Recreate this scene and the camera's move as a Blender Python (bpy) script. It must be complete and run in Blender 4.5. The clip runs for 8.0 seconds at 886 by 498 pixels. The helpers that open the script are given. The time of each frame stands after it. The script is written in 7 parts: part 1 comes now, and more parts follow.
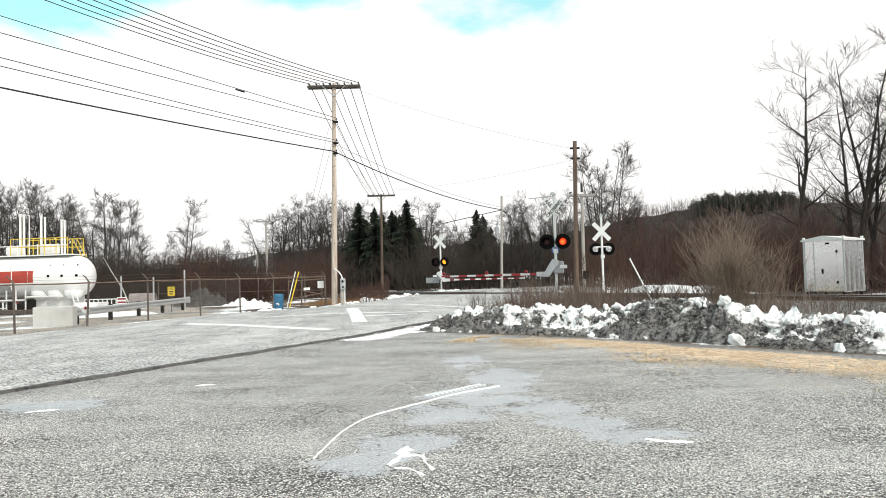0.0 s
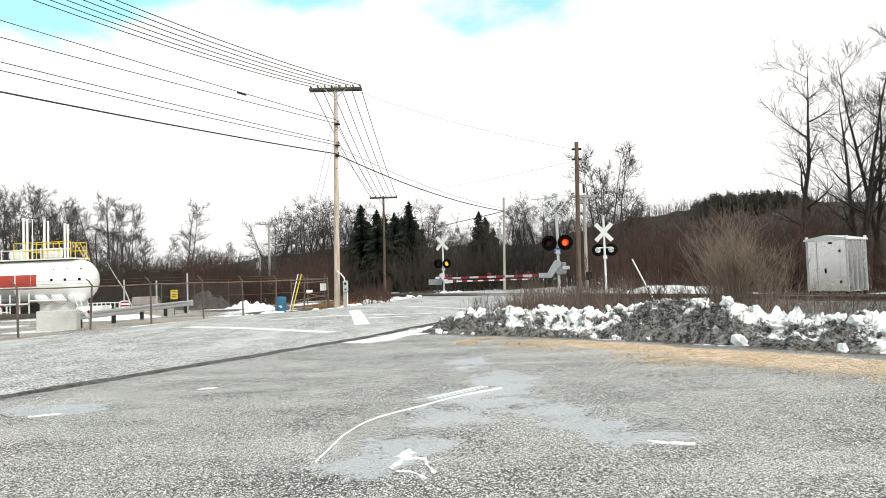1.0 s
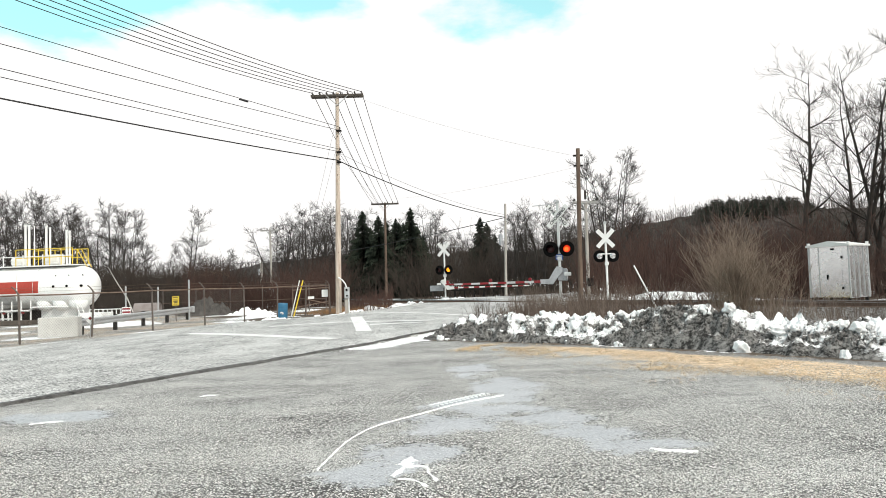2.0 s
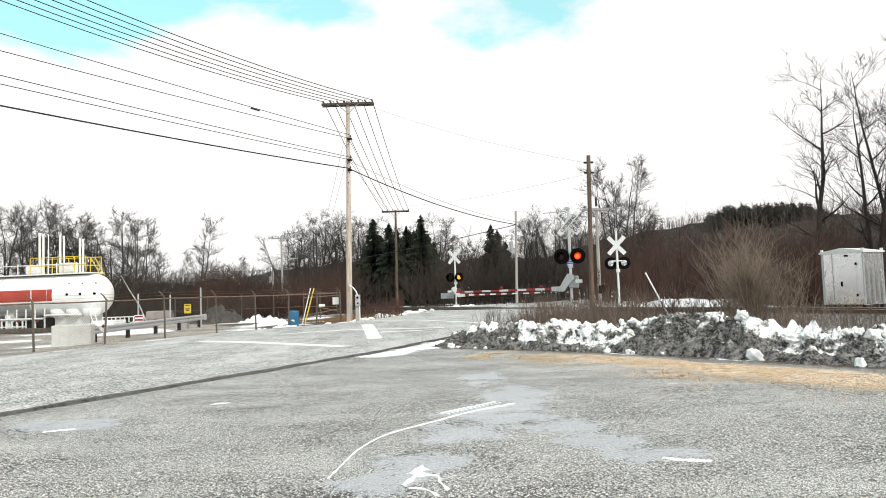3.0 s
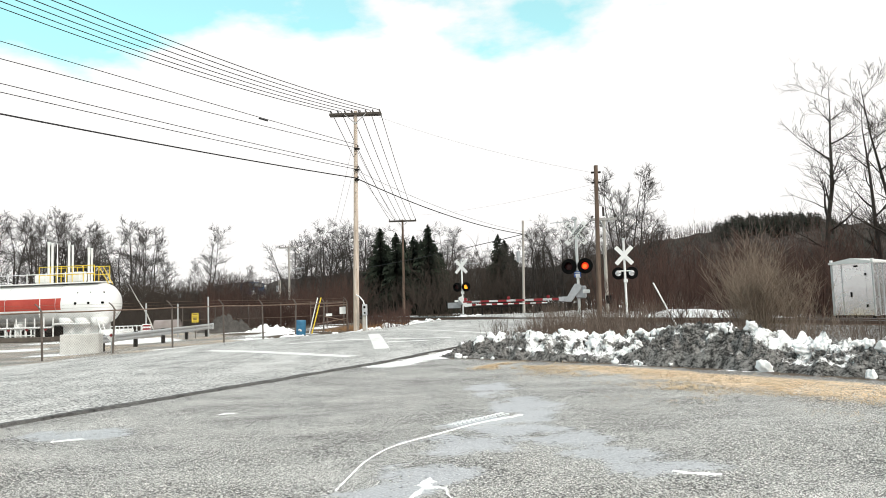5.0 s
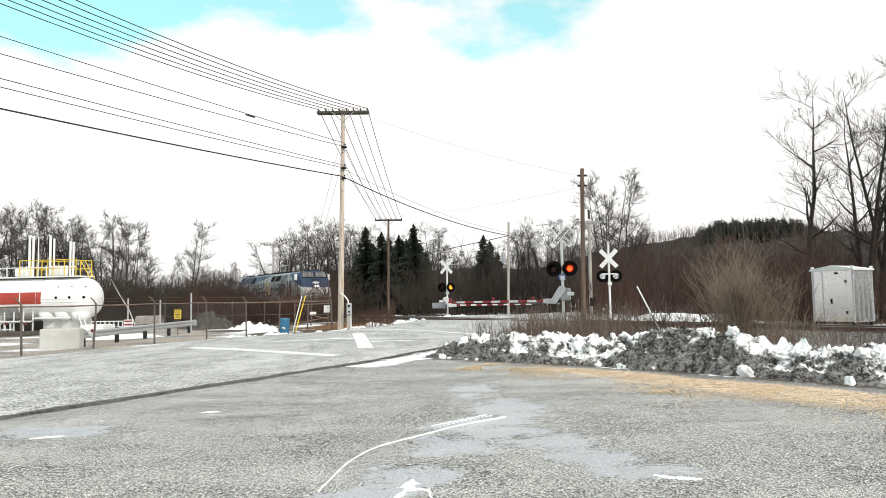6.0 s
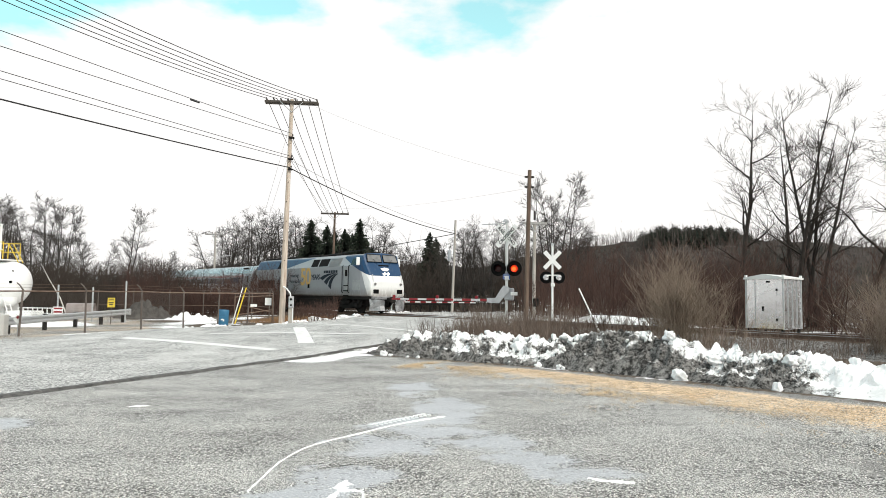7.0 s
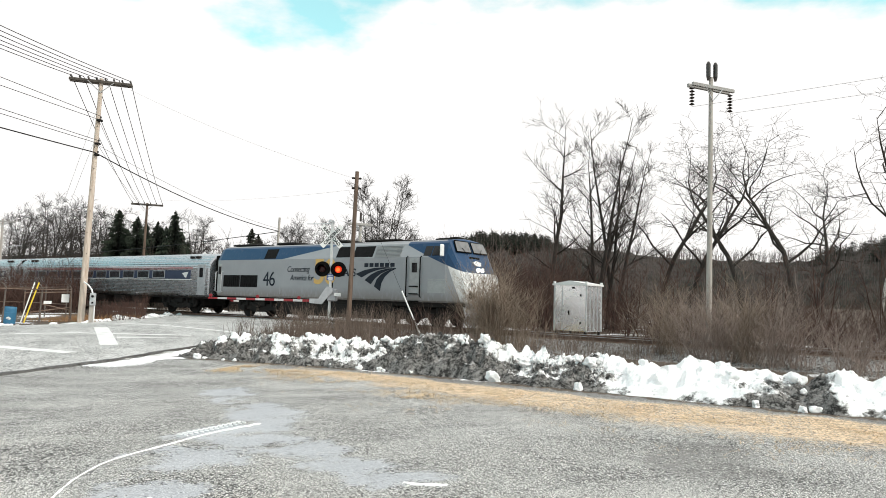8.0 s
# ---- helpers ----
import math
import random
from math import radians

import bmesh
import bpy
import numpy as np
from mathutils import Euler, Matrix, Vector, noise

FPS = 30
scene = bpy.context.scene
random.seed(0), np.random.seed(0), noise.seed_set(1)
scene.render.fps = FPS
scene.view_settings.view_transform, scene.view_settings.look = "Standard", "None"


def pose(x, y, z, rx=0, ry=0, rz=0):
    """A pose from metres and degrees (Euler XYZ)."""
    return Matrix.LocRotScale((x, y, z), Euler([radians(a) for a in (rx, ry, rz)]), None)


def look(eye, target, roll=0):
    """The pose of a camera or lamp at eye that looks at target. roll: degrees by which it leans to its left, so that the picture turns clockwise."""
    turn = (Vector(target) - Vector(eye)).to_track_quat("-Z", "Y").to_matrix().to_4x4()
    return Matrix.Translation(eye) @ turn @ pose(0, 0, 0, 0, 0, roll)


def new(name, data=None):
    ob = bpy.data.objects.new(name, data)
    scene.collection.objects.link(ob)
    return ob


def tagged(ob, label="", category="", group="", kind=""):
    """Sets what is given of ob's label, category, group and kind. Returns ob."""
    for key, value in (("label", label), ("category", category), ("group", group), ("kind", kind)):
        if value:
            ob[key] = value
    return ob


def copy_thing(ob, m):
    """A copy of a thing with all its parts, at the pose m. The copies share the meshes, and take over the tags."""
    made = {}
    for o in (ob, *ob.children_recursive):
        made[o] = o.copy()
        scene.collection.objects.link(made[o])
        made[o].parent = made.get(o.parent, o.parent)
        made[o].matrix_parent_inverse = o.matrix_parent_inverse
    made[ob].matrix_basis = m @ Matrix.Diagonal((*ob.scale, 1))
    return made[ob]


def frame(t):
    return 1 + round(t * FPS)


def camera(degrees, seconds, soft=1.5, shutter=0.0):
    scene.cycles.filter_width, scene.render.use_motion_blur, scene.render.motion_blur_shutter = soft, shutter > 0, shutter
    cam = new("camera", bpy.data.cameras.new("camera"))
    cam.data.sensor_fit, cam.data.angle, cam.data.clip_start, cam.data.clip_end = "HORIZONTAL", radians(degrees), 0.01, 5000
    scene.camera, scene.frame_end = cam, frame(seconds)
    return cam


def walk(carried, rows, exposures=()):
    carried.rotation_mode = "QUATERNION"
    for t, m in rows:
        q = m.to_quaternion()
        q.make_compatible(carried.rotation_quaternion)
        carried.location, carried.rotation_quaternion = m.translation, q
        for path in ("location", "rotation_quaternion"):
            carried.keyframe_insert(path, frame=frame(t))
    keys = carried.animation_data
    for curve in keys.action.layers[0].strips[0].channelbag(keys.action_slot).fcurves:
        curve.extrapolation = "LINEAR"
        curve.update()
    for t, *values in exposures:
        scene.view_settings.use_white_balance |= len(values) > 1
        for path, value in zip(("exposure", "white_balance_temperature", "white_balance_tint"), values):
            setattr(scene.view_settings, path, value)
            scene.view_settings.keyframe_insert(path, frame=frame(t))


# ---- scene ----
# camera: a hand-held phone that turns to follow the train
cam = camera(64.2, 8.0, 0.55)
ROWS = [
    (0.0, 0.0, 0.0, 1.6, 0.0, 2.1, 1.6),
    (0.5, 0.007, -0.01, 1.6, 0.16, 2.1, 1.84),
    (1.0, 0.017, -0.003, 1.61, 0.21, 2.23, 1.92),
    (2.5, 0.014, 0.002, 1.623, 0.55, 3.03, 1.98),
    (3.0, 0.015, -0.001, 1.629, 1.15, 3.35, 2.03),
    (3.5, 0.006, -0.004, 1.635, 1.73, 3.66, 1.92),
    (4.0, 0.005, -0.002, 1.641, 1.98, 3.95, 1.93),
    (4.5, 0.007, 0.009, 1.644, 1.87, 4.14, 1.98),
    (6.0, -0.01, -0.01, 1.67, 0.49, 4.08, 1.02),
    (6.5, 0.011, 0.03, 1.69, -1.01, 4.0, 0.15),
    (7.0, 0.025, 0.09, 1.69, -3.86, 3.79, -0.70),
    (7.5, 0.04, 0.08, 1.73, -9.10, 3.73, -1.37),
    (8.0, 0.03, 0.07, 1.76, -18.0, 4.06, -1.65),
]
walk(cam, [(t, pose(x, y, z, 90 + pitch, 0, yaw) @ pose(0, 0, 0, 0, 0, -lean)) for t, x, y, z, yaw, pitch, lean in ROWS])

# ---- plan: the road and the railway, as straight lines ----
ROAD = Vector((0.455, 0.8905)); ROAD_N = Vector((0.8905, -0.455))
ROAD_L, ROAD_R = -22.9, -10.8
TRACK = Vector((0.5664, -0.8241)); TRACK_N = Vector((0.8241, 0.5664))
TRACK_C, RAIL_Z = 26.02, 0.48


def smooth(a, b, v):
    k = min(1.0, max(0.0, (v - a) / (b - a)))
    return k * k * (3 - 2 * k)


def knots(rows, v):
    """A smooth line through (place, value) rows."""
    if v <= rows[0][0]:
        return rows[0][1]
    for (a, p), (b, q) in zip(rows, rows[1:]):
        if v <= b:
            return p + (q - p) * smooth(a, b, v)
    return rows[-1][1]


def road_z(s, n=-11.0):
    """The far edge lies lower before the crossing than the near one."""
    dip = 0.32 * smooth(21, 32, s) * (1 - smooth(32, 47, s)) * min(1.0, max(0.0, (-12 - n) / 10.9))
    return 0.41 * smooth(14, 36, s) - 0.22 * smooth(46, 60, s) + 0.06 - dip


def ground_z(x, y):
    s, n = ROAD.x * x + ROAD.y * y, ROAD_N.x * x + ROAD_N.y * y
    dt = TRACK_N.x * x + TRACK_N.y * y - TRACK_C
    out = max(ROAD_L - n, n - ROAD_R, 0.0)
    z = 0.14 * smooth(-10, -4, dt) - 0.12 * smooth(1, 8, ROAD_L - n) * (1 - smooth(-12, -5, dt))
    on = 1 - smooth(0.0, 3.0, out)
    z = z + (road_z(s, n) - 0.075 - z) * on
    bed = 0.31 * (1 - smooth(1.9, 4.2, abs(dt))) if out > 0.3 else 0.0
    far = math.hypot(x, y)
    z = max(z, bed)
    if far > 130:
        z += 0.012 * (far - 130) * smooth(130, 400, far)
    return z


# ---- world and sun: a bright thin overcast with blue openings partway up ----
world = bpy.data.worlds.new("sky")
scene.world = world
world.use_nodes = True
wn, wl = world.node_tree.nodes, world.node_tree.links
wn.clear()


def wnode(kind, **values):
    nd = wn.new(kind)
    for k, v in values.items():
        nd.inputs[k].default_value = v
    return nd


sky = wn.new("ShaderNodeTexSky")
sky.sky_type, sky.sun_disc = "NISHITA", False
sky.sun_elevation, sky.sun_rotation = radians(38), radians(140)
wtc = wn.new("ShaderNodeTexCoord")
wsep = wn.new("ShaderNodeSeparateXYZ")
wl.new(wtc.outputs["Generated"], wsep.inputs[0])
wmap = wn.new("ShaderNodeMapping")
wmap.inputs["Scale"].default_value = (1.0, 1.0, 2.2)
wmap.inputs["Location"].default_value = (0.35, 0.1, 0.0)
wl.new(wtc.outputs["Generated"], wmap.inputs["Vector"])
wnoise = wnode("ShaderNodeTexNoise", Scale=3.2, Detail=7.0, Roughness=0.55)
wl.new(wmap.outputs[0], wnoise.inputs["Vector"])
# more open sky the higher one looks, above all away from the sun
lift = wnode("ShaderNodeMapRange")
for k, v in (("From Min", 0.27), ("From Max", 0.37), ("To Min", -0.36), ("To Max", 0.11)):
    lift.inputs[k].default_value = v
wl.new(wsep.outputs["Z"], lift.inputs["Value"])
west = wnode("ShaderNodeMapRange")
for k, v in (("From Min", 0.50), ("From Max", 0.25), ("To Min", -0.12), ("To Max", 0.04)):
    west.inputs[k].default_value = v
wl.new(wsep.outputs["X"], west.inputs["Value"])
add1 = wn.new("ShaderNodeMath"); add1.operation = "ADD"
wl.new(wnoise.outputs["Fac"], add1.inputs[0]); wl.new(lift.outputs[0], add1.inputs[1])
# unseen cloud added overhead, above the view, to keep the light white
dome = wnode("ShaderNodeMapRange")
for k, v in (("From Min", 0.42), ("From Max", 0.60), ("To Min", 0.0), ("To Max", -0.30)):
    dome.inputs[k].default_value = v
wl.new(wsep.outputs["Z"], dome.inputs["Value"])
rift = wnode("ShaderNodeMapRange")
for k, v in (("From Min", -0.32), ("From Max", -0.46), ("To Min", 0.0), ("To Max", 0.19)):
    rift.inputs[k].default_value = v
wl.new(wsep.outputs["X"], rift.inputs["Value"])
add4 = wn.new("ShaderNodeMath"); add4.operation = "ADD"
wl.new(rift.outputs[0], add4.inputs[0]); wl.new(dome.outputs[0], add4.inputs[1])
add3 = wn.new("ShaderNodeMath"); add3.operation = "ADD"
wl.new(west.outputs[0], add3.inputs[0]); wl.new(add4.outputs[0], add3.inputs[1])
add2 = wn.new("ShaderNodeMath"); add2.operation = "ADD"
wl.new(add1.outputs[0], add2.inputs[0]); wl.new(add3.outputs[0], add2.inputs[1])
ramp = wn.new("ShaderNodeValToRGB")
ramp.color_ramp.elements[0].position, ramp.color_ramp.elements[1].position = 0.5, 0.60
ramp.color_ramp.elements[1].color = (0.72, 0.72, 0.72, 1)
wl.new(add2.outputs[0], ramp.inputs[0])
clear = wn.new("ShaderNodeMix"); clear.data_type = "RGBA"; clear.blend_type = "MULTIPLY"
clear.inputs["Factor"].default_value = 1.0
clear.inputs["B"].default_value = (0.155, 0.345, 0.235, 1)
wl.new(sky.outputs[0], clear.inputs["A"])
cover = wn.new("ShaderNodeMix"); cover.data_type = "RGBA"
cover.inputs["A"].default_value = (1.0, 0.985, 0.97, 1)
wl.new(ramp.outputs[0], cover.inputs["Factor"])
wl.new(clear.outputs["Result"], cover.inputs["B"])
wbg = wnode("ShaderNodeBackground", Strength=1.05)
wl.new(cover.outputs["Result"], wbg.inputs["Color"])
wout = wn.new("ShaderNodeOutputWorld")
wl.new(wbg.outputs[0], wout.inputs["Surface"])

sun = new("sun", bpy.data.lights.new("sun", "SUN"))
sun.data.energy, sun.data.angle, sun.data.color = 2.5, radians(9), (1.0, 0.95, 0.87)
sun.matrix_world = look((30, -40, 38), (0, 0, 0))


# ---- materials ----
class Nodes:
    """A node material with object-space coordinates and a few short cuts."""

    def __init__(self, name, rough=0.6, metal=0.0, spec=0.5):
        self.mat = bpy.data.materials.new(name)
        self.mat.use_nodes = True
        self.t = self.mat.node_tree
        self.b = self.t.nodes["Principled BSDF"]
        self.b.inputs["Roughness"].default_value = rough
        self.b.inputs["Metallic"].default_value = metal
        self.b.inputs["Specular IOR Level"].default_value = spec
        self.tc = self.t.nodes.new("ShaderNodeTexCoord").outputs["Object"]

    def put(self, node_input, value):
        if isinstance(value, bpy.types.NodeSocket):
            self.t.links.new(value, node_input)
        elif isinstance(value, tuple) and len(value) == 3:
            node_input.default_value = (*value, 1.0) if node_input.type == "RGBA" else value
        else:
            node_input.default_value = value

    def noise(self, scale, detail=4.0, rough=0.55, stretch=(1, 1, 1)):
        vec = self.tc
        if stretch != (1, 1, 1):
            mp = self.t.nodes.new("ShaderNodeMapping")
            mp.inputs["Scale"].default_value = stretch
            self.t.links.new(self.tc, mp.inputs["Vector"])
            vec = mp.outputs[0]
        nd = self.t.nodes.new("ShaderNodeTexNoise")
        self.t.links.new(vec, nd.inputs["Vector"])
        nd.inputs["Scale"].default_value, nd.inputs["Detail"].default_value, nd.inputs["Roughness"].default_value = scale, detail, rough
        return nd.outputs["Fac"]

    def cells(self, scale):
        nd = self.t.nodes.new("ShaderNodeTexVoronoi")
        self.t.links.new(self.tc, nd.inputs["Vector"])
        nd.inputs["Scale"].default_value = scale
        return nd

    def ramp(self, value, lo, hi):
        nd = self.t.nodes.new("ShaderNodeMapRange")
        nd.inputs["From Min"].default_value, nd.inputs["From Max"].default_value = lo, hi
        self.t.links.new(value, nd.inputs["Value"])
        return nd.outputs[0]

    def math(self, op, a, b=0.0):
        nd = self.t.nodes.new("ShaderNodeMath")
        nd.operation = op
        self.put(nd.inputs[0], a); self.put(nd.inputs[1], b)
        return nd.outputs[0]

    def mix(self, fac, a, b):
        nd = self.t.nodes.new("ShaderNodeMix")
        nd.data_type = "RGBA"
        self.put(nd.inputs["Factor"], fac); self.put(nd.inputs["A"], a); self.put(nd.inputs["B"], b)
        return nd.outputs["Result"]

    def fmix(self, fac, a, b):
        nd = self.t.nodes.new("ShaderNodeMix")
        self.put(nd.inputs["Factor"], fac); self.put(nd.inputs["A"], a); self.put(nd.inputs["B"], b)
        return nd.outputs["Result"]

    def attr(self, name):
        nd = self.t.nodes.new("ShaderNodeAttribute")
        nd.attribute_name = name
        return nd.outputs["Fac"]

    def axes(self):
        nd = self.t.nodes.new("ShaderNodeSeparateXYZ")
        self.t.links.new(self.tc, nd.inputs[0])
        return nd.outputs

    def bump(self, height, strength=0.5, distance=0.02):
        nd = self.t.nodes.new("ShaderNodeBump")
        nd.inputs["Strength"].default_value, nd.inputs["Distance"].default_value = strength, distance
        self.t.links.new(height, nd.inputs["Height"])
        self.t.links.new(nd.outputs[0], self.b.inputs["Normal"])

    def color(self, value):
        self.put(self.b.inputs["Base Color"], value)
        return self

    def rough(self, value):
        self.put(self.b.inputs["Roughness"], value)


def plain(name, a, b, scale=3.0, rough=0.6, metal=0.0, grain=40.0, bump=0.3, dist=0.01, stretch=(1, 1, 1), spec=0.5):
    """Two tones mottled at two scales, with a fine relief."""
    m = Nodes(name, rough, metal, spec)
    big, fine = m.noise(scale, 5, 0.6, stretch), m.noise(grain, 3, 0.6, stretch)
    m.color(m.mix(m.ramp(m.math("ADD", big, m.math("MULTIPLY", fine, 0.5)), 0.5, 1.0), a, b))
    m.rough(m.fmix(big, max(0.05, rough - 0.12), min(1, rough + 0.12)))
    if bump:
        m.bump(fine, bump, dist)
    return m.mat


WOOD_POLE = plain("weathered pole wood", (0.36, 0.265, 0.20), (0.69, 0.605, 0.525), 1.2, 0.85, 0, 9, 0.6, 0.02, (6, 6, 0.5))
WOOD_GREY = plain("greyed pole wood", (0.30, 0.27, 0.24), (0.52, 0.49, 0.45), 1.2, 0.88, 0, 9, 0.6, 0.02, (6, 6, 0.5))
WOOD_BROWN = plain("brown pole wood", (0.075, 0.047, 0.033), (0.20, 0.142, 0.108), 1.2, 0.88, 0, 9, 0.6, 0.02, (6, 6, 0.5))
ARM_WOOD = plain("dark crossarm wood", (0.035, 0.03, 0.028), (0.10, 0.085, 0.07), 2, 0.9, 0, 20, 0.5, 0.01)
ARM_GREY = plain("grey crossarm wood", (0.25, 0.24, 0.23), (0.42, 0.41, 0.39), 2, 0.9, 0, 20, 0.5, 0.01)
WIRE = plain("black wire", (0.012, 0.012, 0.013), (0.03, 0.03, 0.032), 4, 0.7, 0, 40, 0)
WIRE_PALE = plain("grey aluminium wire", (0.10, 0.10, 0.105), (0.22, 0.22, 0.225), 4, 0.6, 0.3, 40, 0)
PORCELAIN = plain("dark porcelain", (0.02, 0.016, 0.014), (0.05, 0.04, 0.035), 8, 0.25, 0, 30, 0.1)
GALV = plain("galvanised steel", (0.42, 0.43, 0.44), (0.62, 0.63, 0.64), 5, 0.5, 0.6, 50, 0.15, 0.004)
GALV_WHITE = plain("white painted steel", (0.68, 0.68, 0.67), (0.83, 0.83, 0.82), 3, 0.5, 0.0, 40, 0.1, 0.003)
ALUMINIUM = plain("mill aluminium sheet", (0.74, 0.735, 0.74), (0.86, 0.855, 0.865), 1.5, 0.26, 0.85, 2.2, 0.10, 0.012)
ALU_DULL = plain("dull aluminium casting", (0.34, 0.35, 0.37), (0.52, 0.53, 0.55), 4, 0.5, 0.5, 30, 0.2, 0.005)
ARM_DULL = plain("dull grey arm sheeting", (0.40, 0.405, 0.41), (0.56, 0.565, 0.57), 4, 0.55, 0.1, 30, 0.1)
BLACK = plain("black enamel", (0.004, 0.004, 0.004), (0.008, 0.008, 0.008), 5, 0.75, 0, 40, 0.1, 0.003, (1, 1, 1), 0.06)
DARK_STEEL = plain("grimy dark steel", (0.006, 0.006, 0.006), (0.022, 0.019, 0.017), 3, 0.8, 0.0, 30, 0.4, 0.01, (1, 1, 1), 0.2)
SIGN_WHITE = plain("white sign sheeting", (0.74, 0.74, 0.73), (0.84, 0.84, 0.83), 2, 0.45, 0, 60, 0.03)
SIGN_BLACK = plain("black sign letters", (0.012, 0.012, 0.012), (0.02, 0.02, 0.02), 2, 0.5, 0, 60, 0)
SIGN_BLUE = plain("blue sign sheeting", (0.015, 0.07, 0.28), (0.03, 0.10, 0.36), 3, 0.5, 0, 60, 0)
YELLOW = plain("yellow paint", (0.72, 0.50, 0.02), (0.82, 0.60, 0.05), 4, 0.5, 0, 40, 0.1)
RED = plain("red reflective sheeting", (0.17, 0.006, 0.012), (0.26, 0.012, 0.018), 5, 0.4, 0, 50, 0.05)
WHITE_TANK = plain("white tank paint", (0.78, 0.78, 0.77), (0.87, 0.87, 0.86), 1.2, 0.4, 0, 12, 0.05, 0.004)
RED_TANK = plain("red tank stripe", (0.36, 0.035, 0.022), (0.48, 0.07, 0.045), 1.2, 0.5, 0, 12, 0.05)
RUST = plain("rusty fence steel", (0.10, 0.055, 0.035), (0.27, 0.20, 0.16), 4, 0.85, 0.2, 30, 0.4, 0.004)
FENCE_POST = plain("weathered fence pipe", (0.075, 0.058, 0.05), (0.20, 0.17, 0.15), 3, 0.75, 0.3, 30, 0.3, 0.004)
BARREL_BLUE = plain("faded blue drum plastic", (0.025, 0.13, 0.25), (0.05, 0.20, 0.34), 4, 0.5, 0, 40, 0.1)
CONCRETE = plain("pale concrete", (0.48, 0.47, 0.45), (0.66, 0.65, 0.62), 3, 0.9, 0, 40, 0.4, 0.01)
SNOW = plain("old snow", (0.90, 0.905, 0.91), (0.97, 0.97, 0.97), 2.5, 0.7, 0, 14, 0.4, 0.03)
LINE_WHITE = plain("worn road paint", (0.62, 0.62, 0.61), (0.88, 0.88, 0.87), 3, 0.7, 0, 30, 0.3, 0.005)
STONE_PILE = plain("grey spoil", (0.035, 0.032, 0.03), (0.14, 0.13, 0.12), 3, 0.95, 0, 25, 1.0, 0.06)
BARK = plain("dark bark", (0.018, 0.014, 0.012), (0.06, 0.048, 0.040), 3, 0.95, 0, 30, 0.6, 0.02, (3, 3, 0.6))
BARK_GREY = plain("grey bark", (0.022, 0.019, 0.017), (0.07, 0.061, 0.055), 3, 0.95, 0, 30, 0.6, 0.02, (3, 3, 0.6))
TWIG = plain("brown twigs", (0.020, 0.015, 0.012), (0.060, 0.044, 0.034), 2, 0.95, 0, 20, 0)
TWIG_GREY = plain("grey twigs", (0.024, 0.020, 0.018), (0.070, 0.060, 0.053), 2, 0.95, 0, 20, 0)
TWIG_RED = plain("red-brown brush stems", (0.032, 0.016, 0.0125), (0.092, 0.049, 0.037), 1.0, 0.95, 0, 20, 0)
TWIG_MID = plain("brown bush stems", (0.14, 0.107, 0.091), (0.34, 0.268, 0.23), 1.0, 0.95, 0, 20, 0)
TWIG_TAN = plain("tan willow stems", (0.13, 0.10, 0.075), (0.33, 0.255, 0.195), 1.0, 0.9, 0, 20, 0)
TWIG_WEED = plain("grey-brown dead weeds", (0.062, 0.045, 0.036), (0.175, 0.132, 0.106), 1.0, 0.95, 0, 20, 0)
STRAW = plain("dry straw grass", (0.42, 0.29, 0.16), (0.84, 0.67, 0.45), 1.0, 0.9, 0, 20, 0)
NEEDLES = plain("dark spruce needles", (0.006, 0.011, 0.006), (0.022, 0.034, 0.018), 1.5, 0.9, 0, 20, 0)
BALLAST = plain("dark ballast stone", (0.07, 0.065, 0.06), (0.25, 0.235, 0.22), 2, 0.95, 0, 18, 1.0, 0.06)
RAIL_STEEL = plain("rusty rail", (0.10, 0.06, 0.042), (0.20, 0.13, 0.10), 4, 0.7, 0.4, 30, 0.2, 0.004)
RAIL_TOP = plain("polished rail head", (0.55, 0.55, 0.56), (0.68, 0.68, 0.69), 4, 0.25, 1.0, 30, 0.05)
TIE = plain("creosoted tie", (0.05, 0.04, 0.033), (0.13, 0.11, 0.09), 3, 0.95, 0, 25, 0.6, 0.01)


def glow(name, color, strength):
    m = Nodes(name, 0.3)
    m.color(color)
    m.put(m.b.inputs["Emission Color"], color)
    m.b.inputs["Emission Strength"].default_value = strength
    return m.mat


LAMP_RED = glow("lit red signal", (0.9, 0.05, 0.015), 0.75)
LAMP_CORE = glow("hot signal core", (1.0, 0.16, 0.02), 1.2)
LAMP_AMBER = glow("lit amber signal", (1.0, 0.36, 0.02), 1.6)
LENS_DARK = plain("unlit red lens", (0.025, 0.003, 0.003), (0.045, 0.005, 0.005), 5, 0.3, 0, 60, 0.1, 0.01, (1, 1, 1), 0.3)
LENS_CLEAR = plain("silvered back of lamp", (0.5, 0.5, 0.5), (0.75, 0.75, 0.75), 5, 0.2, 0.8, 60, 0.1)
GLASS_DARK = plain("dark window glass", (0.006, 0.007, 0.008), (0.014, 0.015, 0.017), 2, 0.06, 0, 3, 0.02, 0.01, (1, 1, 1), 0.35)


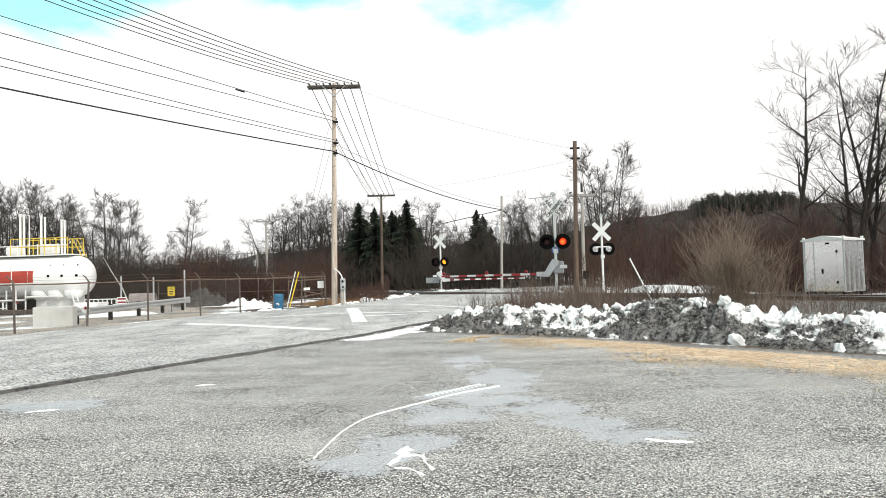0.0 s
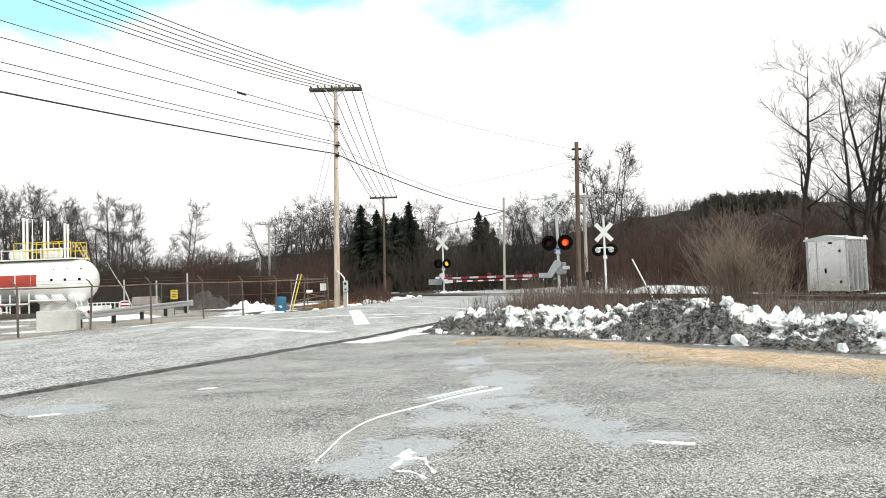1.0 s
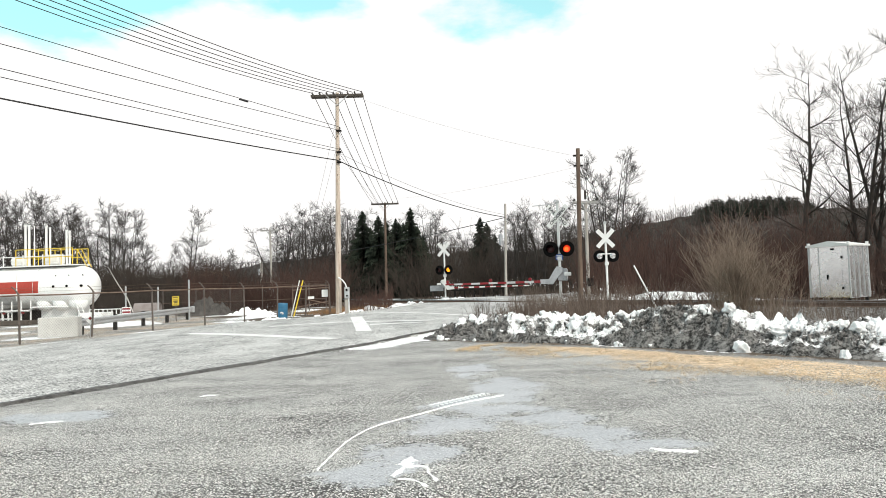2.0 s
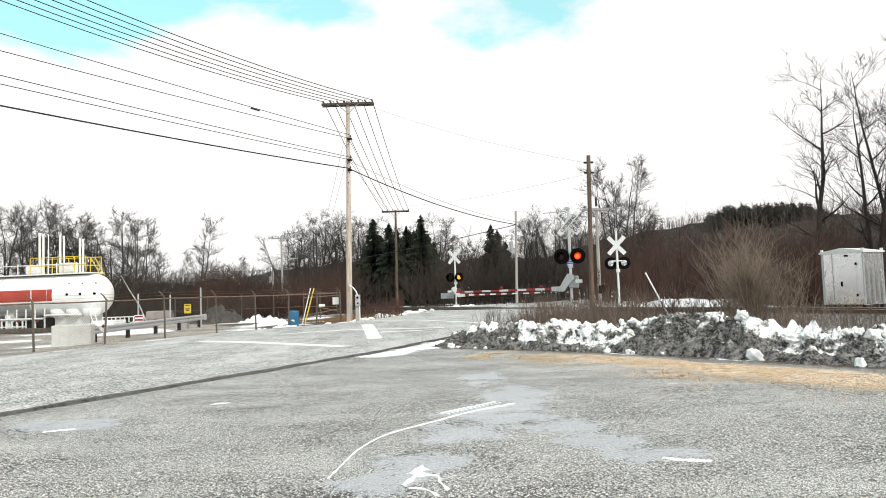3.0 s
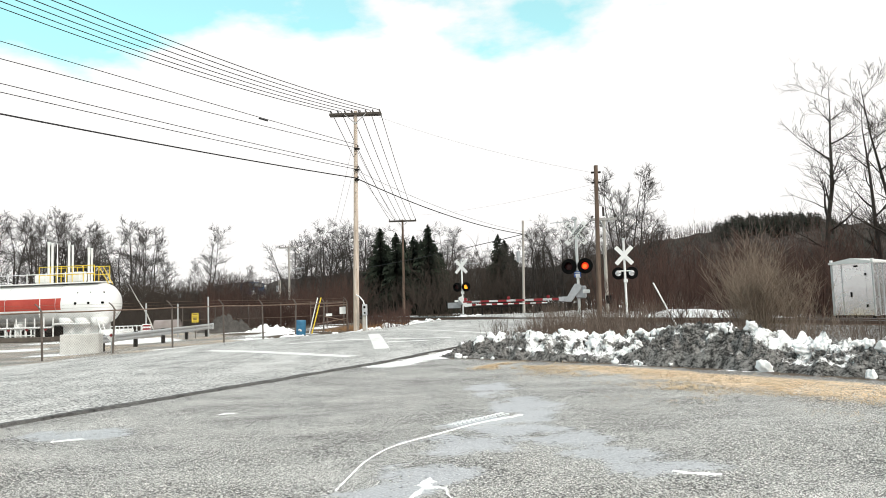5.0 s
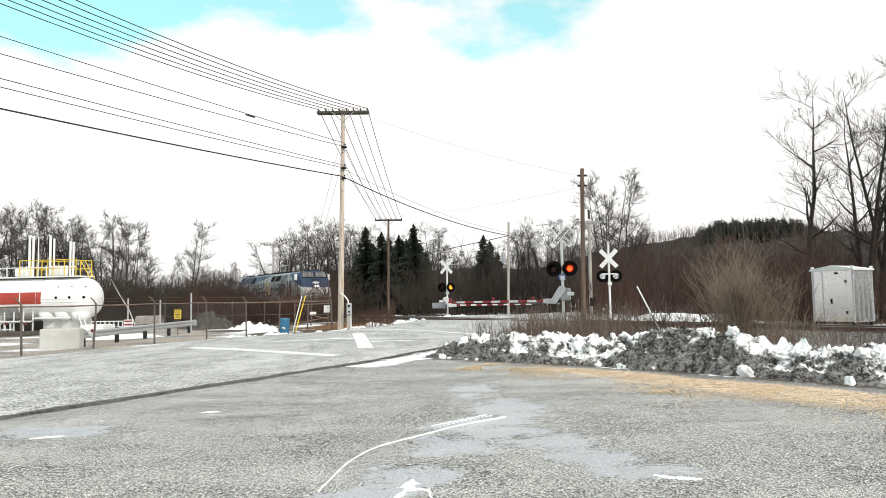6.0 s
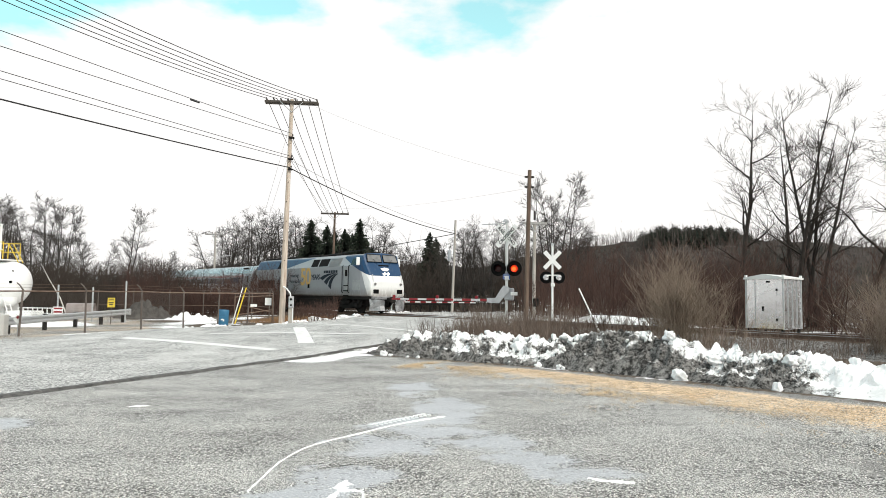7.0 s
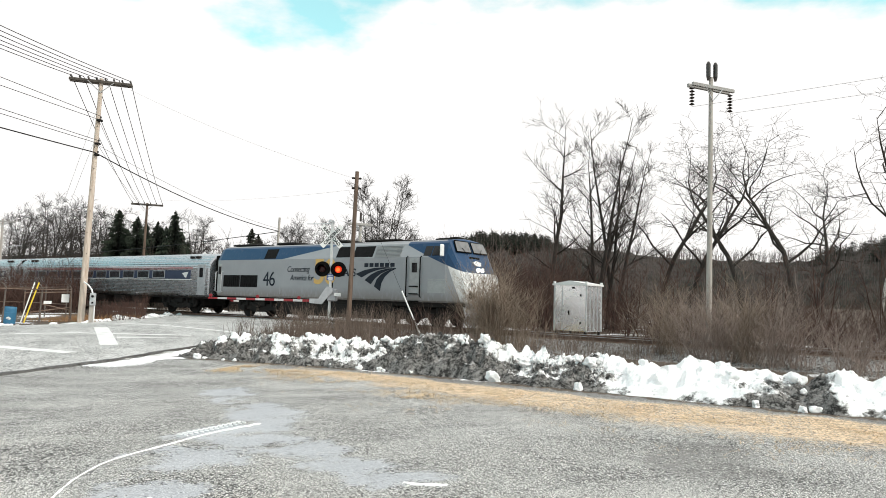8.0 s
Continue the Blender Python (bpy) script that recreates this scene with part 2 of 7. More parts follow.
# ---- mesh helpers ----
class Mesh:
    """Gathers vertices and faces, then becomes one mesh object."""

    def __init__(self):
        self.v, self.f = [], []

    def add(self, verts, faces):
        k = len(self.v)
        self.v.extend(verts)
        self.f.extend([tuple(i + k for i in fc) for fc in faces])
        return self

    def box(self, c, size, m=None, bevel=0.0):
        x, y, z = (s / 2 for s in size)
        b = min(bevel, x * 0.9, y * 0.9, z * 0.9)
        if b <= 0:
            vs = [(sx * x, sy * y, sz * z) for sz in (-1, 1) for sx, sy in ((-1, -1), (1, -1), (1, 1), (-1, 1))]
            fs = [(0, 3, 2, 1), (4, 5, 6, 7), (0, 1, 5, 4), (1, 2, 6, 5), (2, 3, 7, 6), (3, 0, 4, 7)]
        else:
            vs, fs = [], []
            for zz, k in ((-z, 1), (-z + b, 0), (z - b, 0), (z, 1)):
                i = b * k
                vs += [(-x + i, -y + b, zz), (-x + b, -y + i, zz), (x - b, -y + i, zz), (x - i, -y + b, zz),
                       (x - i, y - b, zz), (x - b, y - i, zz), (-x + b, y - i, zz), (-x + i, y - b, zz)]
            for r in range(3):
                for i in range(8):
                    j = (i + 1) % 8
                    fs.append((r * 8 + i, r * 8 + j, r * 8 + 8 + j, r * 8 + 8 + i))
            fs += [tuple(range(7, -1, -1)), tuple(range(24, 32))]
        c = Vector(c)
        vs = [((m @ Vector(p)) if m else Vector(p)) + c for p in vs]
        return self.add([tuple(p) for p in vs], fs)

    def tube(self, path, radii, n=8, caps=True):
        """A tube through a path of points with a radius at each."""
        path = [Vector(p) for p in path]
        if not isinstance(radii, (list, tuple)):
            radii = [radii] * len(path)
        vs, fs = [], []
        for i, p in enumerate(path):
            d = (path[min(i + 1, len(path) - 1)] - path[max(i - 1, 0)]).normalized()
            a = d.cross(Vector((0.13, 0.21, 1.0) if abs(d.z) < 0.9 else (1.0, 0.1, 0.05))).normalized()
            b = d.cross(a)
            for k in range(n):
                w = 2 * math.pi * k / n
                vs.append(tuple(p + (a * math.cos(w) + b * math.sin(w)) * radii[i]))
        for i in range(len(path) - 1):
            for k in range(n):
                j = (k + 1) % n
                fs.append((i * n + k, i * n + j, i * n + n + j, i * n + n + k))
        if caps:
            fs += [tuple(range(n - 1, -1, -1)), tuple(range(len(path) * n - n, len(path) * n))]
        return self.add(vs, fs)

    def loft(self, sections, caps=True, closed=True):
        """Sections: lists of equally many points."""
        n = len(sections[0])
        vs = [tuple(p) for sec in sections for p in sec]
        fs = []
        for i in range(len(sections) - 1):
            for k in range(n if closed else n - 1):
                j = (k + 1) % n
                fs.append((i * n + k, i * n + j, i * n + n + j, i * n + n + k))
        if caps and closed:
            fs += [tuple(range(n - 1, -1, -1)), tuple(range(len(sections) * n - n, len(sections) * n))]
        return self.add(vs, fs)

    def plate(self, outline, depth):
        """A flat outline (3D points) thickened by the vector depth."""
        n, d = len(outline), Vector(depth)
        vs = [tuple(p) for p in outline] + [tuple(Vector(p) + d) for p in outline]
        fs = [tuple(range(n - 1, -1, -1)), tuple(range(n, 2 * n))]
        fs += [(i, (i + 1) % n, n + (i + 1) % n, n + i) for i in range(n)]
        return self.add(vs, fs)

    def data(self, name, mat, soft=False):
        me = bpy.data.meshes.new(name)
        me.from_pydata(self.v, [], self.f)
        if soft:
            me.polygons.foreach_set("use_smooth", [True] * len(me.polygons))
        me.materials.append(mat)
        bm = bmesh.new()
        if len(self.f) < 4000:
            bm.from_mesh(me)
            bmesh.ops.recalc_face_normals(bm, faces=bm.faces)
            bm.to_mesh(me)
        bm.free()
        me.update()
        return me


def part(name, mesh, mat, parent=None, label="", soft=False):
    ob = new(name, mesh.data(name, mat, soft))
    ob.parent = parent
    if label:
        ob["label"] = label
    return ob


def thing(name, label, category, m=None, group="", kind=""):
    ob = new(name)
    ob.empty_display_size = 0.2
    if m is not None:
        ob.matrix_basis = m
    return tagged(ob, label, category, group, kind)


def words(name, text, size, mat, m, parent, label="", shear=0.0, spread=1.0, heavy=0.0):
    """Lettering as a thin raised mesh; m: where its middle lies, the text reads along local x, up along y."""
    cu = bpy.data.curves.new(name, "FONT")
    cu.body, cu.size, cu.align_x, cu.align_y = text, size, "CENTER", "CENTER"
    cu.extrude, cu.shear, cu.space_character, cu.offset = 0.004, shear, spread, heavy
    tmp = bpy.data.objects.new(name, cu)
    scene.collection.objects.link(tmp)
    me = bpy.data.meshes.new_from_object(tmp.evaluated_get(bpy.context.evaluated_depsgraph_get()))
    bpy.data.objects.remove(tmp)
    me.materials.clear()
    me.materials.append(mat)
    ob = new(name, me)
    ob.parent, ob.matrix_basis = parent, m
    if label:
        ob["label"] = label
    return ob


def on_road(s, n, z=None):
    p = ROAD * s + ROAD_N * n
    return Vector((p.x, p.y, road_z(s, n) if z is None else z))


def on_track(s, off, z):
    p = TRACK * s + TRACK_N * (TRACK_C + off)
    return Vector((p.x, p.y, z))


# ---- ground: one sheet to the horizon ----
BANK = [(-0.9, 20.3), (0.3, 19.6), (1.65, 18.6), (3.56, 17.1), (5.86, 14.5), (7.2, 12.8), (9.64, 10.0), (11.5, 8.1), (15.0, 4.4)]


def bank_at(u):
    """Point and normal of the front foot of the snow bank, u from 0 to 1."""
    k = min(len(BANK) - 2, int(u * (len(BANK) - 1)))
    f = u * (len(BANK) - 1) - k
    p, q = Vector(BANK[k]), Vector(BANK[k + 1])
    d = (Vector(BANK[min(k + 2, len(BANK) - 1)]) - Vector(BANK[max(k - 1, 0)])).normalized()
    return p.lerp(q, f), Vector((-d.y, d.x)), d


def bank_dist(x, y):
    """Signed distance to the bank's foot: plus on the camera's side."""
    best, sign = 1e9, 1
    for (ax, ay), (bx, by) in zip(BANK, BANK[1:]):
        dx, dy = bx - ax, by - ay
        k = min(1, max(0, ((x - ax) * dx + (y - ay) * dy) / (dx * dx + dy * dy)))
        d = math.hypot(x - ax - k * dx, y - ay - k * dy)
        if d < best:
            best, sign = d, -1 if (dx * (y - ay) - dy * (x - ax)) > 0 else 1
    return best * sign


WET = [(0.4, 13.0, 0.5, 1.1), (0.85, 10.9, 0.6, 1.2), (0.5, 9.3, 0.8, 0.9), (0.0, 8.2, 0.7, 0.7), (1.15, 8.3, 0.6, 0.5), (1.45, 7.5, 0.55, 0.4), (1.85, 6.9, 0.5, 0.35),
       (-0.35, 6.9, 0.5, 0.6), (-0.75, 6.1, 0.5, 0.4), (-5.2, 9.4, 0.8, 0.5)]


def wet_at(x, y):
    """How wet the lot is, 0 to 1."""
    wet = 0.0
    for wx, wy, wa, wb in WET:
        if abs(x - wx) < wa * 2.2 and abs(y - wy) < wb * 2.2:
            e = ((x - wx) / wa) ** 2 + ((y - wy) / wb) ** 2 + 1.3 * noise.noise((x * 1.7 + y * 0.6, y * 2.4, 6.0)) + 0.7 * noise.noise((x * 4.0, y * 5.0, 6.0))
            wet = max(wet, 1 - smooth(0.2, 1.3, e))
    return wet


def build_ground():
    xs = [-2500, -1200, -600, -300, -160, -100, -70, -55] + list(np.arange(-46, -10, 0.7)) + list(np.arange(-10, 14, 0.2)) + list(np.arange(14, 50, 0.7)) + [55, 70, 100, 160, 300, 600, 1200, 2500]
    ys = [-1500, -500, -150, -60, -25, -10, -4] + list(np.arange(0, 22, 0.2)) + list(np.arange(22, 72, 0.6)) + [76, 85, 100, 130, 180, 260, 400, 700, 1400, 2500]
    vs, masks = [], {"straw": [], "wet": [], "litter": [], "snow": [], "mud": []}
    for y in ys:
        for x in xs:
            s, n = ROAD.x * x + ROAD.y * y, ROAD_N.x * x + ROAD_N.y * y
            dt = TRACK_N.x * x + TRACK_N.y * y - TRACK_C
            z = ground_z(x, y)
            bd = bank_dist(x, y) if -3 < x < 18 and 0 < y < 26 else 50.0
            r = noise.noise((x * 0.9, y * 0.9, 0.0))
            behind = (n > ROAD_R and bd < 0.2) or (n > ROAD_R and dt > -9 and bd > 40)
            left = n < ROAD_L - 0.2
            wide = 2.3 + 1.6 * smooth(2.0, 6.5, x)
            straw = smooth(0.25, 0.9, bd + 0.4 * r) * (1 - smooth(wide * 0.5, wide, bd + r * 0.9)) * smooth(0.8, 3.0, x + r) if -0.2 < bd < 10 else 0.0
            mud = 1 - smooth(0.25, 0.95, bd + 0.5 * r) if -1.0 < bd < 3 else 0.0
            if left:
                mud = 0.45 + 0.6 * noise.noise((x * 0.5, y * 0.5, 11.0))
                straw = 0.50 + 0.55 * noise.noise((x * 0.45, y * 0.45, 7.0))
            wet = wet_at(x, y)
            soak = ((x - 5.7) / 1.1) ** 2 + ((y - 7.0) / 1.0) ** 2 + 0.8 * r
            mud = max(mud, 0.75 * (1 - smooth(0.3, 1.3, soak)))
            if x > 5 and n > ROAD_R + 0.4 and -5.5 < dt < -1.5:
                mud, behind = 1.0, False
            litter = 1.0 if behind or dt > 2.5 or (left and dt > -14) else 0.0
            snow = 0.0
            if -1.5 < n - ROAD_R < 3.2 and 12 < s < 27 and bd > -0.3:
                snow = smooth(0.0, 0.25, n - ROAD_R - 0.05 + 0.15 * r) * (1 - smooth(0.75, 1.15, n - ROAD_R + 0.5 * r - 0.03 * (s - 14))) * smooth(14.2, 15.6, s + r)
                snow *= 0.95 + 0.5 * noise.noise((x * 1.1, y * 1.1, 4.0)) + 0.3 * noise.noise((x * 3.0, y * 3.0, 4.0))
            if left:
                snow = smooth(0.05, 0.3, noise.noise((x * 0.22, y * 0.22, 3.0)) - 0.10 + (0.32 if n > ROAD_L - 1.2 else 0.0))
            if dt > 4.0 and 7 < x < 18:
                snow = smooth(-0.1, 0.25, noise.noise((x * 0.15, y * 0.3, 5.0)) + 0.3 * (1 - smooth(5, 11, dt)))
            elif litter:
                snow = max(snow, 0.7 * smooth(0.2, 0.45, noise.noise((x * 0.5, y * 0.5, 9.0))))
            if 0 < y < 22 and -10 < x < 14:
                z += 0.012 * noise.noise((x * 0.6, y * 0.6, 2.0)) * (1 - wet)
            vs.append((x, y, z))
            for k, v in zip(("straw", "wet", "litter", "snow", "mud"), (straw, wet, litter, snow, mud)):
                masks[k].append(v)
    nx = len(xs)
    fs = [(j * nx + i, j * nx + i + 1, j * nx + nx + i + 1, j * nx + nx + i) for j in range(len(ys) - 1) for i in range(nx - 1)]
    me = bpy.data.meshes.new("ground")
    me.from_pydata(vs, [], fs)
    me.polygons.foreach_set("use_smooth", [True] * len(fs))
    for k, values in masks.items():
        me.attributes.new(k, "FLOAT", "POINT").data.foreach_set("value", values)
    m = Nodes("lot and verge", 0.9, 0, 0.3)
    fine, mid, big, wide = m.noise(60, 3, 0.75), m.noise(11, 5, 0.7), m.noise(0.8, 5, 0.6), m.noise(0.45, 4, 0.6, (0.6, 2.2, 1))
    stones, grit = m.cells(52), m.cells(92)

    def shade(node):
        sp = m.t.nodes.new("ShaderNodeSeparateColor")
        m.t.links.new(node.outputs["Color"], sp.inputs[0])
        return sp.outputs[0]

    worn = m.math("ADD", m.math("MULTIPLY", m.math("SUBTRACT", big, 0.5), 0.9), m.math("MULTIPLY", m.math("SUBTRACT", wide, 0.5), 0.9))

    def layer(node, lo, hi):
        """Pale and dark stones with dark grit in the gaps between them."""
        pick = m.math("ADD", m.math("ADD", shade(node), m.math("MULTIPLY", worn, 0.6)), m.math("MULTIPLY", m.math("SUBTRACT", fine, 0.5), 0.4))
        stone = m.mix(m.ramp(pick, 0.0, 0.36), lo, hi)
        gap = m.ramp(m.math("SUBTRACT", node.outputs["Distance"], m.math("MULTIPLY", worn, 0.15)), 0.43, 0.50)
        return m.mix(m.math("MULTIPLY", gap, 0.92), stone, (0.030, 0.029, 0.028))

    lot = m.mix(m.ramp(m.math("ADD", mid, m.math("MULTIPLY", worn, 0.4)), 0.44, 0.56), layer(stones, (0.10, 0.098, 0.093), (0.95, 0.945, 0.915)), layer(grit, (0.14, 0.138, 0.132), (0.95, 0.945, 0.91)))
    dirt = m.mix(m.ramp(mid, 0.35, 0.65), (0.055, 0.042, 0.032), (0.16, 0.125, 0.095))
    break_up = m.math("ADD", m.math("MULTIPLY", m.math("SUBTRACT", mid, 0.5), 2.0), m.math("MULTIPLY", m.math("SUBTRACT", shade(stones), 0.5), 0.35))

    def edge(name, lo=0.42, hi=0.58):
        return m.ramp(m.math("ADD", m.attr(name), break_up), lo, hi)

    tuft = m.noise(55, 4, 0.75, (1, 0.45, 1))
    straw = m.mix(m.ramp(m.math("ADD", tuft, m.math("ADD", m.math("MULTIPLY", m.math("SUBTRACT", shade(stones), 0.5), 0.45), m.math("MULTIPLY", m.math("SUBTRACT", m.noise(5, 5, 0.7), 0.5), 0.9))), 0.28, 0.60), (0.12, 0.072, 0.042), (0.98, 0.735, 0.475))
    col = m.mix(m.math("MULTIPLY", edge("straw", 0.38, 1.0), 0.85), lot, straw)
    col = m.mix(m.math("MULTIPLY", edge("mud", 0.35, 0.85), 0.8), col, m.mix(m.ramp(m.math("ADD", mid, m.math("MULTIPLY", fine, 0.6)), 0.6, 1.0), (0.035, 0.034, 0.033), (0.34, 0.33, 0.32)))
    col = m.mix(edge("litter"), col, dirt)
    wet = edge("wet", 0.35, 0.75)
    # wet ground takes a pale blue: reflected sky put into its colour
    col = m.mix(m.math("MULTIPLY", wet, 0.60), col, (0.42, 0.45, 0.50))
    snow = edge("snow", 0.45, 0.55)
    col = m.mix(snow, col, m.mix(big, (0.82, 0.84, 0.86), (0.94, 0.94, 0.94)))
    m.color(col)
    m.rough(m.fmix(wet, 0.92, 0.28))
    m.bump(m.math("MULTIPLY", m.math("SUBTRACT", m.math("MULTIPLY", fine, 0.5), stones.outputs["Distance"]), m.math("SUBTRACT", 1.05, wet)), 0.9, 0.012)
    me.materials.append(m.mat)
    tagged(new("ground", me), "gravelly grey lot with wet patches toned by painted sky reflection, straw verge and old snow", "ground", kind="structure")


build_ground()


# ---- road ----
def build_road():
    m = Nodes("pale worn asphalt", 0.85, 0, 0.3)
    fine, mid, wear = m.noise(60, 3, 0.75), m.noise(0.9, 6, 0.65), m.noise(0.5, 4, 0.6, (1.6, 0.35, 1))
    cells = m.cells(38)
    sp = m.t.nodes.new("ShaderNodeSeparateColor")
    m.t.links.new(cells.outputs["Color"], sp.inputs[0])
    cracks = m.ramp(m.noise(1.6, 8, 0.78, (0.35, 2.6, 1)), 0.615, 0.65)
    pick = m.math("ADD", m.math("MULTIPLY", sp.outputs[0], 0.75), m.math("ADD", m.math("MULTIPLY", m.math("SUBTRACT", mid, 0.5), 0.6), m.math("MULTIPLY", m.math("SUBTRACT", wear, 0.5), 0.7)))
    pick = m.math("ADD", pick, m.math("MULTIPLY", m.math("SUBTRACT", fine, 0.5), 0.7))
    col = m.mix(m.ramp(pick, 0.04, 0.62), (0.10, 0.10, 0.10), (0.69, 0.69, 0.675))
    col = m.mix(m.math("MULTIPLY", cracks, 0.5), col, (0.07, 0.07, 0.07))
    m.color(col)
    m.bump(fine, 0.8, 0.010)
    mesh = Mesh()
    secs = []
    for i in range(0, 66):
        s = -30 + i * 1.5
        wob = 0.10 * noise.noise((s * 0.35, 0, 1))
        row = []
        for n, dz in ((ROAD_L, -0.25), (ROAD_L, -0.03), (ROAD_L + 0.6, 0.0), (-16.9, 0.05), (ROAD_R - 0.6 + wob, 0.0), (ROAD_R + wob, -0.03), (ROAD_R + 0.14 + wob, -0.25)):
            p = on_road(s, n)
            row.append((p.x, p.y, p.z + dz))
        secs.append(row)
    mesh.loft(secs, closed=False)
    tagged(part("road", mesh, m.mat), "pale worn asphalt road rising to the crossing", "road", kind="structure")
    # muddy lip along the near edge, its shadow put into the dark colour
    lip = Mesh()
    secs = []
    for i in range(0, 150):
        s = -12 + i * 0.3
        a = ROAD_R + 0.0 + 0.08 * noise.noise((s * 0.35, 0, 1)) + 0.05 * noise.noise((s * 2.0, 3, 1))
        w = 0.07 + 0.08 * noise.noise((s * 0.8, 0, 4))
        row = []
        w *= 1 - 0.6 * smooth(12, 19, s)
        for n, dz in ((a - (0.10 - 0.06 * smooth(12, 19, s)) - 0.09 * noise.noise((s * 1.3, 0, 9)) - 0.06 * noise.noise((s * 5, 0, 9)), -0.018), (a - 0.04, -0.022), (a + 0.02, -0.02), (a + w, -0.07), (a + w + 0.08, -0.12)):
            p = on_road(s, n)
            row.append((p.x, p.y, p.z + dz + 0.004))
        secs.append(row)
    lip.loft(secs, closed=False)
    tagged(part("road_edge", lip, plain("wet grit and edge shadow", (0.010, 0.010, 0.010), (0.17, 0.165, 0.16), 9, 0.85, 0, 45, 1.0, 0.02)), "dark broken road edge of wet grit with its shadow painted in", "road edge", kind="structure")

    def paint(a, b, w0, w1, label):
        """A painted bar from a to b (road coordinates s, n)."""
        a, b = Vector(a), Vector(b)
        side = Vector((-(b - a).y, (b - a).x)).normalized()
        mesh, secs = Mesh(), []
        for i in range(13):
            k = i / 12
            c, w = a.lerp(b, k), w0 + (w1 - w0) * k
            row = []
            for e in (-1, 1):
                q = c + side * e * w / 2
                crown = 0.05 * (1 - abs(q.y + 16.9) / 6.0)
                p = on_road(q.x, q.y)
                row.append((p.x, p.y, p.z + max(crown, 0) + 0.006))
            secs.append(row)
        mesh.loft(secs, closed=False)
        tagged(part("road_marking", mesh, LINE_WHITE), label, "road marking", kind="structure")

    paint((18.13, -19.6), (16.89, -12.4), 0.5, 0.5, "worn white stop bar across the lane")
    paint((25.7, -17.7), (19.2, -12.9), 0.5, 0.5, "worn white railway marking stroke")
    paint((20.6, -18.1), (22.4, -16.3), 0.22, 0.3, "faint white railway marking stroke")
    paint((22.4, -16.3), (23.4, -12.6), 0.3, 0.3, "faint white railway marking stroke")
    paint((21.5, -14.2), (22.5, -12.6), 0.45, 0.2, "faint white arrow stroke")
    paint((31.6, -22.2), (25.3, -11.9), 0.22, 0.22, "faint white line before the crossing")


build_road()


# ---- track ----
def build_track():
    for off in (-0.76, 0.76):
        rail = thing("rail", "rusty steel running rail with polished head", "rail", kind="structure")
        web, head = Mesh(), Mesh()
        prof = ((-0.075, -0.17), (0.075, -0.17), (0.075, -0.155), (0.012, -0.13), (0.012, -0.045), (0.036, -0.035), (0.036, -0.006), (-0.036, -0.006), (-0.036, -0.035), (-0.012, -0.045), (-0.012, -0.13), (-0.075, -0.155))
        web.loft([[on_track(s, off + a, RAIL_Z + b) for a, b in prof] for s in (-260, -100, -40, 10, 60, 150)])
        head.loft([[on_track(s, off + a, RAIL_Z + b) for a, b in ((-0.03, -0.005), (0.03, -0.005), (0.026, 0.001), (-0.026, 0.001))] for s in (-260, 150)])
        part("web", web, RAIL_STEEL, rail)
        part("head", head, RAIL_TOP, rail)
    bed = Mesh()
    secs = []
    for i in range(180):
        s = -150 + i * 1.5
        row = []
        for off in (-3.4, -2.4, -1.5, -0.7, 0, 0.7, 1.5, 2.4, 3.4):
            h = (0.30 if abs(off) < 1.6 else 0.22 if abs(off) < 2.5 else 0.02) + 0.02 * noise.noise((s * 0.7, off, 0))
            p = on_track(s, off, h)
            out = max(ROAD_L - ROAD_N.dot(p.xy), ROAD_N.dot(p.xy) - ROAD_R)
            row.append(p if out > 0.2 else Vector((p.x, p.y, min(h, 0.30))))
        secs.append(row)
    bed.loft(secs, closed=False)
    tagged(part("ballast", bed, BALLAST), "dark crushed-stone track ballast", "ballast", kind="structure")
    tie = Mesh().box((0, 0, 0), (0.22, 2.6, 0.16), bevel=0.02).data("tie", TIE)
    holder = thing("railway_ties", "dark creosoted timber ties under the rails", "railway ties", kind="structure")
    for i in range(150):
        s = -70 + i * 0.56
        p = on_track(s, 0, RAIL_Z - 0.245)
        out = max(ROAD_L - ROAD_N.dot(p.xy), ROAD_N.dot(p.xy) - ROAD_R)
        if out < 0.5:
            continue
        ob = new("tie", tie)
        ob.parent = holder
        ob.matrix_basis = pose(p.x, p.y, p.z, 0, 0, -55.5 + 90 - 90 + random.uniform(-1, 1))


build_track()


# ---- hills ----
def build_hill(name, label, az0, az1, dist, height, seed, mat, base=-2.0, rows=10, depth=120.0):
    """A wooded ridge, az in degrees from straight ahead, height(k) over 0..1."""
    mesh, secs = Mesh(), []
    n = 150
    for i in range(n + 1):
        k = i / n
        a = radians(az0 + (az1 - az0) * k)
        h = height(k)
        row = []
        for j in range(rows + 1):
            f = j / rows
            d = dist + depth * f
            z = base + (h - base) * math.sin(f * math.pi / 2) ** 0.8
            z += (0.9 + 2.0 * f) * noise.noise((k * 60 + seed, f * 9, 0)) + 1.6 * f * noise.noise((k * 170 + seed, f * 20, 4))
            row.append((math.sin(a) * d, math.cos(a) * d, z))
        secs.append(row)
    mesh.loft(secs, closed=False)
    return tagged(part(name, mesh, mat, soft=False), label, "hill", kind="structure")


def wood_mat(name, a, b, c):
    m = Nodes(name, 1.0, 0, 0.1)
    v, w = m.noise(0.22, 8, 0.75), m.noise(0.035, 3, 0.5)
    m.color(m.mix(m.ramp(w, 0.42, 0.58), m.mix(m.ramp(v, 0.35, 0.65), a, b), m.mix(m.ramp(v, 0.35, 0.65), a, c)))
    m.bump(v, 1.0, 2.0)
    return m.mat


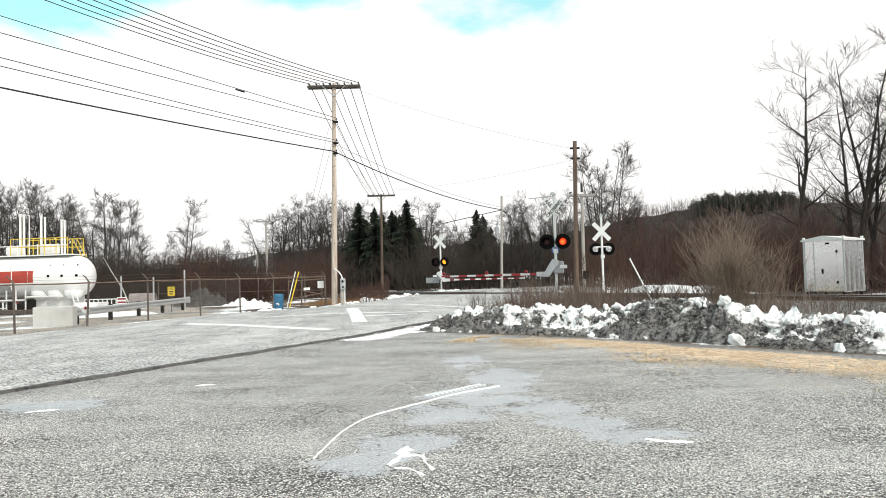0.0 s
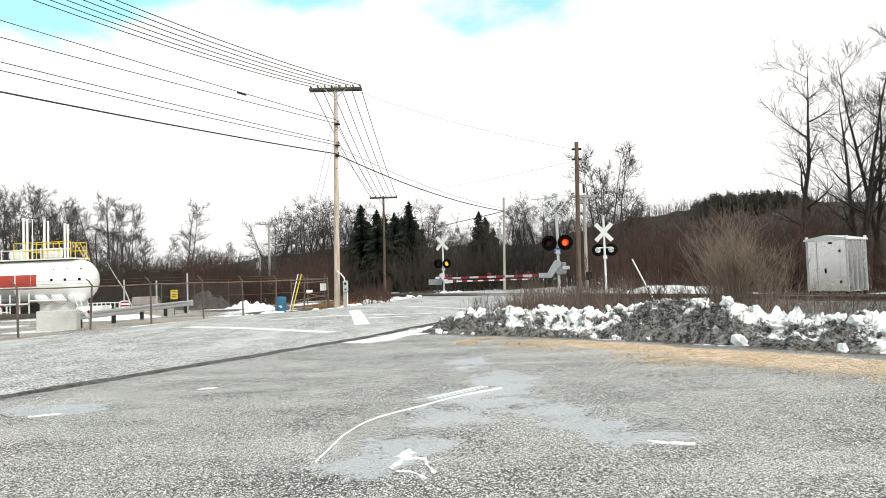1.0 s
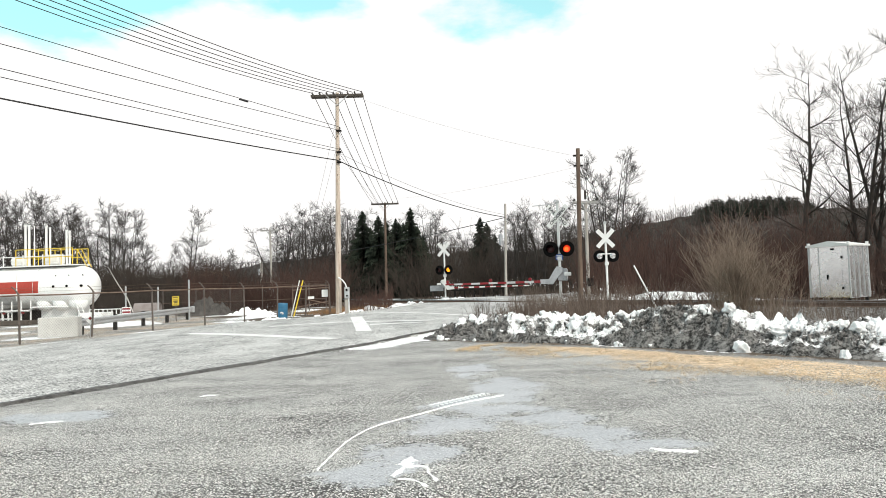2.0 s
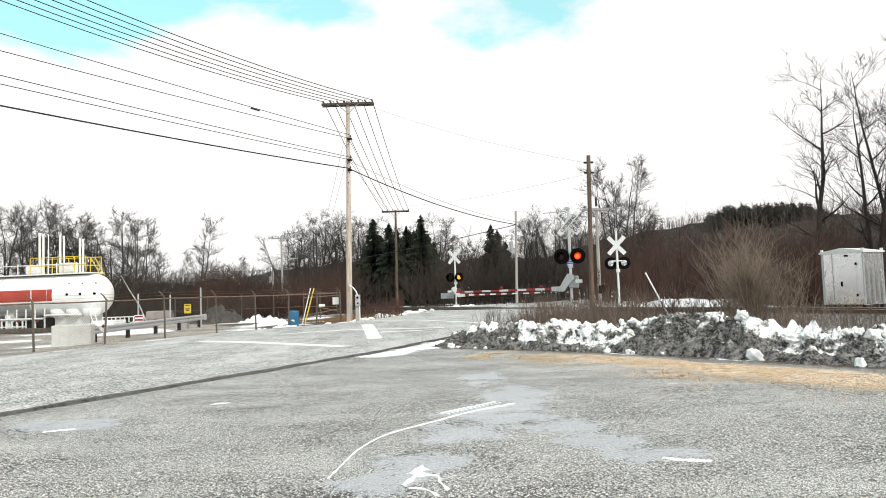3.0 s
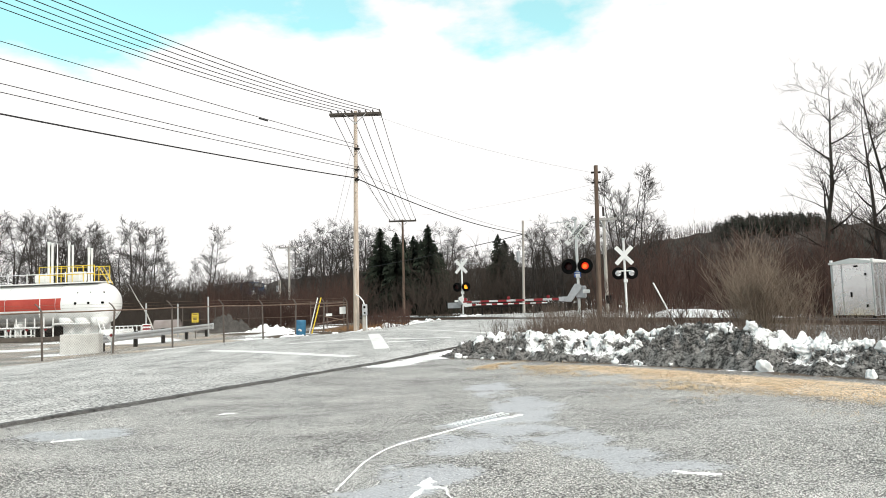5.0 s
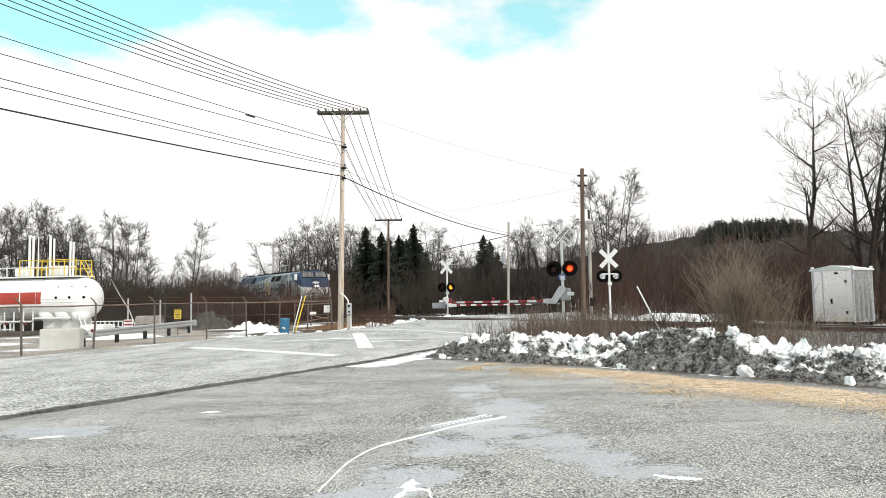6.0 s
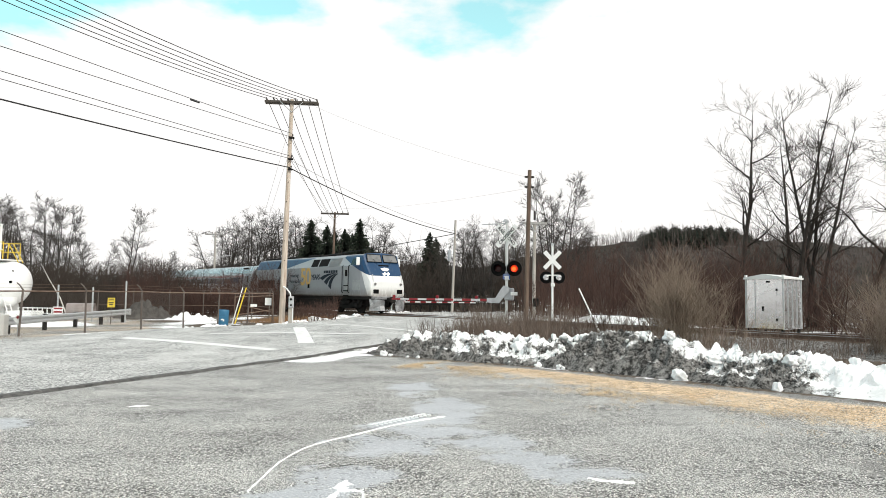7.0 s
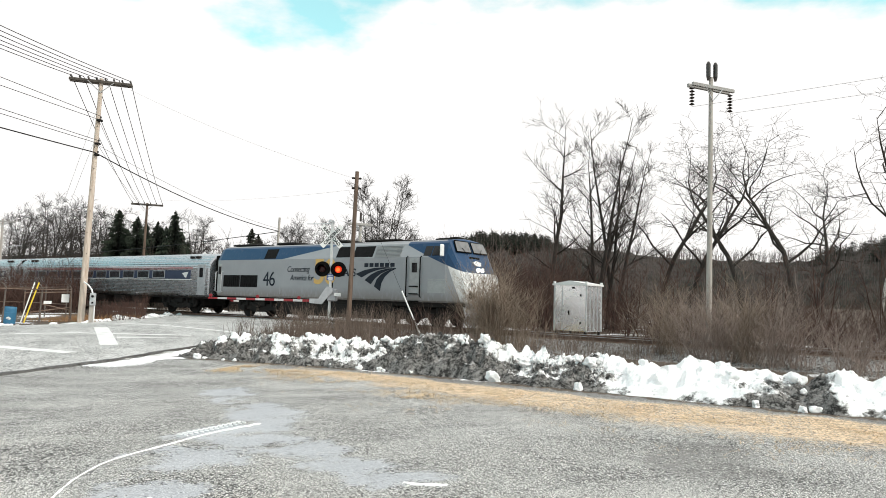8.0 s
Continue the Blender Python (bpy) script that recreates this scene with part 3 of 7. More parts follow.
RIDGE = [(6, 18), (12, 28), (16, 33), (19, 35.5), (21, 38.5), (25, 38), (27, 35.5), (30, 34.5), (36, 29.5), (45, 28), (47.5, 32), (51, 37), (58, 40), (70, 42)]
RISE = [(-60, 10), (-30, 8), (-20, 11), (-17, 16), (-13.7, 21), (-8, 25), (10, 23)]
HILL_MAT = wood_mat("winter woods, conifers on top", (0.032, 0.028, 0.026), (0.105, 0.088, 0.080), (0.043, 0.048, 0.040))
HILL_FAR = wood_mat("far bare winter woods", (0.045, 0.04, 0.04), (0.11, 0.095, 0.09), (0.07, 0.07, 0.065))
build_hill("hill", "wooded winter hill, dark conifers along its ridge", 6, 70, 330, lambda k: knots(RIDGE, 6 + 64 * k), 3.0, HILL_MAT)
build_hill("hill", "low bare-wooded rise beyond the yard", -60, 10, 420, lambda k: knots(RISE, -60 + 70 * k), 11.0, HILL_FAR)


# ---- train ----
def stainless(name):
    m = Nodes(name, 0.3, 0.85)
    big, fine = m.noise(0.8, 4, 0.6, (0.3, 1, 1)), m.noise(14, 4, 0.6, (0.15, 1, 1))
    ax = m.axes()
    grime = m.math("MULTIPLY", m.ramp(ax["Z"], 1.9, 1.0), m.ramp(m.noise(2.5, 5), 0.3, 0.7))
    m.color(m.mix(m.math("MULTIPLY", grime, 0.6), m.mix(big, (0.40, 0.41, 0.43), (0.55, 0.56, 0.58)), (0.15, 0.13, 0.12)))
    m.rough(m.fmix(fine, 0.18, 0.38))
    return m.mat


STAINLESS = stainless("fluted stainless steel")


def loco_paint():
    m = Nodes("locomotive paint", 0.38, 0.0, 0.28)
    ax = m.axes()
    x, y, z = ax["X"], ax["Y"], ax["Z"]
    big, fine = m.noise(0.9, 5, 0.6), m.noise(9, 4, 0.6, (1, 1, 0.4))
    grey = m.mix(m.math("MULTIPLY", m.ramp(big, 0.35, 0.75), 0.6), (0.34, 0.352, 0.37), (0.27, 0.28, 0.295))
    white = m.ramp(m.math("SUBTRACT", x, m.math("MULTIPLY", m.math("SUBTRACT", 2.3, z), 0.42)), 16.84, 16.86)
    grey = m.mix(white, grey, (0.72, 0.72, 0.71))
    rear_line = m.math("ADD", 3.14, m.math("MULTIPLY", m.math("MAXIMUM", m.math("SUBTRACT", x, 5.7), 0.0), 0.17))
    rear = m.math("MULTIPLY", m.math("GREATER_THAN", z, rear_line), m.math("LESS_THAN", x, 10.2))
    cab_line = m.math("MAXIMUM", m.math("SUBTRACT", 3.70, m.math("MULTIPLY", m.math("SUBTRACT", x, 14.2), 0.39)), 2.33)
    cab = m.math("MULTIPLY", m.math("GREATER_THAN", z, cab_line), m.math("GREATER_THAN", x, 14.2))
    blue = m.mix(big, (0.009, 0.043, 0.105), (0.018, 0.060, 0.135))
    col = m.mix(m.math("MAXIMUM", rear, cab), grey, blue)
    roof = m.math("MULTIPLY", m.math("GREATER_THAN", z, 3.86), m.math("LESS_THAN", x, 16.3))
    col = m.mix(roof, col, m.mix(big, (0.16, 0.17, 0.18), (0.33, 0.34, 0.36)))
    grime = m.math("MULTIPLY", m.ramp(z, 1.75, 1.15), m.ramp(m.math("ADD", fine, 0.25), 0.4, 0.75))
    col = m.mix(m.math("MULTIPLY", grime, 0.75), col, (0.16, 0.135, 0.115))
    col = m.mix(m.math("MULTIPLY", m.ramp(fine, 0.55, 0.75), 0.18), col, (0.26, 0.255, 0.25))
    m.color(col)
    m.rough(m.fmix(fine, 0.28, 0.5))
    return m.mat


LOCO_PAINT = loco_paint()
LOGO_DARK = plain("dark slate vinyl", (0.008, 0.014, 0.024), (0.014, 0.022, 0.034), 3, 0.5, 0, 30, 0, 0.01, (1, 1, 1), 0.2)
GOLD = plain("gold vinyl", (0.58, 0.36, 0.10), (0.68, 0.44, 0.14), 3, 0.4, 0, 30, 0)
GRILLE = plain("dark grille", (0.006, 0.006, 0.006), (0.018, 0.018, 0.019), 6, 0.85, 0.0, 60, 0.5, 0.01, (1, 1, 1), 0.1)
LOUVRE = plain("grey louvre blade", (0.30, 0.31, 0.31), (0.44, 0.45, 0.45), 4, 0.6, 0.1, 40, 0.1)
BAND_BLUE = plain("dark blue window band", (0.020, 0.034, 0.075), (0.030, 0.050, 0.10), 2, 0.35, 0, 30, 0)
BAND_RED = plain("red pinstripe", (0.34, 0.03, 0.04), (0.42, 0.06, 0.06), 2, 0.4, 0, 30, 0)
PLOW_STEEL = plain("scraped plow steel", (0.10, 0.10, 0.105), (0.42, 0.42, 0.43), 2.2, 0.4, 0.5, 14, 0.2)
HEADLIGHT = glow("lit headlamp", (1.0, 0.95, 0.82), 3.0)
WINDSHIELD = plain("windscreen glass", (0.10, 0.103, 0.105), (0.19, 0.192, 0.192), 1.5, 0.05, 0.0, 3, 0.02, 0.01, (1, 1, 1), 0.9)
SIDE_Y = -1.52


def wheelset(x, r, parent):
    ob = Mesh()
    ob.tube([(x, -0.9, r), (x, 0.9, r)], 0.09, 10)
    for y in (-0.78, 0.78):
        ob.tube([(x, y - 0.07, r), (x, y + 0.07, r)], r, 28)
        ob.tube([(x, y - 0.10, r), (x, y + 0.10, r)], r * 0.55, 20)
    part("wheelset", ob, DARK_STEEL, parent)


def bogie(x, base, r, parent):
    side = Mesh()
    for y in (-1.15, 1.15):
        side.plate([(x - base / 2 - 0.6, y, 0.62), (x - base / 2 - 0.35, y, 0.38), (x - base / 2 + 0.45, y, 0.42), (x - 0.5, y, 0.30), (x + 0.5, y, 0.30), (x + base / 2 - 0.45, y, 0.42),
                    (x + base / 2 + 0.35, y, 0.38), (x + base / 2 + 0.6, y, 0.62), (x + base / 2 + 0.5, y, 0.85), (x + 0.6, y, 0.72), (x - 0.6, y, 0.72), (x - base / 2 - 0.5, y, 0.85)], (0, 0.12, 0))
        for dx in (-base / 2, base / 2):
            side.box((x + dx, y, r), (0.34, 0.3, 0.3), bevel=0.04)
            for e in (-0.32, 0.32):
                side.tube([(x + dx + e, y - 0.05, 0.62), (x + dx + e, y - 0.05, 0.98)], 0.09, 8)
        side.tube([(x - 0.7, y * 1.12, 0.8), (x + 0.1, y * 1.12, 0.55)], 0.06, 8)
    side.box((x, 0, 0.75), (1.0, 2.5, 0.25), bevel=0.03)
    b = part("bogie", side, DARK_STEEL, parent)
    for dx in (-base / 2, base / 2):
        wheelset(x + dx, r, b)


NOSE_X = 16.55


def loco_section(x):
    """Half outline of the body, as (y, z) from the sill up to the ridge."""
    if x <= NOSE_X:
        k = smooth(0.0, 0.25, x)
        w, top = 1.44 + 0.08 * k, 4.00 + 0.10 * k
        return [(w - 0.06, 1.12), (w, 1.2), (w, 1.9), (w, 2.6), (w, 3.22), (w - 0.30, 3.88), (w - 0.52, top - 0.06), (0.45, top), (0, top + 0.02)]
    prof = ((16.55, 4.12, 1.52), (16.66, 4.05, 1.51), (17.12, 3.34, 1.47), (17.22, 3.22, 1.46), (17.85, 2.38, 1.36), (17.98, 2.1, 1.32), (18.05, 1.5, 1.28), (18.05, 1.2, 1.26))
    for (xa, za, wa), (xb, zb, wb) in zip(prof, prof[1:]):
        if x <= xb + 1e-6:
            k = (x - xa) / max(xb - xa, 1e-6)
            top, w = za + (zb - za) * k, wa + (wb - wa) * k
            break
    sh = min(1.0, (top - 1.1) / 2.0)
    lv = [1.12, 1.2, 1.12 + (top - 1.12) * 0.3, 1.12 + (top - 1.12) * 0.55, 1.12 + (top - 1.12) * 0.78, top - 0.14 * sh, top - 0.05 * sh, top, top + 0.02]
    ins = [0.06, 0, 0, 0.01, 0.05, 0.16, 0.28, w - 0.45, w]
    return [(w - i, z) for i, z in zip(ins, lv)]


def build_locomotive():
    loco = thing("locomotive", "silver and blue diesel passenger locomotive with gold numerals", "locomotive")
    body = Mesh()
    xs = [0.0, 0.08, 0.3, 1, 3, 5, 7, 9, 11, 13, 14.2, 15, 16, 16.4, 16.55, 16.66, 16.9, 17.12, 17.22, 17.55, 17.85, 17.98, 18.05]
    secs = []
    for x in xs:
        half = loco_section(x)
        secs.append([(x, -y, z) for y, z in half] + [(x, y, z) for y, z in half[-2::-1]])
    body.loft(secs)
    bd = part("body", body, LOCO_PAINT, loco)
    # frame, tank, pilot
    under = Mesh().box((9.0, 0, 1.02), (17.6, 2.7, 0.24), bevel=0.03)
    under.box((9.0, 0, 0.64), (6.6, 2.7, 0.78), bevel=0.15)
    for x in (3.6, 14.3):
        under.box((x, 0, 0.74), (4.4, 1.7, 0.5), bevel=0.05)
    under.box((7.0, -1.2, 0.8), (0.8, 0.4, 0.4), bevel=0.04)
    under.box((13.2, -1.2, 0.82), (0.6, 0.4, 0.4), bevel=0.04)
    part("underframe", under, DARK_STEEL, loco)
    plow = Mesh()
    for e in (-1, 1):
        plow.loft([[(17.85, e * 1.35, 0.2), (18.0, e * 1.35, 0.55), (17.85, e * 1.35, 0.95)], [(18.5, e * 0.75, 0.18), (18.35, e * 0.75, 0.5), (18.4, e * 0.75, 0.9)], [(18.55, e * 0.42, 0.18), (18.4, e * 0.42, 0.5), (18.45, e * 0.42, 0.85)]], caps=False, closed=False)
    plow.box((18.02, 0, 1.02), (0.3, 2.5, 0.2), bevel=0.03)
    part("snowplow", plow, PLOW_STEEL, loco, "silver steel snowplow pilot")
    part("coupler", Mesh().box((18.35, 0, 0.9), (0.9, 0.28, 0.3), bevel=0.06).box((18.75, 0.05, 0.9), (0.3, 0.42, 0.42), bevel=0.08).tube([(18.2, 0.3, 0.95), (18.4, 0.42, 0.6), (18.35, 0.4, 0.35)], 0.035, 8), DARK_STEEL, loco)
    for x in (3.6, 14.3):
        bogie(x, 2.75, 0.5, loco)

    def slab(name, mat, x0, x1, z0, z1, label="", proud=0.012, y=SIDE_Y, tilt=False):
        """A plate on the near side; tilt: on the sloping upper panel."""
        mesh = Mesh()
        if tilt:
            def q(z):
                k = (z - 3.22) / 0.66
                return y + 0.30 * k
            c = [(x0, q(z0) - proud, z0 - proud * 0.5), (x1, q(z0) - proud, z0 - proud * 0.5), (x1, q(z1) - proud, z1 - proud * 0.5), (x0, q(z1) - proud, z1 - proud * 0.5)]
            mesh.plate(c, (0, 0.03, 0.0))
        else:
            mesh.box(((x0 + x1) / 2, y - proud / 2 + 0.01, (z0 + z1) / 2), (x1 - x0, proud + 0.02, z1 - z0), bevel=0.008)
        return part(name, mesh, mat, loco, label)

    for x0, x1 in ((0.75, 2.15), (2.3, 3.7)):
        slab("grille", GRILLE, x0, x1, 1.66, 2.34, "dark radiator grille")
        fr = Mesh()
        for k in range(9):
            xx = x0 + (x1 - x0) * k / 8
            fr.box((xx, SIDE_Y - 0.02, 2.0), (0.03 if k % 4 else 0.06, 0.03, 0.68))
        part("grille_bars", fr, GRILLE, loco)
    for x0, x1 in ((4.2, 5.15), (9.75, 10.75), (10.9, 12.2)):
        slab("intake", GRILLE, x0, x1, 3.27, 3.82, "dark intake screen", tilt=True)
    lv = Mesh()
    for k in range(9):
        z = 3.27 + 0.52 * k / 8
        yy = SIDE_Y + 0.30 * (z - 3.22) / 0.66
        lv.box((13.15, yy - 0.01, z), (1.6, 0.05, 0.03))
    part("louvre", lv, LOUVRE, loco, "grey louvred vent")
    # seams, doors and handrails
    for x in (5.6, 14.15):
        slab("panel_seam", LOUVRE, x, x + 0.02, 1.3, 3.16, proud=0.004)
    slab("rear_door", LOUVRE, 0.14, 0.5, 1.3, 3.0, proud=0.01)
    slab("door_window", GLASS_DARK, 0.2, 0.44, 2.4, 2.85, proud=0.03)
    door = slab("cab_door", LOUVRE, 14.55, 15.1, 1.5, 3.15, "grey cab door", proud=0.012)
    slab("door_window", GLASS_DARK, 14.68, 14.98, 2.5, 2.95, proud=0.03)
    for x in (14.42, 15.22, 0.06, 0.6):
        rail = Mesh().tube([(x, SIDE_Y, 1.35), (x, SIDE_Y - 0.09, 1.4), (x, SIDE_Y - 0.09, 3.2 if x > 10 else 2.5), (x, SIDE_Y, 3.25 if x > 10 else 2.55)], 0.028, 8)
        part("handrail", rail, BLACK if x > 10 else GALV, loco)
    for z in (0.55, 0.85, 1.15, 1.5, 1.85):
        part("step", Mesh().box((14.82, SIDE_Y - 0.02, z), (0.5, 0.10, 0.05)), BLACK, loco)
    slab("hatch", BLACK, 9.35, 9.62, 1.68, 1.98, "black fuel filler recess", proud=0.02)
    slab("hatch_cover", LOUVRE, 15.6, 16.6, 2.15, 2.2, proud=0.006)
    slab("hatch_cover", LOUVRE, 15.6, 16.6, 1.55, 2.12, proud=0.006)
    # cab side windows and mirror
    slab("cab_window", GLASS_DARK, 15.3, 15.72, 3.28, 3.74, "dark cab side window", tilt=True)
    slab("cab_window", GLASS_DARK, 15.77, 16.25, 3.28, 3.74, "dark cab side window", tilt=True)
    for e in (-1, 1):
        part("mirror", Mesh().box((16.42, e * 1.60, 3.50), (0.08, 0.26, 0.55), bevel=0.03), SIGN_WHITE, loco, "white mirror")
    # windscreens: two panes on the sloping front
    for e in (-1, 1):
        c = []
        for xx, y in ((16.74, 0.08), (16.74, 1.12), (17.07, 1.2), (17.07, 0.08)):
            top = 4.05 - (xx - 16.66) / 0.46 * 0.71
            c.append((xx + 0.02, e * y, top + 0.03))
        part("windscreen", Mesh().plate(c, (0.03, 0, 0.02)), WINDSHIELD, loco, "pale reflecting windscreen")
        r = Mesh()
        for i in range(4):
            a, b = Vector(c[i]), Vector(c[(i + 1) % 4])
            r.tube([a + Vector((0.015, 0, 0.02)), b + Vector((0.015, 0, 0.02))], 0.03, 6)
        part("windscreen_frame", r, BLACK, loco)
        part("wiper", Mesh().tube([(17.2, e * 0.5, 3.36), (17.02, e * 0.75, 3.66)], 0.014, 6), BLACK, loco)
        # lamps
        part("headlight", Mesh().tube([(17.55, e * 0.15, 2.62), (17.78, e * 0.15, 2.66)], 0.095, 16), HEADLIGHT, loco, "lit headlight")
        part("ditch_light", Mesh().tube([(17.95, e * 1.0, 1.95), (18.10, e * 1.0, 1.95)], 0.09, 14), LENS_CLEAR, loco)
        part("lamp_recess", Mesh().box((18.0, e * 0.92, 1.45), (0.18, 0.42, 0.28), bevel=0.03), BLACK, loco)
        part("nose_grab", Mesh().tube([(17.78, e * 1.1, 2.6), (17.95, e * 1.12, 2.4), (18.06, e * 1.1, 2.1)], 0.02, 6), GALV, loco)
    part("nose_emblem", Mesh().plate([(17.42, -0.34, 3.0), (17.52, -0.20, 2.86), (17.54, 0.2, 2.84), (17.42, 0.34, 3.0), (17.36, 0.0, 3.08)], (0.03, 0, 0.02)), SIGN_WHITE, loco, "white nose emblem")
    part("number_board", Mesh().box((17.2, 0, 3.20), (0.12, 0.8, 0.14), bevel=0.02), BLACK, loco)
    # roof gear
    for x, l, h, w in ((1.6, 2.4, 0.10, 1.6), (5.0, 1.6, 0.13, 1.4), (8.6, 1.9, 0.16, 1.2), (12.0, 2.2, 0.10, 1.5), (16.0, 0.5, 0.14, 0.5)):
        part("roof_unit", Mesh().box((x, 0, 4.10 + h / 2), (l, w, h), bevel=0.04), DARK_STEEL, loco)
    part("air_horn", Mesh().tube([(14.8, 0.25, 4.2), (15.5, 0.25, 4.2)], 0.07, 8).tube([(14.8, 0.05, 4.18), (15.6, 0.05, 4.18)], 0.05, 8), DARK_STEEL, loco)
    # lettering: a plain bar stands for the operator's name, three sweeps for its mark
    words("lettering", "Connecting", 0.42, LOGO_DARK, pose(7.0, SIDE_Y - 0.008, 2.60, 90), loco, "dark lettering", 0.25, 0.88)
    words("lettering", "America for", 0.42, LOGO_DARK, pose(7.3, SIDE_Y - 0.008, 2.16, 90), loco, "dark lettering", 0.25, 0.88)
    words("lettering", "50", 1.75, GOLD, pose(9.0, SIDE_Y - 0.008, 2.42, 90), loco, "large gold numerals", 0.0, 0.9, 0.03)
    words("lettering", "YEARS", 0.52, LOGO_DARK, pose(10.5, SIDE_Y - 0.012, 2.42, 90), loco, "dark lettering", 0.1, 0.85, 0.006)
    words("lettering", "46", 1.1, LOGO_DARK, pose(4.72, SIDE_Y - 0.008, 2.06, 90), loco, "dark numerals", 0.0, 0.9)
    for k in range(6):
        x = 11.85 + k * 0.33
        part("name_bar", Mesh().box((x, SIDE_Y - 0.006, 2.86), (0.25, 0.01, 0.19)), LOGO_DARK, loco)
    for k in range(3):
        tip = Vector((13.80, 2.70))
        foot = Vector((11.15 + 0.62 * k, 2.42 - 0.30 * k))
        wide = Vector((0.42 - 0.02 * k, -0.17 - 0.03 * k))
        bow = Vector((-0.10 - 0.08 * k, 0.16))
        upper = [foot.lerp(tip, f) + bow * (4 * f * (1 - f)) for f in (0, 0.25, 0.5, 0.75, 0.97)]
        lower = [(foot + wide).lerp(tip, f) + bow * (4 * f * (1 - f)) * 0.9 for f in (0.97, 0.75, 0.5, 0.25, 0)]
        part("mark_sweep", Mesh().plate([(p.x, SIDE_Y - 0.012, p.y) for p in upper + lower], (0, 0.008, 0)), LOGO_DARK, loco, "dark sweeping track mark")
    # the upper body is a little lower, and the nose shorter, than drawn above
    for ob in loco.children_recursive:
        if ob.type == "MESH" and ob.name.split(".")[0] != "lettering":
            for vtx in ob.data.vertices:
                if vtx.co.z > 1.0:
                    vtx.co.z = 1.0 + (vtx.co.z - 1.0) * 0.963
                if vtx.co.x > NOSE_X:
                    vtx.co.x = NOSE_X + (vtx.co.x - NOSE_X) * 0.70
    return loco


COACH_GLASS = plain("tinted coach glass", (0.022, 0.024, 0.028), (0.05, 0.053, 0.06), 2, 0.12, 0, 3, 0.02, 0.01, (1, 1, 1), 0.7)


def build_coach():
    coach = thing("passenger_coach", "fluted stainless steel passenger coach with a dark blue window band", "railway coach", group="coaches of the train")
    L = 25.9
    half = [(1.30, 1.0), (1.50, 1.12)]
    z = 1.2
    while z < 2.08:
        half += [(1.575, z), (1.595, z + 0.02), (1.595, z + 0.05), (1.575, z + 0.07)]
        z += 0.1
    half += [(1.585, 2.10), (1.585, 2.84)]
    for k in range(7):
        a = radians(4 + 9 * k)
        for d, b in ((0.0, 0), (0.018, 2), (0.018, 5.5), (0.0, 7.5)):
            w = a + radians(b)
            half.append(((1.57 + d) * math.cos(w), 2.86 + (1.0 + d) * math.sin(w)))
    half += [(0.5, 3.83), (0.25, 3.86), (0, 3.87)]
    body = Mesh()
    secs = []
    for x, inset in ((0.0, 0.06), (0.1, 0.0), (1.1, 0.0), (24.8, 0.0), (25.8, 0.0), (25.9, 0.06)):
        pts = [(max(y - inset, 0), zz - (inset if zz > 3 else 0)) for y, zz in half]
        secs.append([(x, -y, zz) for y, zz in pts] + [(x, y, zz) for y, zz in pts[-2::-1]])
    body.loft(secs)
    part("body", body, STAINLESS, coach)
    for e in (-1, 1):
        part("window_band", Mesh().box((L / 2, e * 1.59, 2.42), (22.2, 0.02, 0.56)), BAND_BLUE, coach, "dark blue window band")
        part("red_stripe", Mesh().box((L / 2, e * 1.59, 2.79), (22.6, 0.016, 0.035)).box((L / 2, e * 1.59, 2.87), (22.6, 0.02, 0.03)), BAND_RED, coach, "red pinstripes")
        part("white_stripe", Mesh().box((L / 2, e * 1.592, 2.10), (22.6, 0.016, 0.045)), SIGN_WHITE, coach, "white pinstripe")
        for k in range(11):
            x = 2.6 + k * 1.80
            w = part("window", Mesh().box((x, e * 1.602, 2.43), (1.30, 0.02, 0.42), bevel=0.008), COACH_GLASS, coach)
            rim = Mesh()
            for dz in (-0.235, 0.235):
                rim.box((x, e * 1.604, 2.43 + dz), (1.40, 0.026, 0.045))
            for dx in (-0.675, 0.675):
                rim.box((x + dx, e * 1.604, 2.43), (0.045, 0.026, 0.43))
            part("window_frame", rim, ALU_DULL, w)
        mark = Mesh()
        for k in range(3):
            x0 = 23.15 + 0.12 * k if e < 0 else 2.2
            mark.plate([(x0, e * 1.603, 2.50 - 0.10 * k), (x0 + 0.3, e * 1.603, 2.56 - 0.04 * k), (23.85 if e < 0 else 2.9, e * 1.603, 2.60), (x0 + 0.22, e * 1.603, 2.40 - 0.10 * k)], (0, e * 0.006, 0))
        part("mark_sweep", mark, SIGN_WHITE, coach, "white sweeping mark")
        for x in (0.75, 25.15):
            d = part("vestibule_door", Mesh().box((x, e * 1.585, 2.1), (0.78, 0.04, 1.95), bevel=0.02), ALU_DULL, coach)
            part("door_window", Mesh().box((x, e * 1.61, 2.55), (0.34, 0.02, 0.6), bevel=0.02), GLASS_DARK, d)
        for x in (1.7, 2.3, 23.6, 24.2):
            part("roof_vent", Mesh().box((x, e * 1.18, 3.56), (0.34, 0.22, 0.16), bevel=0.03), DARK_STEEL, coach)
    for x in (-0.12, 26.02):
        part("gangway", Mesh().box((x, 0, 2.3), (0.28, 2.3, 2.7), bevel=0.05), BLACK, coach)
    under = Mesh().box((L / 2, 0, 0.98), (25.0, 2.5, 0.16))
    for x, l in ((8.0, 1.8), (10.5, 1.2), (12.6, 2.0), (15.4, 1.4), (17.6, 1.0)):
        under.box((x, -0.95, 0.72), (l, 0.7, 0.5), bevel=0.05).box((x + 0.3, 0.95, 0.72), (l, 0.7, 0.5), bevel=0.05)
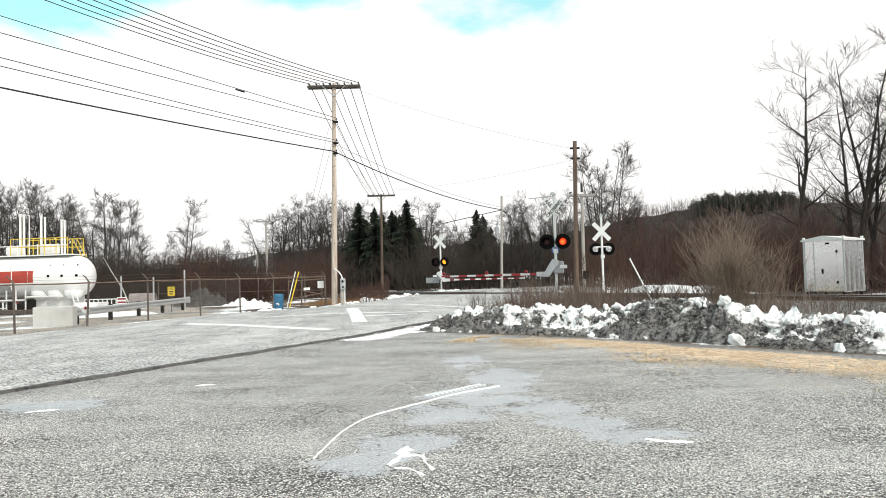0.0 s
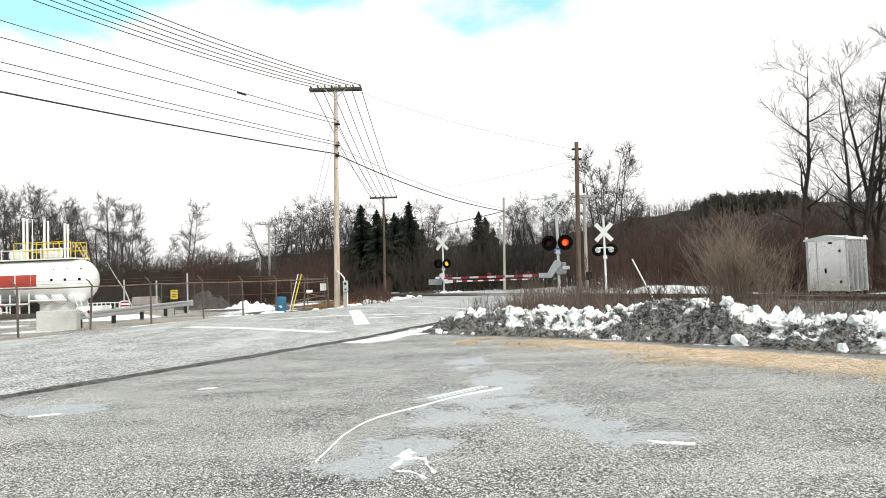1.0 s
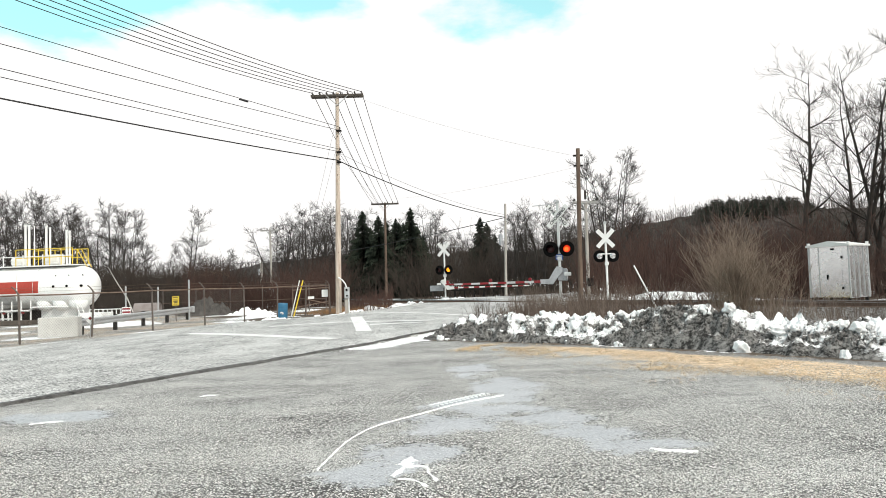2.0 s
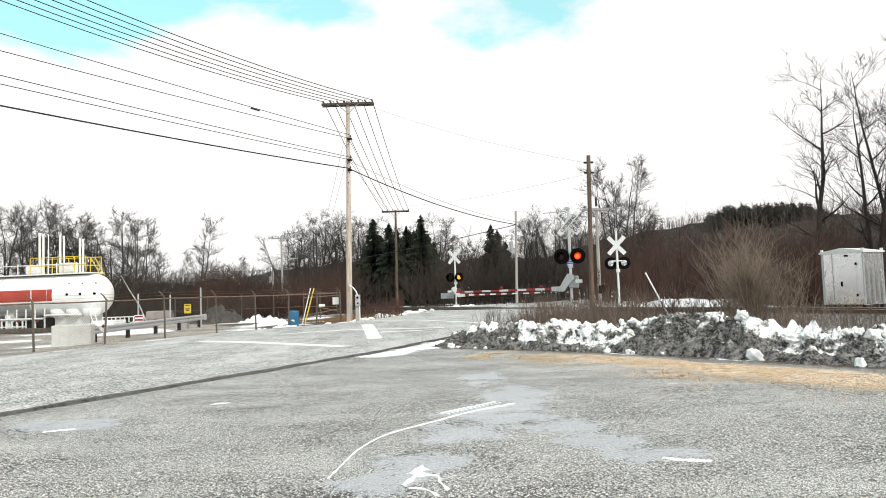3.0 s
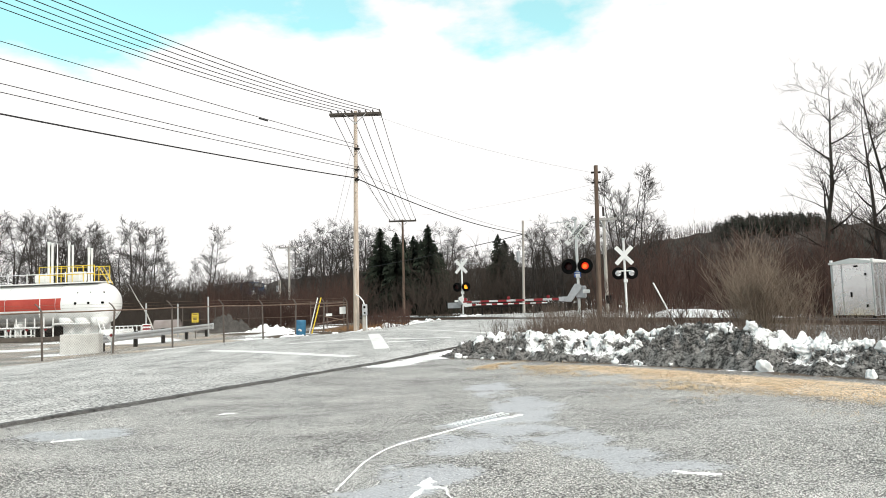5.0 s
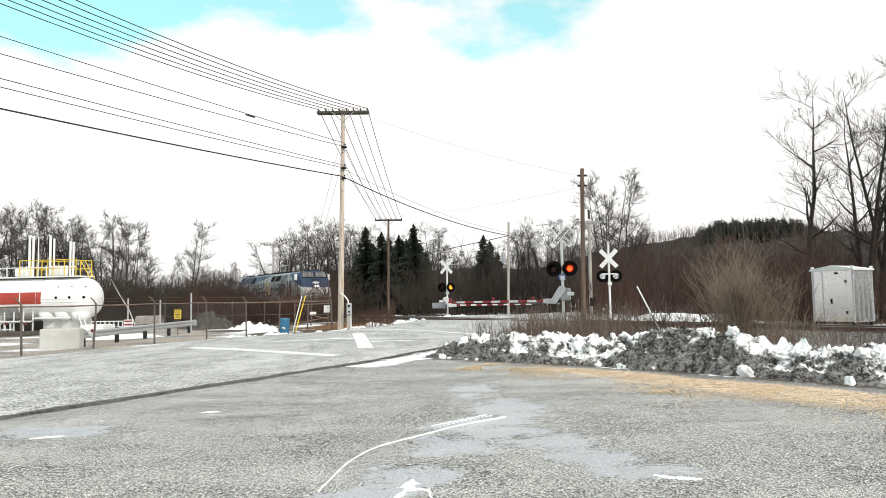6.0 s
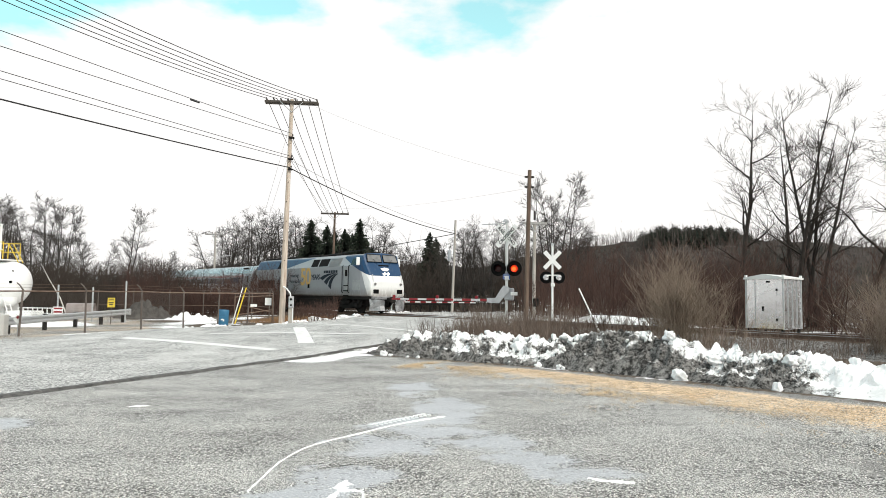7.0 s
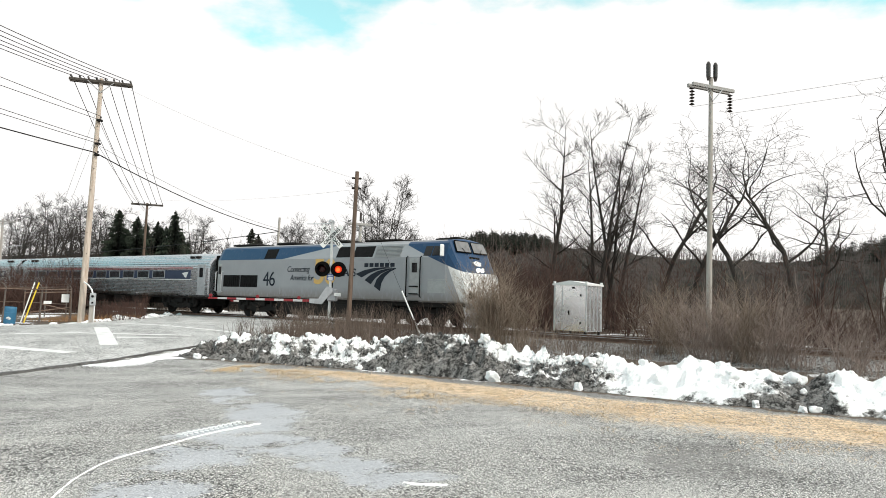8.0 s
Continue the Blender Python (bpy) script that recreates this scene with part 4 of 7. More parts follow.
    for x in (3.6, 22.3):
        under.box((x, 0, 0.72), (4.0, 1.6, 0.46), bevel=0.05)
    part("underframe", under, DARK_STEEL, coach)
    for x in (3.6, 22.3):
        bogie(x, 2.6, 0.46, coach)
    # the body sits low between the floor and the roof
    for ob in coach.children_recursive:
        if ob.type == "MESH":
            for vtx in ob.data.vertices:
                if vtx.co.z > 1.0:
                    vtx.co.z = 1.0 + (vtx.co.z - 1.0) * 0.925
    return coach


LOCO = build_locomotive()
COACHES = [build_coach()]
COACHES += [copy_thing(COACHES[0], pose(0, 0, 0)) for _ in range(2)]


# ---- crossing signals ----
def facing(x, y, z, nx, ny):
    """A pose at a place whose local -y looks along (nx, ny)."""
    return pose(x, y, z, 0, 0, math.degrees(math.atan2(nx, -ny)))


def lamp_head(parent, x, z, front, lit=None, back=False, r=0.345):
    """A round flasher: backing disc, hood, lens. front: -1 looks along -y."""
    y = front * 0.12
    disc = part("background_disc", Mesh().tube([(x, y - 0.012, z), (x, y + 0.012, z)], r, 32), BLACK, parent)
    hood, n = Mesh(), 22
    secs = []
    for yy, rr in ((y, 0.19), (y + front * 0.42, 0.20)):
        secs.append([(x + rr * math.cos(radians(-20 + 220 * k / n)), yy - (front * 0.16 * (1 - math.sin(radians(-20 + 220 * k / n))) if yy != y else 0), z + rr * math.sin(radians(-20 + 220 * k / n))) for k in range(n + 1)])
    hood.loft(secs, closed=False)
    part("hood", hood, BLACK, disc)
    can = Mesh().tube([(x, y, z), (x, y - front * 0.16, z), (x, y - front * 0.24, z)], [0.17, 0.16, 0.06], 20)
    part("housing", can, LENS_CLEAR if back else BLACK, disc)
    part("lens", Mesh().tube([(x, y + front * 0.012, z), (x, y + front * 0.04, z), (x, y + front * 0.055, z)], [0.16, 0.145, 0.08], 24), lit or LENS_DARK, disc, "glowing lens" if lit else "")
    if lit is LAMP_RED:
        part("lamp_core", Mesh().tube([(x - 0.01, y + front * 0.058, z - 0.01), (x - 0.01, y + front * 0.066, z - 0.01)], [0.10, 0.07], 14), LAMP_CORE, disc)


def crossbuck(parent, z, front, text, size=1.30):
    for k, (ang, txt) in enumerate(((-47, "RAIL  ROAD"), (47, "CROSSING"))):
        m = pose(0, front * (0.09 + 0.016 * k), z, 0, -ang, 0)
        bl = part("crossbuck_blade", Mesh().box((0, 0, 0), (size, 0.012, 0.23), bevel=0.004), SIGN_WHITE, parent, "white crossbuck blade")
        bl.matrix_basis = m
        if text:
            words("lettering", txt, 0.20, SIGN_BLACK, pose(0, front * 0.008, -0.005, 90, 0, 0), bl, "black capital letters", 0, 1.0, 0.006)


def gate_arm(parent, z, length, side, front, bright):
    """A lowered arm from the mast towards side (-1: local -x)."""
    n = int(length / 0.42)
    for k in range(n):
        x0, x1 = side * (0.75 + k * 0.42), side * (0.75 + (k + 1) * 0.42)
        h0 = 0.11 - 0.04 * k / n
        part("arm_segment", Mesh().box(((x0 + x1) / 2, front * 0.28, z), (0.42, 0.03, h0), bevel=0.006), RED if k % 2 == 0 else (SIGN_WHITE if bright else ARM_DULL), parent, "red sheeting" if k % 2 == 0 else "")
    for k in (0.12, 0.5, 0.93):
        x = side * (0.75 + length * k)
        part("arm_lamp", Mesh().tube([(x, front * 0.30, z + 0.12), (x, front * 0.24, z + 0.12)], 0.075, 14).box((x, front * 0.27, z + 0.07), (0.1, 0.06, 0.06)), RED, parent, "small red arm lamp")
    mech = Mesh()
    mech.plate([(side * 0.85, front * 0.34, z - 0.10), (side * 0.30, front * 0.34, z - 0.14), (side * 0.02, front * 0.34, z + 0.22), (-side * 0.16, front * 0.34, z + 0.40), (-side * 0.16, front * 0.34, z + 0.60), (side * 0.10, front * 0.34, z + 0.66),
                (side * 0.24, front * 0.34, z + 0.46), (side * 0.46, front * 0.34, z + 0.10), (side * 0.85, front * 0.34, z + 0.10)], (0, -front * 0.10, 0))
    part("gate_support", mech, ALU_DULL if not bright else GALV_WHITE, parent, "cast grey gate support casting")
    part("gate_mechanism", Mesh().box((-side * 0.12, 0, z + 0.28), (0.42, 0.40, 0.56), bevel=0.05), ALU_DULL, parent)
    part("counterweight", Mesh().box((-side * 0.38, front * 0.28, z + 0.30), (0.30, 0.12, 0.16), bevel=0.02), SIGN_WHITE, parent)


def signal_mast(name, label, x, y, zb, ztop, zx, zl, look_n, lit, back, text, arm=None, sign=False):
    th = thing(name, label, "railway signal", facing(x, y, zb, *look_n))
    part("mast", Mesh().tube([(0, 0, -0.3), (0, 0, ztop - zb)], 0.062, 16), GALV_WHITE, th)
    part("mast_cap", Mesh().tube([(0, 0, ztop - zb), (0, 0, ztop - zb + 0.10), (0, 0, ztop - zb + 0.16)], [0.085, 0.085, 0.03], 12), GALV, th)
    part("base", Mesh().box((0, 0, 0.04), (0.4, 0.4, 0.3), bevel=0.04), GALV, th)
    crossbuck(th, zx - zb, -1, text)
    part("lamp_bracket", Mesh().tube([(-0.36, 0, zl - zb + 0.12), (0.36, 0, zl - zb + 0.12)], 0.035, 10).tube([(-0.36, 0, zl - zb + 0.12), (-0.36, 0, zl - zb)], 0.03, 8).tube([(0.36, 0, zl - zb + 0.12), (0.36, 0, zl - zb)], 0.03, 8), GALV_WHITE, th)
    f = 1 if back else -1
    lamp_head(th, -0.36, zl - zb, f, None, back)
    lamp_head(th, 0.36, zl - zb, f, lit, back)
    part("junction_box", Mesh().box((0.02, -0.02, zl - zb - 0.42), (0.22, 0.16, 0.2), bevel=0.02), GALV_WHITE, th)
    if sign:
        part("notice_plate", Mesh().box((0.0, -0.09, zl - zb - 0.36), (0.32, 0.01, 0.26), bevel=0.003), SIGN_BLUE, th, "small blue notice plate")
        for k in range(3):
            part("notice_bar", Mesh().box((0.0, -0.097, zl - zb - 0.29 - 0.07 * k), (0.24, 0.004, 0.025)), SIGN_WHITE, th)
        part("bell_arm", Mesh().tube([(0, 0, ztop - zb - 0.02), (-1.15, 0, ztop - zb - 0.06)], 0.022, 8), GALV, th)
        part("bell", Mesh().tube([(-0.08, 0, ztop - zb + 0.05), (-0.08, 0, ztop - zb + 0.17)], [0.13, 0.05], 14), GALV, th)
    if arm:
        gate_arm(th, *arm)
    return th


TOWARDS = (-0.40, -0.916)
signal_mast("crossing_signal", "near crossing signal with lettered crossbuck, flashing red lamps and lowered gate", 5.1, 32.0, 0.30, 5.05, 4.45, 2.96, (-0.30, -0.954), LAMP_RED, False, True, (1.22, 4.85, -1, -1, False), True)
far_signal = signal_mast("crossing_signal", "far crossing signal with lit amber lamp and lowered gate", -0.2, 53.0, 0.36, 4.5, 4.1, 2.57, TOWARDS, LAMP_AMBER, False, False, (0.86, 6.1, 1, -1, True), False)
part("bell_arm", Mesh().tube([(0, 0, 3.9), (1.35, 0, 3.92)], 0.022, 8), GALV, far_signal)
part("side_panel", Mesh().box((-0.75, 0.1, 0.85), (1.1, 0.02, 0.42), bevel=0.004), ALU_DULL, far_signal, "blank grey panel")
signal_mast("crossing_signal", "crossing signal beyond the track seen from behind, blank crossbuck", 8.9, 39.5, 0.30, 4.6, 3.78, 2.80, (-0.26, -0.965), None, True, False)


# ---- poles and wires ----
def sag(a, b, drop, n=22):
    a, b = Vector(a), Vector(b)
    return [a.lerp(b, k / n) - Vector((0, 0, drop * 4 * (k / n) * (1 - k / n))) for k in range(n + 1)]


def wire(a, b, drop, r, mat, label, n=22):
    tagged(part("overhead_wire", Mesh().tube(sag(a, b, drop, n), r, 5, False), mat), label, "overhead wire", group="overhead wires")


def insulator(parent, x, y, z, h=0.16, r=0.05, mat=None):
    part("insulator", Mesh().tube([(x, y, z), (x, y, z + h * 0.35), (x, y, z + h * 0.4), (x, y, z + h * 0.7), (x, y, z + h)], [r * 0.35, r * 0.35, r, r * 0.9, r * 0.4], 10), mat or PORCELAIN, parent)


def utility_pole(label, base, top, r0, r1, wood, arm=None):
    """base, top: points; arm: (half length, angle in degrees, drop below the top, count of pins, wood)."""
    b, t = Vector(base), Vector(top)
    th = thing("utility_pole", label, "utility pole", pose(*b))
    d = t - b
    part("pole", Mesh().tube([d * -0.02, d * 0.25, d * 0.5, d * 0.75, d], [r0 * 1.02, r0 * 0.93 + r1 * 0.07, (r0 + r1) / 2, r0 * 0.2 + r1 * 0.8, r1], 18), wood, th)
    if arm:
        half, ang, drop, pins, aw = arm
        a = d - Vector((0, 0, drop))
        m = Matrix.Rotation(radians(ang), 3, "Z")
        u, v = m @ Vector((1, 0, 0)), m @ Vector((0, 1, 0))
        bar = part("crossarm", Mesh().box((0, 0, 0), (half * 2, 0.11, 0.14), m, 0.012), aw, th)
        bar.location = a - v * (r1 + 0.05)
        bar2 = part("crossarm", Mesh().box((0, 0, 0), (half * 2, 0.11, 0.14), m, 0.012), aw, th)
        bar2.location = a + v * (r1 + 0.05)
        for e in (-1, 1):
            p, q = a + u * (e * half * 0.42) - v * (r1 + 0.1), a - Vector((0, 0, 0.55)) - v * (r1 + 0.02)
            part("brace", Mesh().tube([p, q], 0.022, 6), GALV, th)
        for k in range(pins):
            s = -half * 0.94 + half * 1.88 * k / (pins - 1)
            for side in (-1, 1):
                p = a + u * s + v * (side * (r1 + 0.05))
                insulator(th, p.x, p.y, p.z + 0.07)
    return th


MP, MT = Vector((-6.23, 40.08, 0.05)), Vector((-5.91, 39.63, 12.6))
main_pole = utility_pole("tall weathered wooden utility pole with a double crossarm", MP, MT, 0.165, 0.10, WOOD_POLE, (1.48, 1.0, 0.2, 8, ARM_WOOD))
for z, w in ((10.4, 0.30), (9.2, 0.28), (8.62, 0.24)):
    k = (z - MP.z) / (MT.z - MP.z)
    p = (MT - MP) * k
    part("bracket", Mesh().box(p + Vector((0.10, -0.15, 0)), (w, 0.2, 0.09), bevel=0.02), DARK_STEEL, main_pole)
    insulator(main_pole, p.x + 0.16, p.y - 0.2, p.z + 0.05)
for k in range(7):
    z = 3.5 + 1.1 * k
    p = (MT - MP) * (z / 12.6)
    part("step_pin", Mesh().box(p + Vector((0.03 * (-1) ** k, -0.17 + 0.007 * k, 0)), (0.03, 0.05, 0.04)), BLACK, main_pole)

meter = thing("electric_meter", "grey electric meter box on a post beside the pole", "electric meter", pose(-5.68, 39.4, 0.1))
part("post", Mesh().box((0.0, 0.06, 0.55), (0.20, 0.12, 1.3), bevel=0.01), WOOD_GREY, meter)
part("box", Mesh().box((0.06, -0.06, 1.15), (0.28, 0.14, 0.62), bevel=0.02), GALV, meter)
part("meter_glass", Mesh().tube([(0.06, -0.12, 1.3), (0.06, -0.22, 1.3)], [0.10, 0.085], 18), LENS_CLEAR, meter)
part("dial", Mesh().tube([(0.06, -0.222, 1.3), (0.06, -0.226, 1.3)], 0.06, 14), BLACK, meter)
part("latch", Mesh().box((0.06, -0.14, 0.98), (0.09, 0.03, 0.09)), BLACK, meter)
part("conduit", Mesh().tube([(0.14, 0, 0.0), (0.14, 0, 0.85)], 0.035, 10), GALV_WHITE, meter)
part("conduit", Mesh().tube([(0.02, 0, 1.45), (-0.02, 0, 1.62), (-0.2, 0.1, 1.85), (-0.45, 0.35, 2.0)], 0.04, 10), GALV_WHITE, meter)

FT = Vector((-6.15, 71.8, 10.0))
utility_pole("brown wooden utility pole with crossarm beyond the track", (-6.3, 72.1, 0.1), FT, 0.15, 0.10, WOOD_BROWN, (1.4, 2.0, 0.15, 6, ARM_WOOD))
P2 = Vector((5.91, 30.8, 7.3))
pole2 = utility_pole("brown wooden utility pole beside the crossing", (5.8, 31.05, 0.15), P2, 0.108, 0.085, WOOD_BROWN)
for z in (6.85, 6.4):
    part("bracket", Mesh().box((0.11, -0.2, z), (0.42, 0.08, 0.08), bevel=0.01), DARK_STEEL, pole2)
W1 = Vector((4.86, 57.0, 7.83))
wp = utility_pole("slim pale pole carrying a small transformer", (4.66, 57.2, 0.1), W1, 0.11, 0.085, WOOD_GREY)
part("transformer", Mesh().tube([(-0.25, -0.1, 4.4), (-0.25, -0.1, 5.25)], 0.15, 14).tube([(-0.25, -0.1, 5.25), (-0.25, -0.1, 5.32)], [0.15, 0.05], 14), ALU_DULL, wp)
wp2 = utility_pole("pale pole with a short crossarm behind the track", (8.55, 43.1, 0.2), (8.54, 42.85, 6.3), 0.11, 0.09, WOOD_GREY, (0.75, 5.0, 0.1, 2, ARM_GREY))
part("cutout", Mesh().tube([(0, -0.2, 6.2), (0, -0.2, 6.75)], 0.07, 10), PORCELAIN, wp2)
part("cabinet", Mesh().box((0.1, -0.2, 1.15), (0.36, 0.2, 0.5), bevel=0.03), DARK_STEEL, wp2)
far_pole = utility_pole("far pale utility pole with a crossarm and a lamp arm", (-20.0, 80.0, 0.0), (-19.96, 79.84, 8.4), 0.14, 0.10, WOOD_GREY, (1.1, 4.0, 0.2, 4, ARM_GREY))
part("lamp_arm", Mesh().tube([(0.1, 0, 5.5), (1.0, -0.1, 5.8), (1.75, -0.2, 5.85)], 0.045, 8), GALV, far_pole)
far_pole2 = utility_pole("far pale utility pole above the brush", (-21.1, 80.0, 0.0), (-21.1, 80.0, 4.5), 0.16, 0.13, WOOD_GREY)
part("transformer", Mesh().tube([(-0.25, 0, 3.2), (-0.25, 0, 3.9)], 0.16, 12), ALU_DULL, far_pole2)

P3 = Vector((18.88, 23.5, 11.05))
p3 = utility_pole("greyed power pole with hanging disc insulators beyond the track", (18.75, 23.45, 0.2), P3, 0.115, 0.08, WOOD_GREY, (1.1, 6.0, 0.45, 0, ARM_GREY))
for e in (-1, 1):
    x = e * 1.02
    for k in range(6):
        z = 10.3 - k * 0.13
        part("disc", Mesh().tube([(0.13 + x, 0.04 + e * 0.12, z), (0.13 + x, 0.04 + e * 0.12, z - 0.06), (0.13 + x, 0.04 + e * 0.12, z - 0.1)], [0.03, 0.11, 0.03], 12), PORCELAIN, p3)
    part("top_bushing", Mesh().tube([(0.13 + e * 0.17, 0, 10.7), (0.13 + e * 0.17, 0, 10.87), (0.13 + e * 0.17, 0, 11.37), (0.13 + e * 0.17, 0, 11.47)], [0.05, 0.09, 0.09, 0.04], 12), PORCELAIN, p3)
for e in (-1, 1):
    a = P3 + Vector((e * 1.02, 0.1 * e, -1.35))
    b = a + Vector((TRACK.x, TRACK.y, 0.045)) * 55
    wire(a, b, 0.5, 0.006, WIRE_PALE, "grey power wire strung along the track")

PREV = Vector((-26.9, -1.1, 0))
for k in range(6):
    s = -1.39 + 2.78 * k / 5
    for end, drop in ((PREV + Vector((s, 0, 15.6)), 1.64), (FT + Vector((s * 0.95, 0, 0.02)), 0.35)):
        wire(MT + Vector((s, 0, 0.02)), end, drop, 0.018, WIRE, "thin dark overhead wire on the crossarm")
for z, zb, drop in ((10.62, 11.06, 0.25), (10.42, 10.19, 0.35), (9.35, 9.49, 0.25), (9.2, 9.13, 0.3)):
    k = z / 12.6
    p = MP.lerp(MT, k) + Vector((0.1, -0.2, 0))
    wire(p, PREV + Vector((0, 0, zb)), drop, 0.0145, WIRE, "thin dark overhead wire below the crossarm")
jp = MP.lerp(MT, 8.72 / 12.6)
wire(jp + Vector((0, -0.2, 0)), PREV + Vector((0, 0, 8.4)), 0.42, 0.03, WIRE, "thick black telephone cable")
wire(jp + Vector((0, -0.2, 0)), W1 + Vector((0, 0, -1.1)), 0.45, 0.03, WIRE, "thick black telephone cable")
wire(MP.lerp(MT, 9.2 / 12.6), W1 + Vector((0, 0, -0.9)), 0.45, 0.010, WIRE_PALE, "thin grey overhead wire")
wire(MP.lerp(MT, 10.5 / 12.6), FT + Vector((0, 0, -0.9)), 0.35, 0.010, WIRE, "thin dark overhead wire")
wire(MP.lerp(MT, 9.3 / 12.6), FT + Vector((0.2, 0, -1.2)), 0.3, 0.010, WIRE, "thin dark overhead wire")
wire(MT + Vector((1.35, 0, -0.4)), P2 + Vector((0, 0, -0.35)), 0.25, 0.004, WIRE_PALE, "thin grey overhead wire")
wire(FT + Vector((0.8, 0, 0.4)), P2 + Vector((0, 0, -0.8)), 0.3, 0.004, WIRE_PALE, "thin grey overhead wire")
wire(W1 + Vector((0, 0, -1.1)), (-40, 112, 6.0), 1.2, 0.03, WIRE, "thick black telephone cable")
splice = sag(MP.lerp(MT, 10.62 / 12.6), PREV + Vector((0, 0, 11.06)), 0.25)
tagged(part("wire_splice", Mesh().tube([splice[3].lerp(splice[4], 0.45), splice[3].lerp(splice[4], 0.72)], 0.04, 8), WIRE), "black splice sleeve on an overhead wire", "wire splice")


def guy_wire(label, top, foot, guard, cover, r=0.05):
    th = thing("guy_wire", label, "guy wire", pose(*foot))
    d = Vector(top) - Vector(foot)
    part("cable", Mesh().tube([(0, 0, -0.05), d], 0.006, 6), WIRE, th)
    part("guard", Mesh().tube([d * 0.005, d * guard], r, 10), cover, th)


guy_wire("guy wire with a yellow plastic guard", MP.lerp(MT, 0.77), (-8.45, 38.51, 0.0), 0.206, YELLOW, 0.034)
guy_wire("guy wire with a white plastic guard", MP.lerp(MT, 0.90), (-8.6, 38.57, 0.0), 0.177, SIGN_WHITE, 0.03)
guy_wire("guy wire with a white plastic guard", P2 + Vector((0.05, 0, -0.7)), (8.58, 29.0, 0.12), 0.30, SIGN_WHITE, 0.032)


# ---- signal hut ----
def build_hut():
    w, d, h = 1.62, 1.55, 2.12
    a = Vector((15.25, 29.85, 0.0))
    hut = thing("signal_hut", "small bare aluminium railway equipment hut on short legs", "equipment hut", pose(a.x, a.y, 0.46, 0, 0, math.degrees(math.atan2(TRACK.y, TRACK.x))))
    part("wall", Mesh().box((w / 2, d / 2, h / 2), (w, d, h), bevel=0.02), ALUMINIUM, hut)
    roof = Mesh()
    roof.loft([[(-0.08, y, h - 0.02), (-0.08, y, h + 0.05), (w / 2, y, h + 0.20), (w + 0.08, y, h + 0.05), (w + 0.08, y, h - 0.02)] for y in (-0.10, d + 0.10)])
    part("roof", roof, GALV_WHITE, hut)
    door = part("door", Mesh().box((w * 0.62, -0.012, 1.03), (0.66, 0.03, 1.66), bevel=0.006), ALUMINIUM, hut)
    part("handle", Mesh().box((w * 0.62 - 0.25, -0.05, 0.85), (0.05, 0.05, 0.2), bevel=0.01), BLACK, door)
    for z in (0.4, 1.65):
        part("hinge", Mesh().box((w * 0.62 + 0.34, -0.035, z), (0.06, 0.03, 0.1)), DARK_STEEL, door)
    part("name_plate", Mesh().box((w * 0.6, -0.02, h - 0.13), (0.14, 0.02, 0.07)), BLACK, hut)
    for x, y in ((0.0, 0.0), (w, 0.0), (w, d)):
        part("corner_post", Mesh().box((x, y, h / 2 + 0.02), (0.07, 0.07, h + 0.06), bevel=0.012), GALV, hut)
        part("lifting_lug", Mesh().tube([(x, y, h + 0.02), (x, y, h + 0.16)], 0.06, 10), GALV_WHITE, hut)
    for k in range(1, 4):
        part("side_rib", Mesh().box((w + 0.012, d * k / 4, h / 2), (0.03, 0.03, h - 0.06)), GALV, hut)
    part("sheet_seam", Mesh().box((w * 0.25, -0.012, h / 2), (0.025, 0.02, h - 0.1)), GALV, hut)
    for x, y in ((0.08, 0.08), (w - 0.08, 0.08), (w - 0.08, d - 0.08), (0.08, d - 0.08), (w * 0.5, 0.08)):
        part("leg", Mesh().box((x, y, -0.14), (0.11, 0.11, 0.34), bevel=0.01), DARK_STEEL, hut)
    part("grate", Mesh().box((w * 0.6, -0.45, -0.18), (1.3, 0.7, 0.05), bevel=0.01), YELLOW, hut, "dull yellow platform grate")


build_hut()


# ---- yard behind the fence ----
FENCE = [(-15.3, 21.0), (-14.7, 24.2), (-13.75, 27.2), (-12.35, 29.5), (-11.1, 32.2), (-10.1, 35.0), (-8.95, 36.9), (-7.9, 39.0), (-6.95, 41.6)]
LINK = Nodes("chain link", 0.7, 0.0, 0.2)
LINK.color(LINK.mix(LINK.noise(20, 3), (0.07, 0.058, 0.05), (0.20, 0.18, 0.165)))


